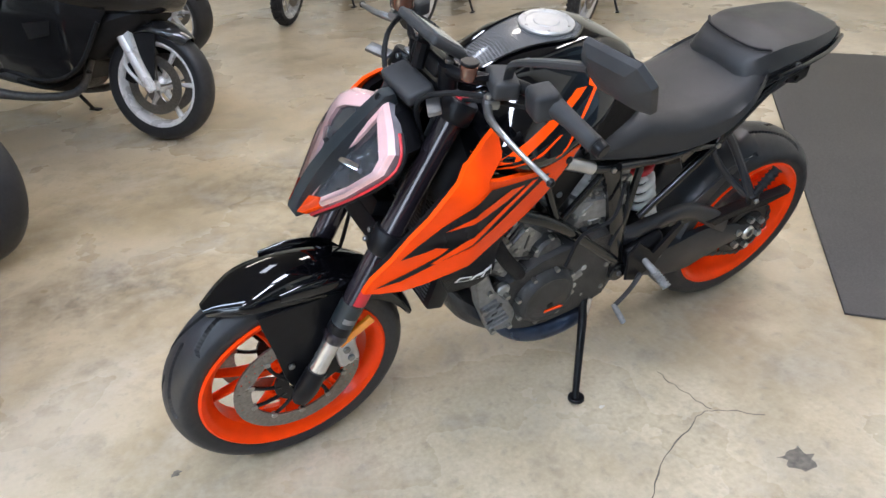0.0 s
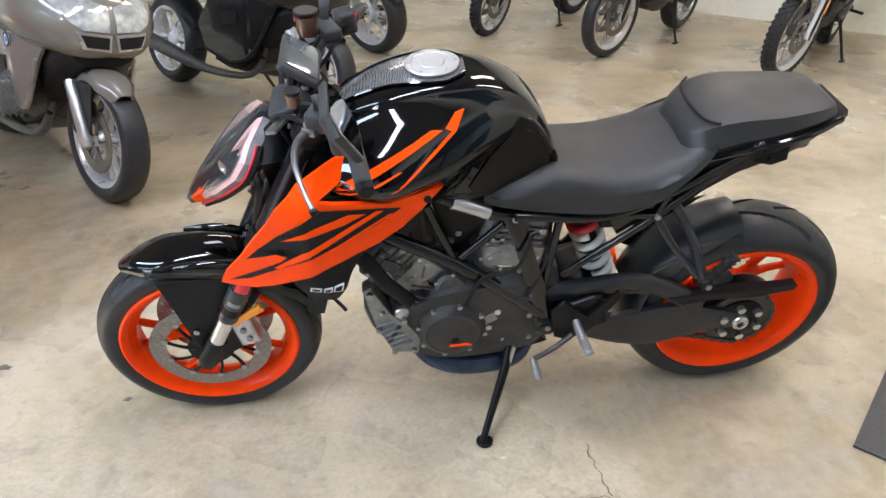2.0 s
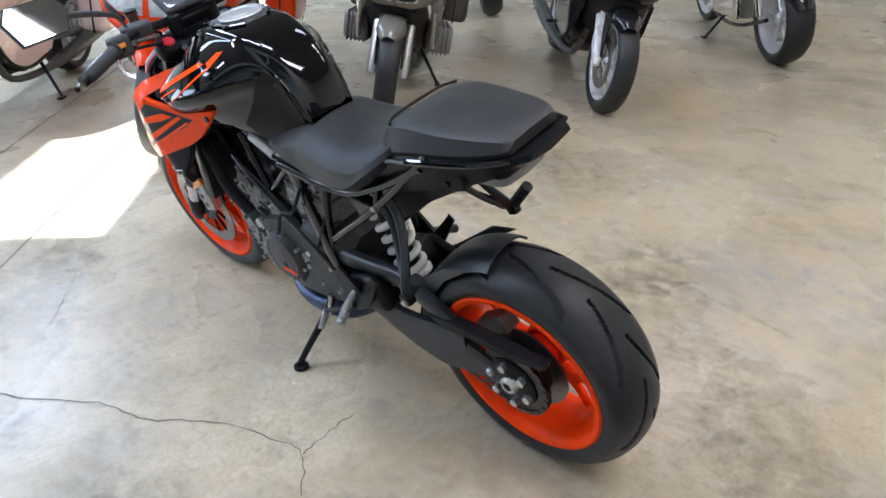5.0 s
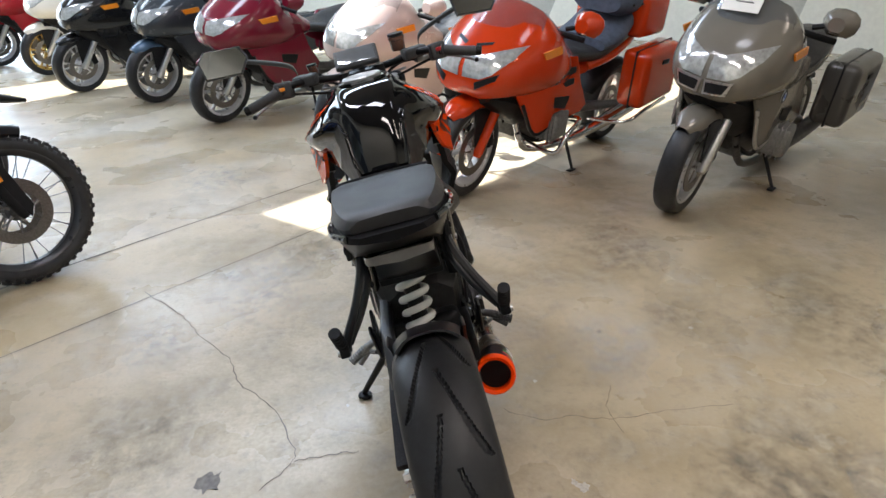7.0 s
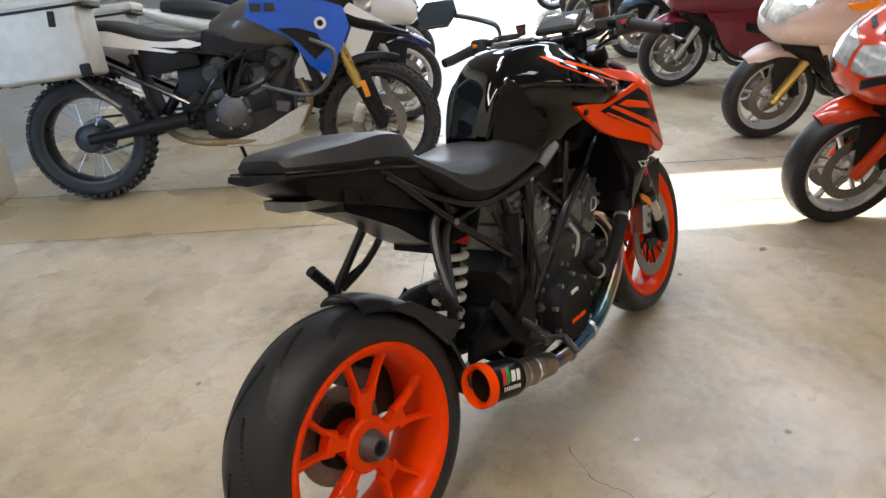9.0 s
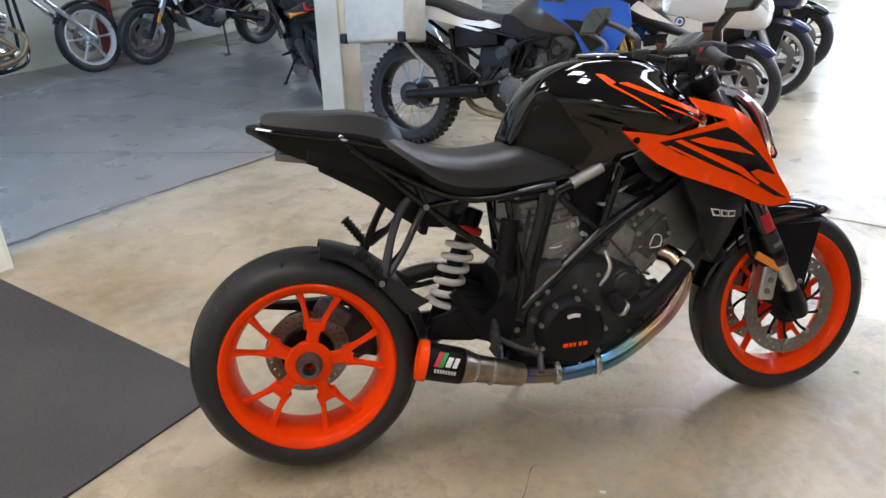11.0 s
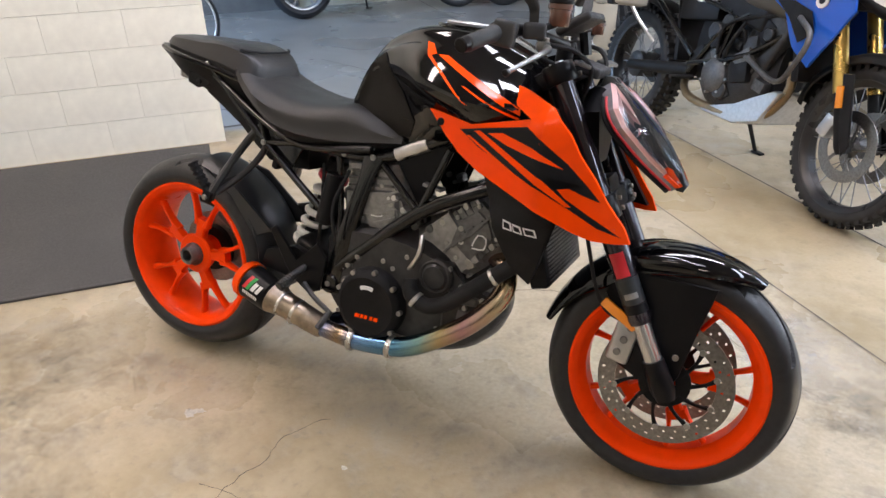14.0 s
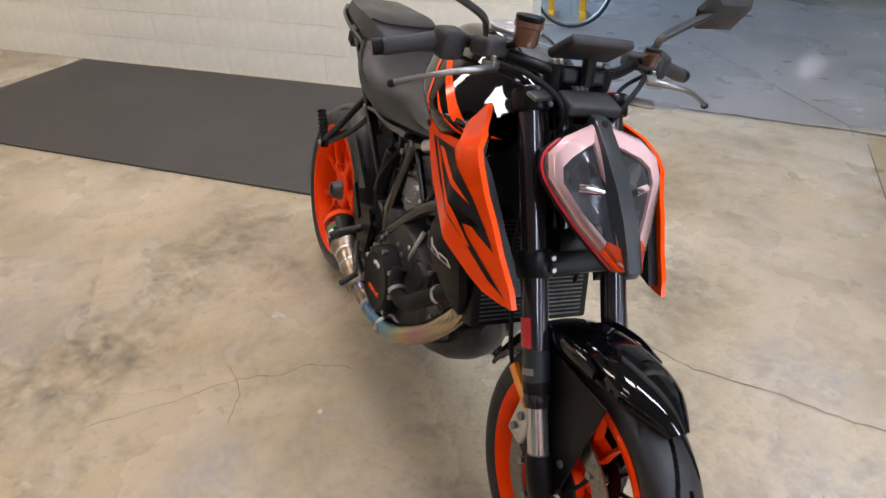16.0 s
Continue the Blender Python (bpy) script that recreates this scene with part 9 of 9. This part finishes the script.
def soft_mark(name, color, amount):
    """Dirt that thins out towards its rim, broken up by noise."""
    m = mat(name, color, 0.45, var=0.25, scale=40)
    nt = m.node_tree
    b = nt.nodes["Principled BSDF"]
    tc = nt.nodes.new("ShaderNodeTexCoord")
    sub_ = nt.nodes.new("ShaderNodeVectorMath")
    sub_.operation = "SUBTRACT"
    sub_.inputs[1].default_value = (0.5, 0.5, 0.5)
    nt.links.new(tc.outputs["Generated"], sub_.inputs[0])
    flat = nt.nodes.new("ShaderNodeVectorMath")
    flat.operation = "MULTIPLY"
    flat.inputs[1].default_value = (1, 1, 0)
    nt.links.new(sub_.outputs[0], flat.inputs[0])
    ln = nt.nodes.new("ShaderNodeVectorMath")
    ln.operation = "LENGTH"
    nt.links.new(flat.outputs[0], ln.inputs[0])
    r = nt.nodes.new("ShaderNodeMapRange")
    nt.links.new(ln.outputs["Value"], r.inputs["Value"])
    for k, val in zip(("From Min", "From Max", "To Min", "To Max"), (0.15, 0.46, 1, 0)):
        r.inputs[k].default_value = val
    n = nt.nodes.new("ShaderNodeTexNoise")
    n.inputs["Scale"].default_value, n.inputs["Detail"].default_value, n.inputs["Roughness"].default_value = 14, 8, 0.7
    nt.links.new(tc.outputs["Object"], n.inputs["Vector"])
    q = nt.nodes.new("ShaderNodeMapRange")
    nt.links.new(n.outputs["Fac"], q.inputs["Value"])
    for k, val in zip(("From Min", "From Max", "To Min", "To Max"), (0.36, 0.72, 0, amount)):
        q.inputs[k].default_value = val
    mu = nt.nodes.new("ShaderNodeMath")
    mu.operation = "MULTIPLY"
    nt.links.new(r.outputs["Result"], mu.inputs[0])
    nt.links.new(q.outputs["Result"], mu.inputs[1])
    nt.links.new(mu.outputs[0], b.inputs["Alpha"])
    return m


SOFT_DARK = soft_mark("worn dark patch", (0.13, 0.115, 0.095), 0.42)
SOFT_PALE = soft_mark("worn pale patch", (0.60, 0.59, 0.56), 0.5)
for c, r, mt, k in (((0.34, -1.01), 0.22, SOFT_DARK, 1), ((-0.60, -0.80), 0.22, SOFT_DARK, 2), ((-0.47, -1.08), 0.26, SOFT_DARK, 3), ((-1.0, -0.61), 0.20, SOFT_DARK, 15), ((1.14, -0.97), 0.30, SOFT_DARK, 4), ((0.31, -1.63), 0.34, SOFT_DARK, 5), ((-1.14, -0.30), 0.26, SOFT_DARK, 6),
                    ((0.95, 0.75), 0.28, SOFT_PALE, 7), ((-0.15, 1.00), 0.22, SOFT_DARK, 8), ((1.30, 0.55), 0.22, SOFT_DARK, 9), ((-1.0, -1.2), 0.35, SOFT_PALE, 10), ((0.2, -0.62), 0.2, SOFT_PALE, 11), ((0.45, 1.10), 0.18, SOFT_PALE, 12),
                    ((2.6, 1.3), 0.32, SOFT_PALE, 13), ((-0.80, -0.25), 0.12, SOFT_DARK, 14)):
    struct("floor_stain", blot(c, r * 1.45, 40 + k, 0.0010 + 0.00005 * k), mt, "worn dark patch in the concrete floor" if mt is SOFT_DARK else "worn pale patch in the concrete floor")

# rubber mat
mat_thing = thing("floor_mat", "dark grey rubber mat lying along the white block wall", "mat", pose(0, 0, 0, 0, 0, TURN))
u0, u1, v0, v1 = -3.85, -0.43, 1.02, 2.51
part("mat_sheet", box(((u0 + u1) / 2, (v0 + v1) / 2, 0.0055), (u1 - u0, v1 - v0, 0.009), bevel=0.002), MAT_RUBBER, mat_thing)
for a, b, c, d in ((u0 + 0.02, u1 - 0.02, v0 + 0.004, v0 + 0.016), (u0 + 0.02, u1 - 0.02, v1 - 0.016, v1 - 0.004)):
    part("mat_edge", box(((a + b) / 2, (c + d) / 2, 0.0103), (b - a, d - c, 0.0012), bevel=0.0004), MAT_RUBBER, mat_thing)

# block wall: courses of painted blocks
wall = [o for o in scene.objects if o.name == "wall_block"][0]
BL, BH = 0.397, 0.194


def block_mesh(w, h):
    bm = box((0, 0, 0), (w, 0.012, h), bevel=0.0012, seg=1)
    bmesh.ops.recalc_face_normals(bm, faces=bm.faces)
    me = bpy.data.meshes.new("block")
    bm.to_mesh(me)
    bm.free()
    me.materials.append(WALL_PAINT)
    return me


full, count = block_mesh(BL - 0.0012, BH - 0.0020), 0
for r in range(12):
    z = BH * (r + 0.5)
    u = DOOR_U0 - (0 if r % 2 else BL / 2)
    first = True
    while u > U0 + 0.1:
        if first and r % 2 == 0:
            me, w = block_mesh(BL / 2 - 0.0012, BH - 0.0020), BL / 2
            uc = DOOR_U0 - BL / 4
        else:
            me, w = full, BL
            uc = u - BL / 2
        first = False
        if uc - w / 2 < U0:
            break
        ob = new("block", me)
        ob.parent = wall
        ob.matrix_basis = Matrix.Translation(room(uc, V1 + 0.002, z)) @ Matrix.Rotation(radians(TURN), 4, "Z")
        u = uc - w / 2
        count += 1
bm = quad_box(U0, DOOR_U0, V1 - 0.004, V1 + 0.008, BH * 12, CEIL)
part("upper_blockwork", bm, WALL_PAINT, wall)
part("wall_end", quad_box(DOOR_U0 - 0.002, DOOR_U0 + 0.012, V1 - 0.006, V1 + WALL_T + 0.004, 0, DOOR_H), WALL_PAINT, wall)

# ---- back room wall, door and posts ----
ROLLER = mat("cream roller door", (0.55, 0.53, 0.44), 0.5, var=0.08, scale=20, stain=(0.40, 0.37, 0.30), stain_amount=0.3)
RED_POST = mat("red oxide steel", (0.20, 0.035, 0.025), 0.5, var=0.25, scale=25)
CREAM_WALL = mat("cream wall paint", (0.62, 0.59, 0.48), 0.6, var=0.06, scale=8, stain=(0.45, 0.42, 0.33), stain_amount=0.35)
GREY_PANEL = mat("grey wall panel", (0.13, 0.13, 0.13), 0.6, var=0.12, scale=12)
struct("wall_cream", quad_box(0.76, 2.94, V2 - 0.06, V2 - 0.004, 0, CEIL - 0.004), CREAM_WALL, "cream painted back room wall")
struct("wall_panel", quad_box(-2.6, 0.745, V2 - 0.10, V2 - 0.004, 0, 2.6), GREY_PANEL, "dark grey sliding panel against the wall")
struct("steel_post", quad_box(2.95, 3.10, V2 - 0.14, V2 - 0.006, 0, CEIL - 0.004, 0.006), RED_POST, "red oxide painted steel post")
door = struct("roller_door", quad_box(3.11, 5.8, V2 - 0.05, V2 - 0.008, 0, 3.4), ROLLER, "cream slatted roller door, closed")
for i in range(28):
    part("slat", quad_box(3.13, 5.78, V2 - 0.072, V2 - 0.047, 0.01 + i * 0.12, 0.115 + i * 0.12, 0.008), ROLLER, door)
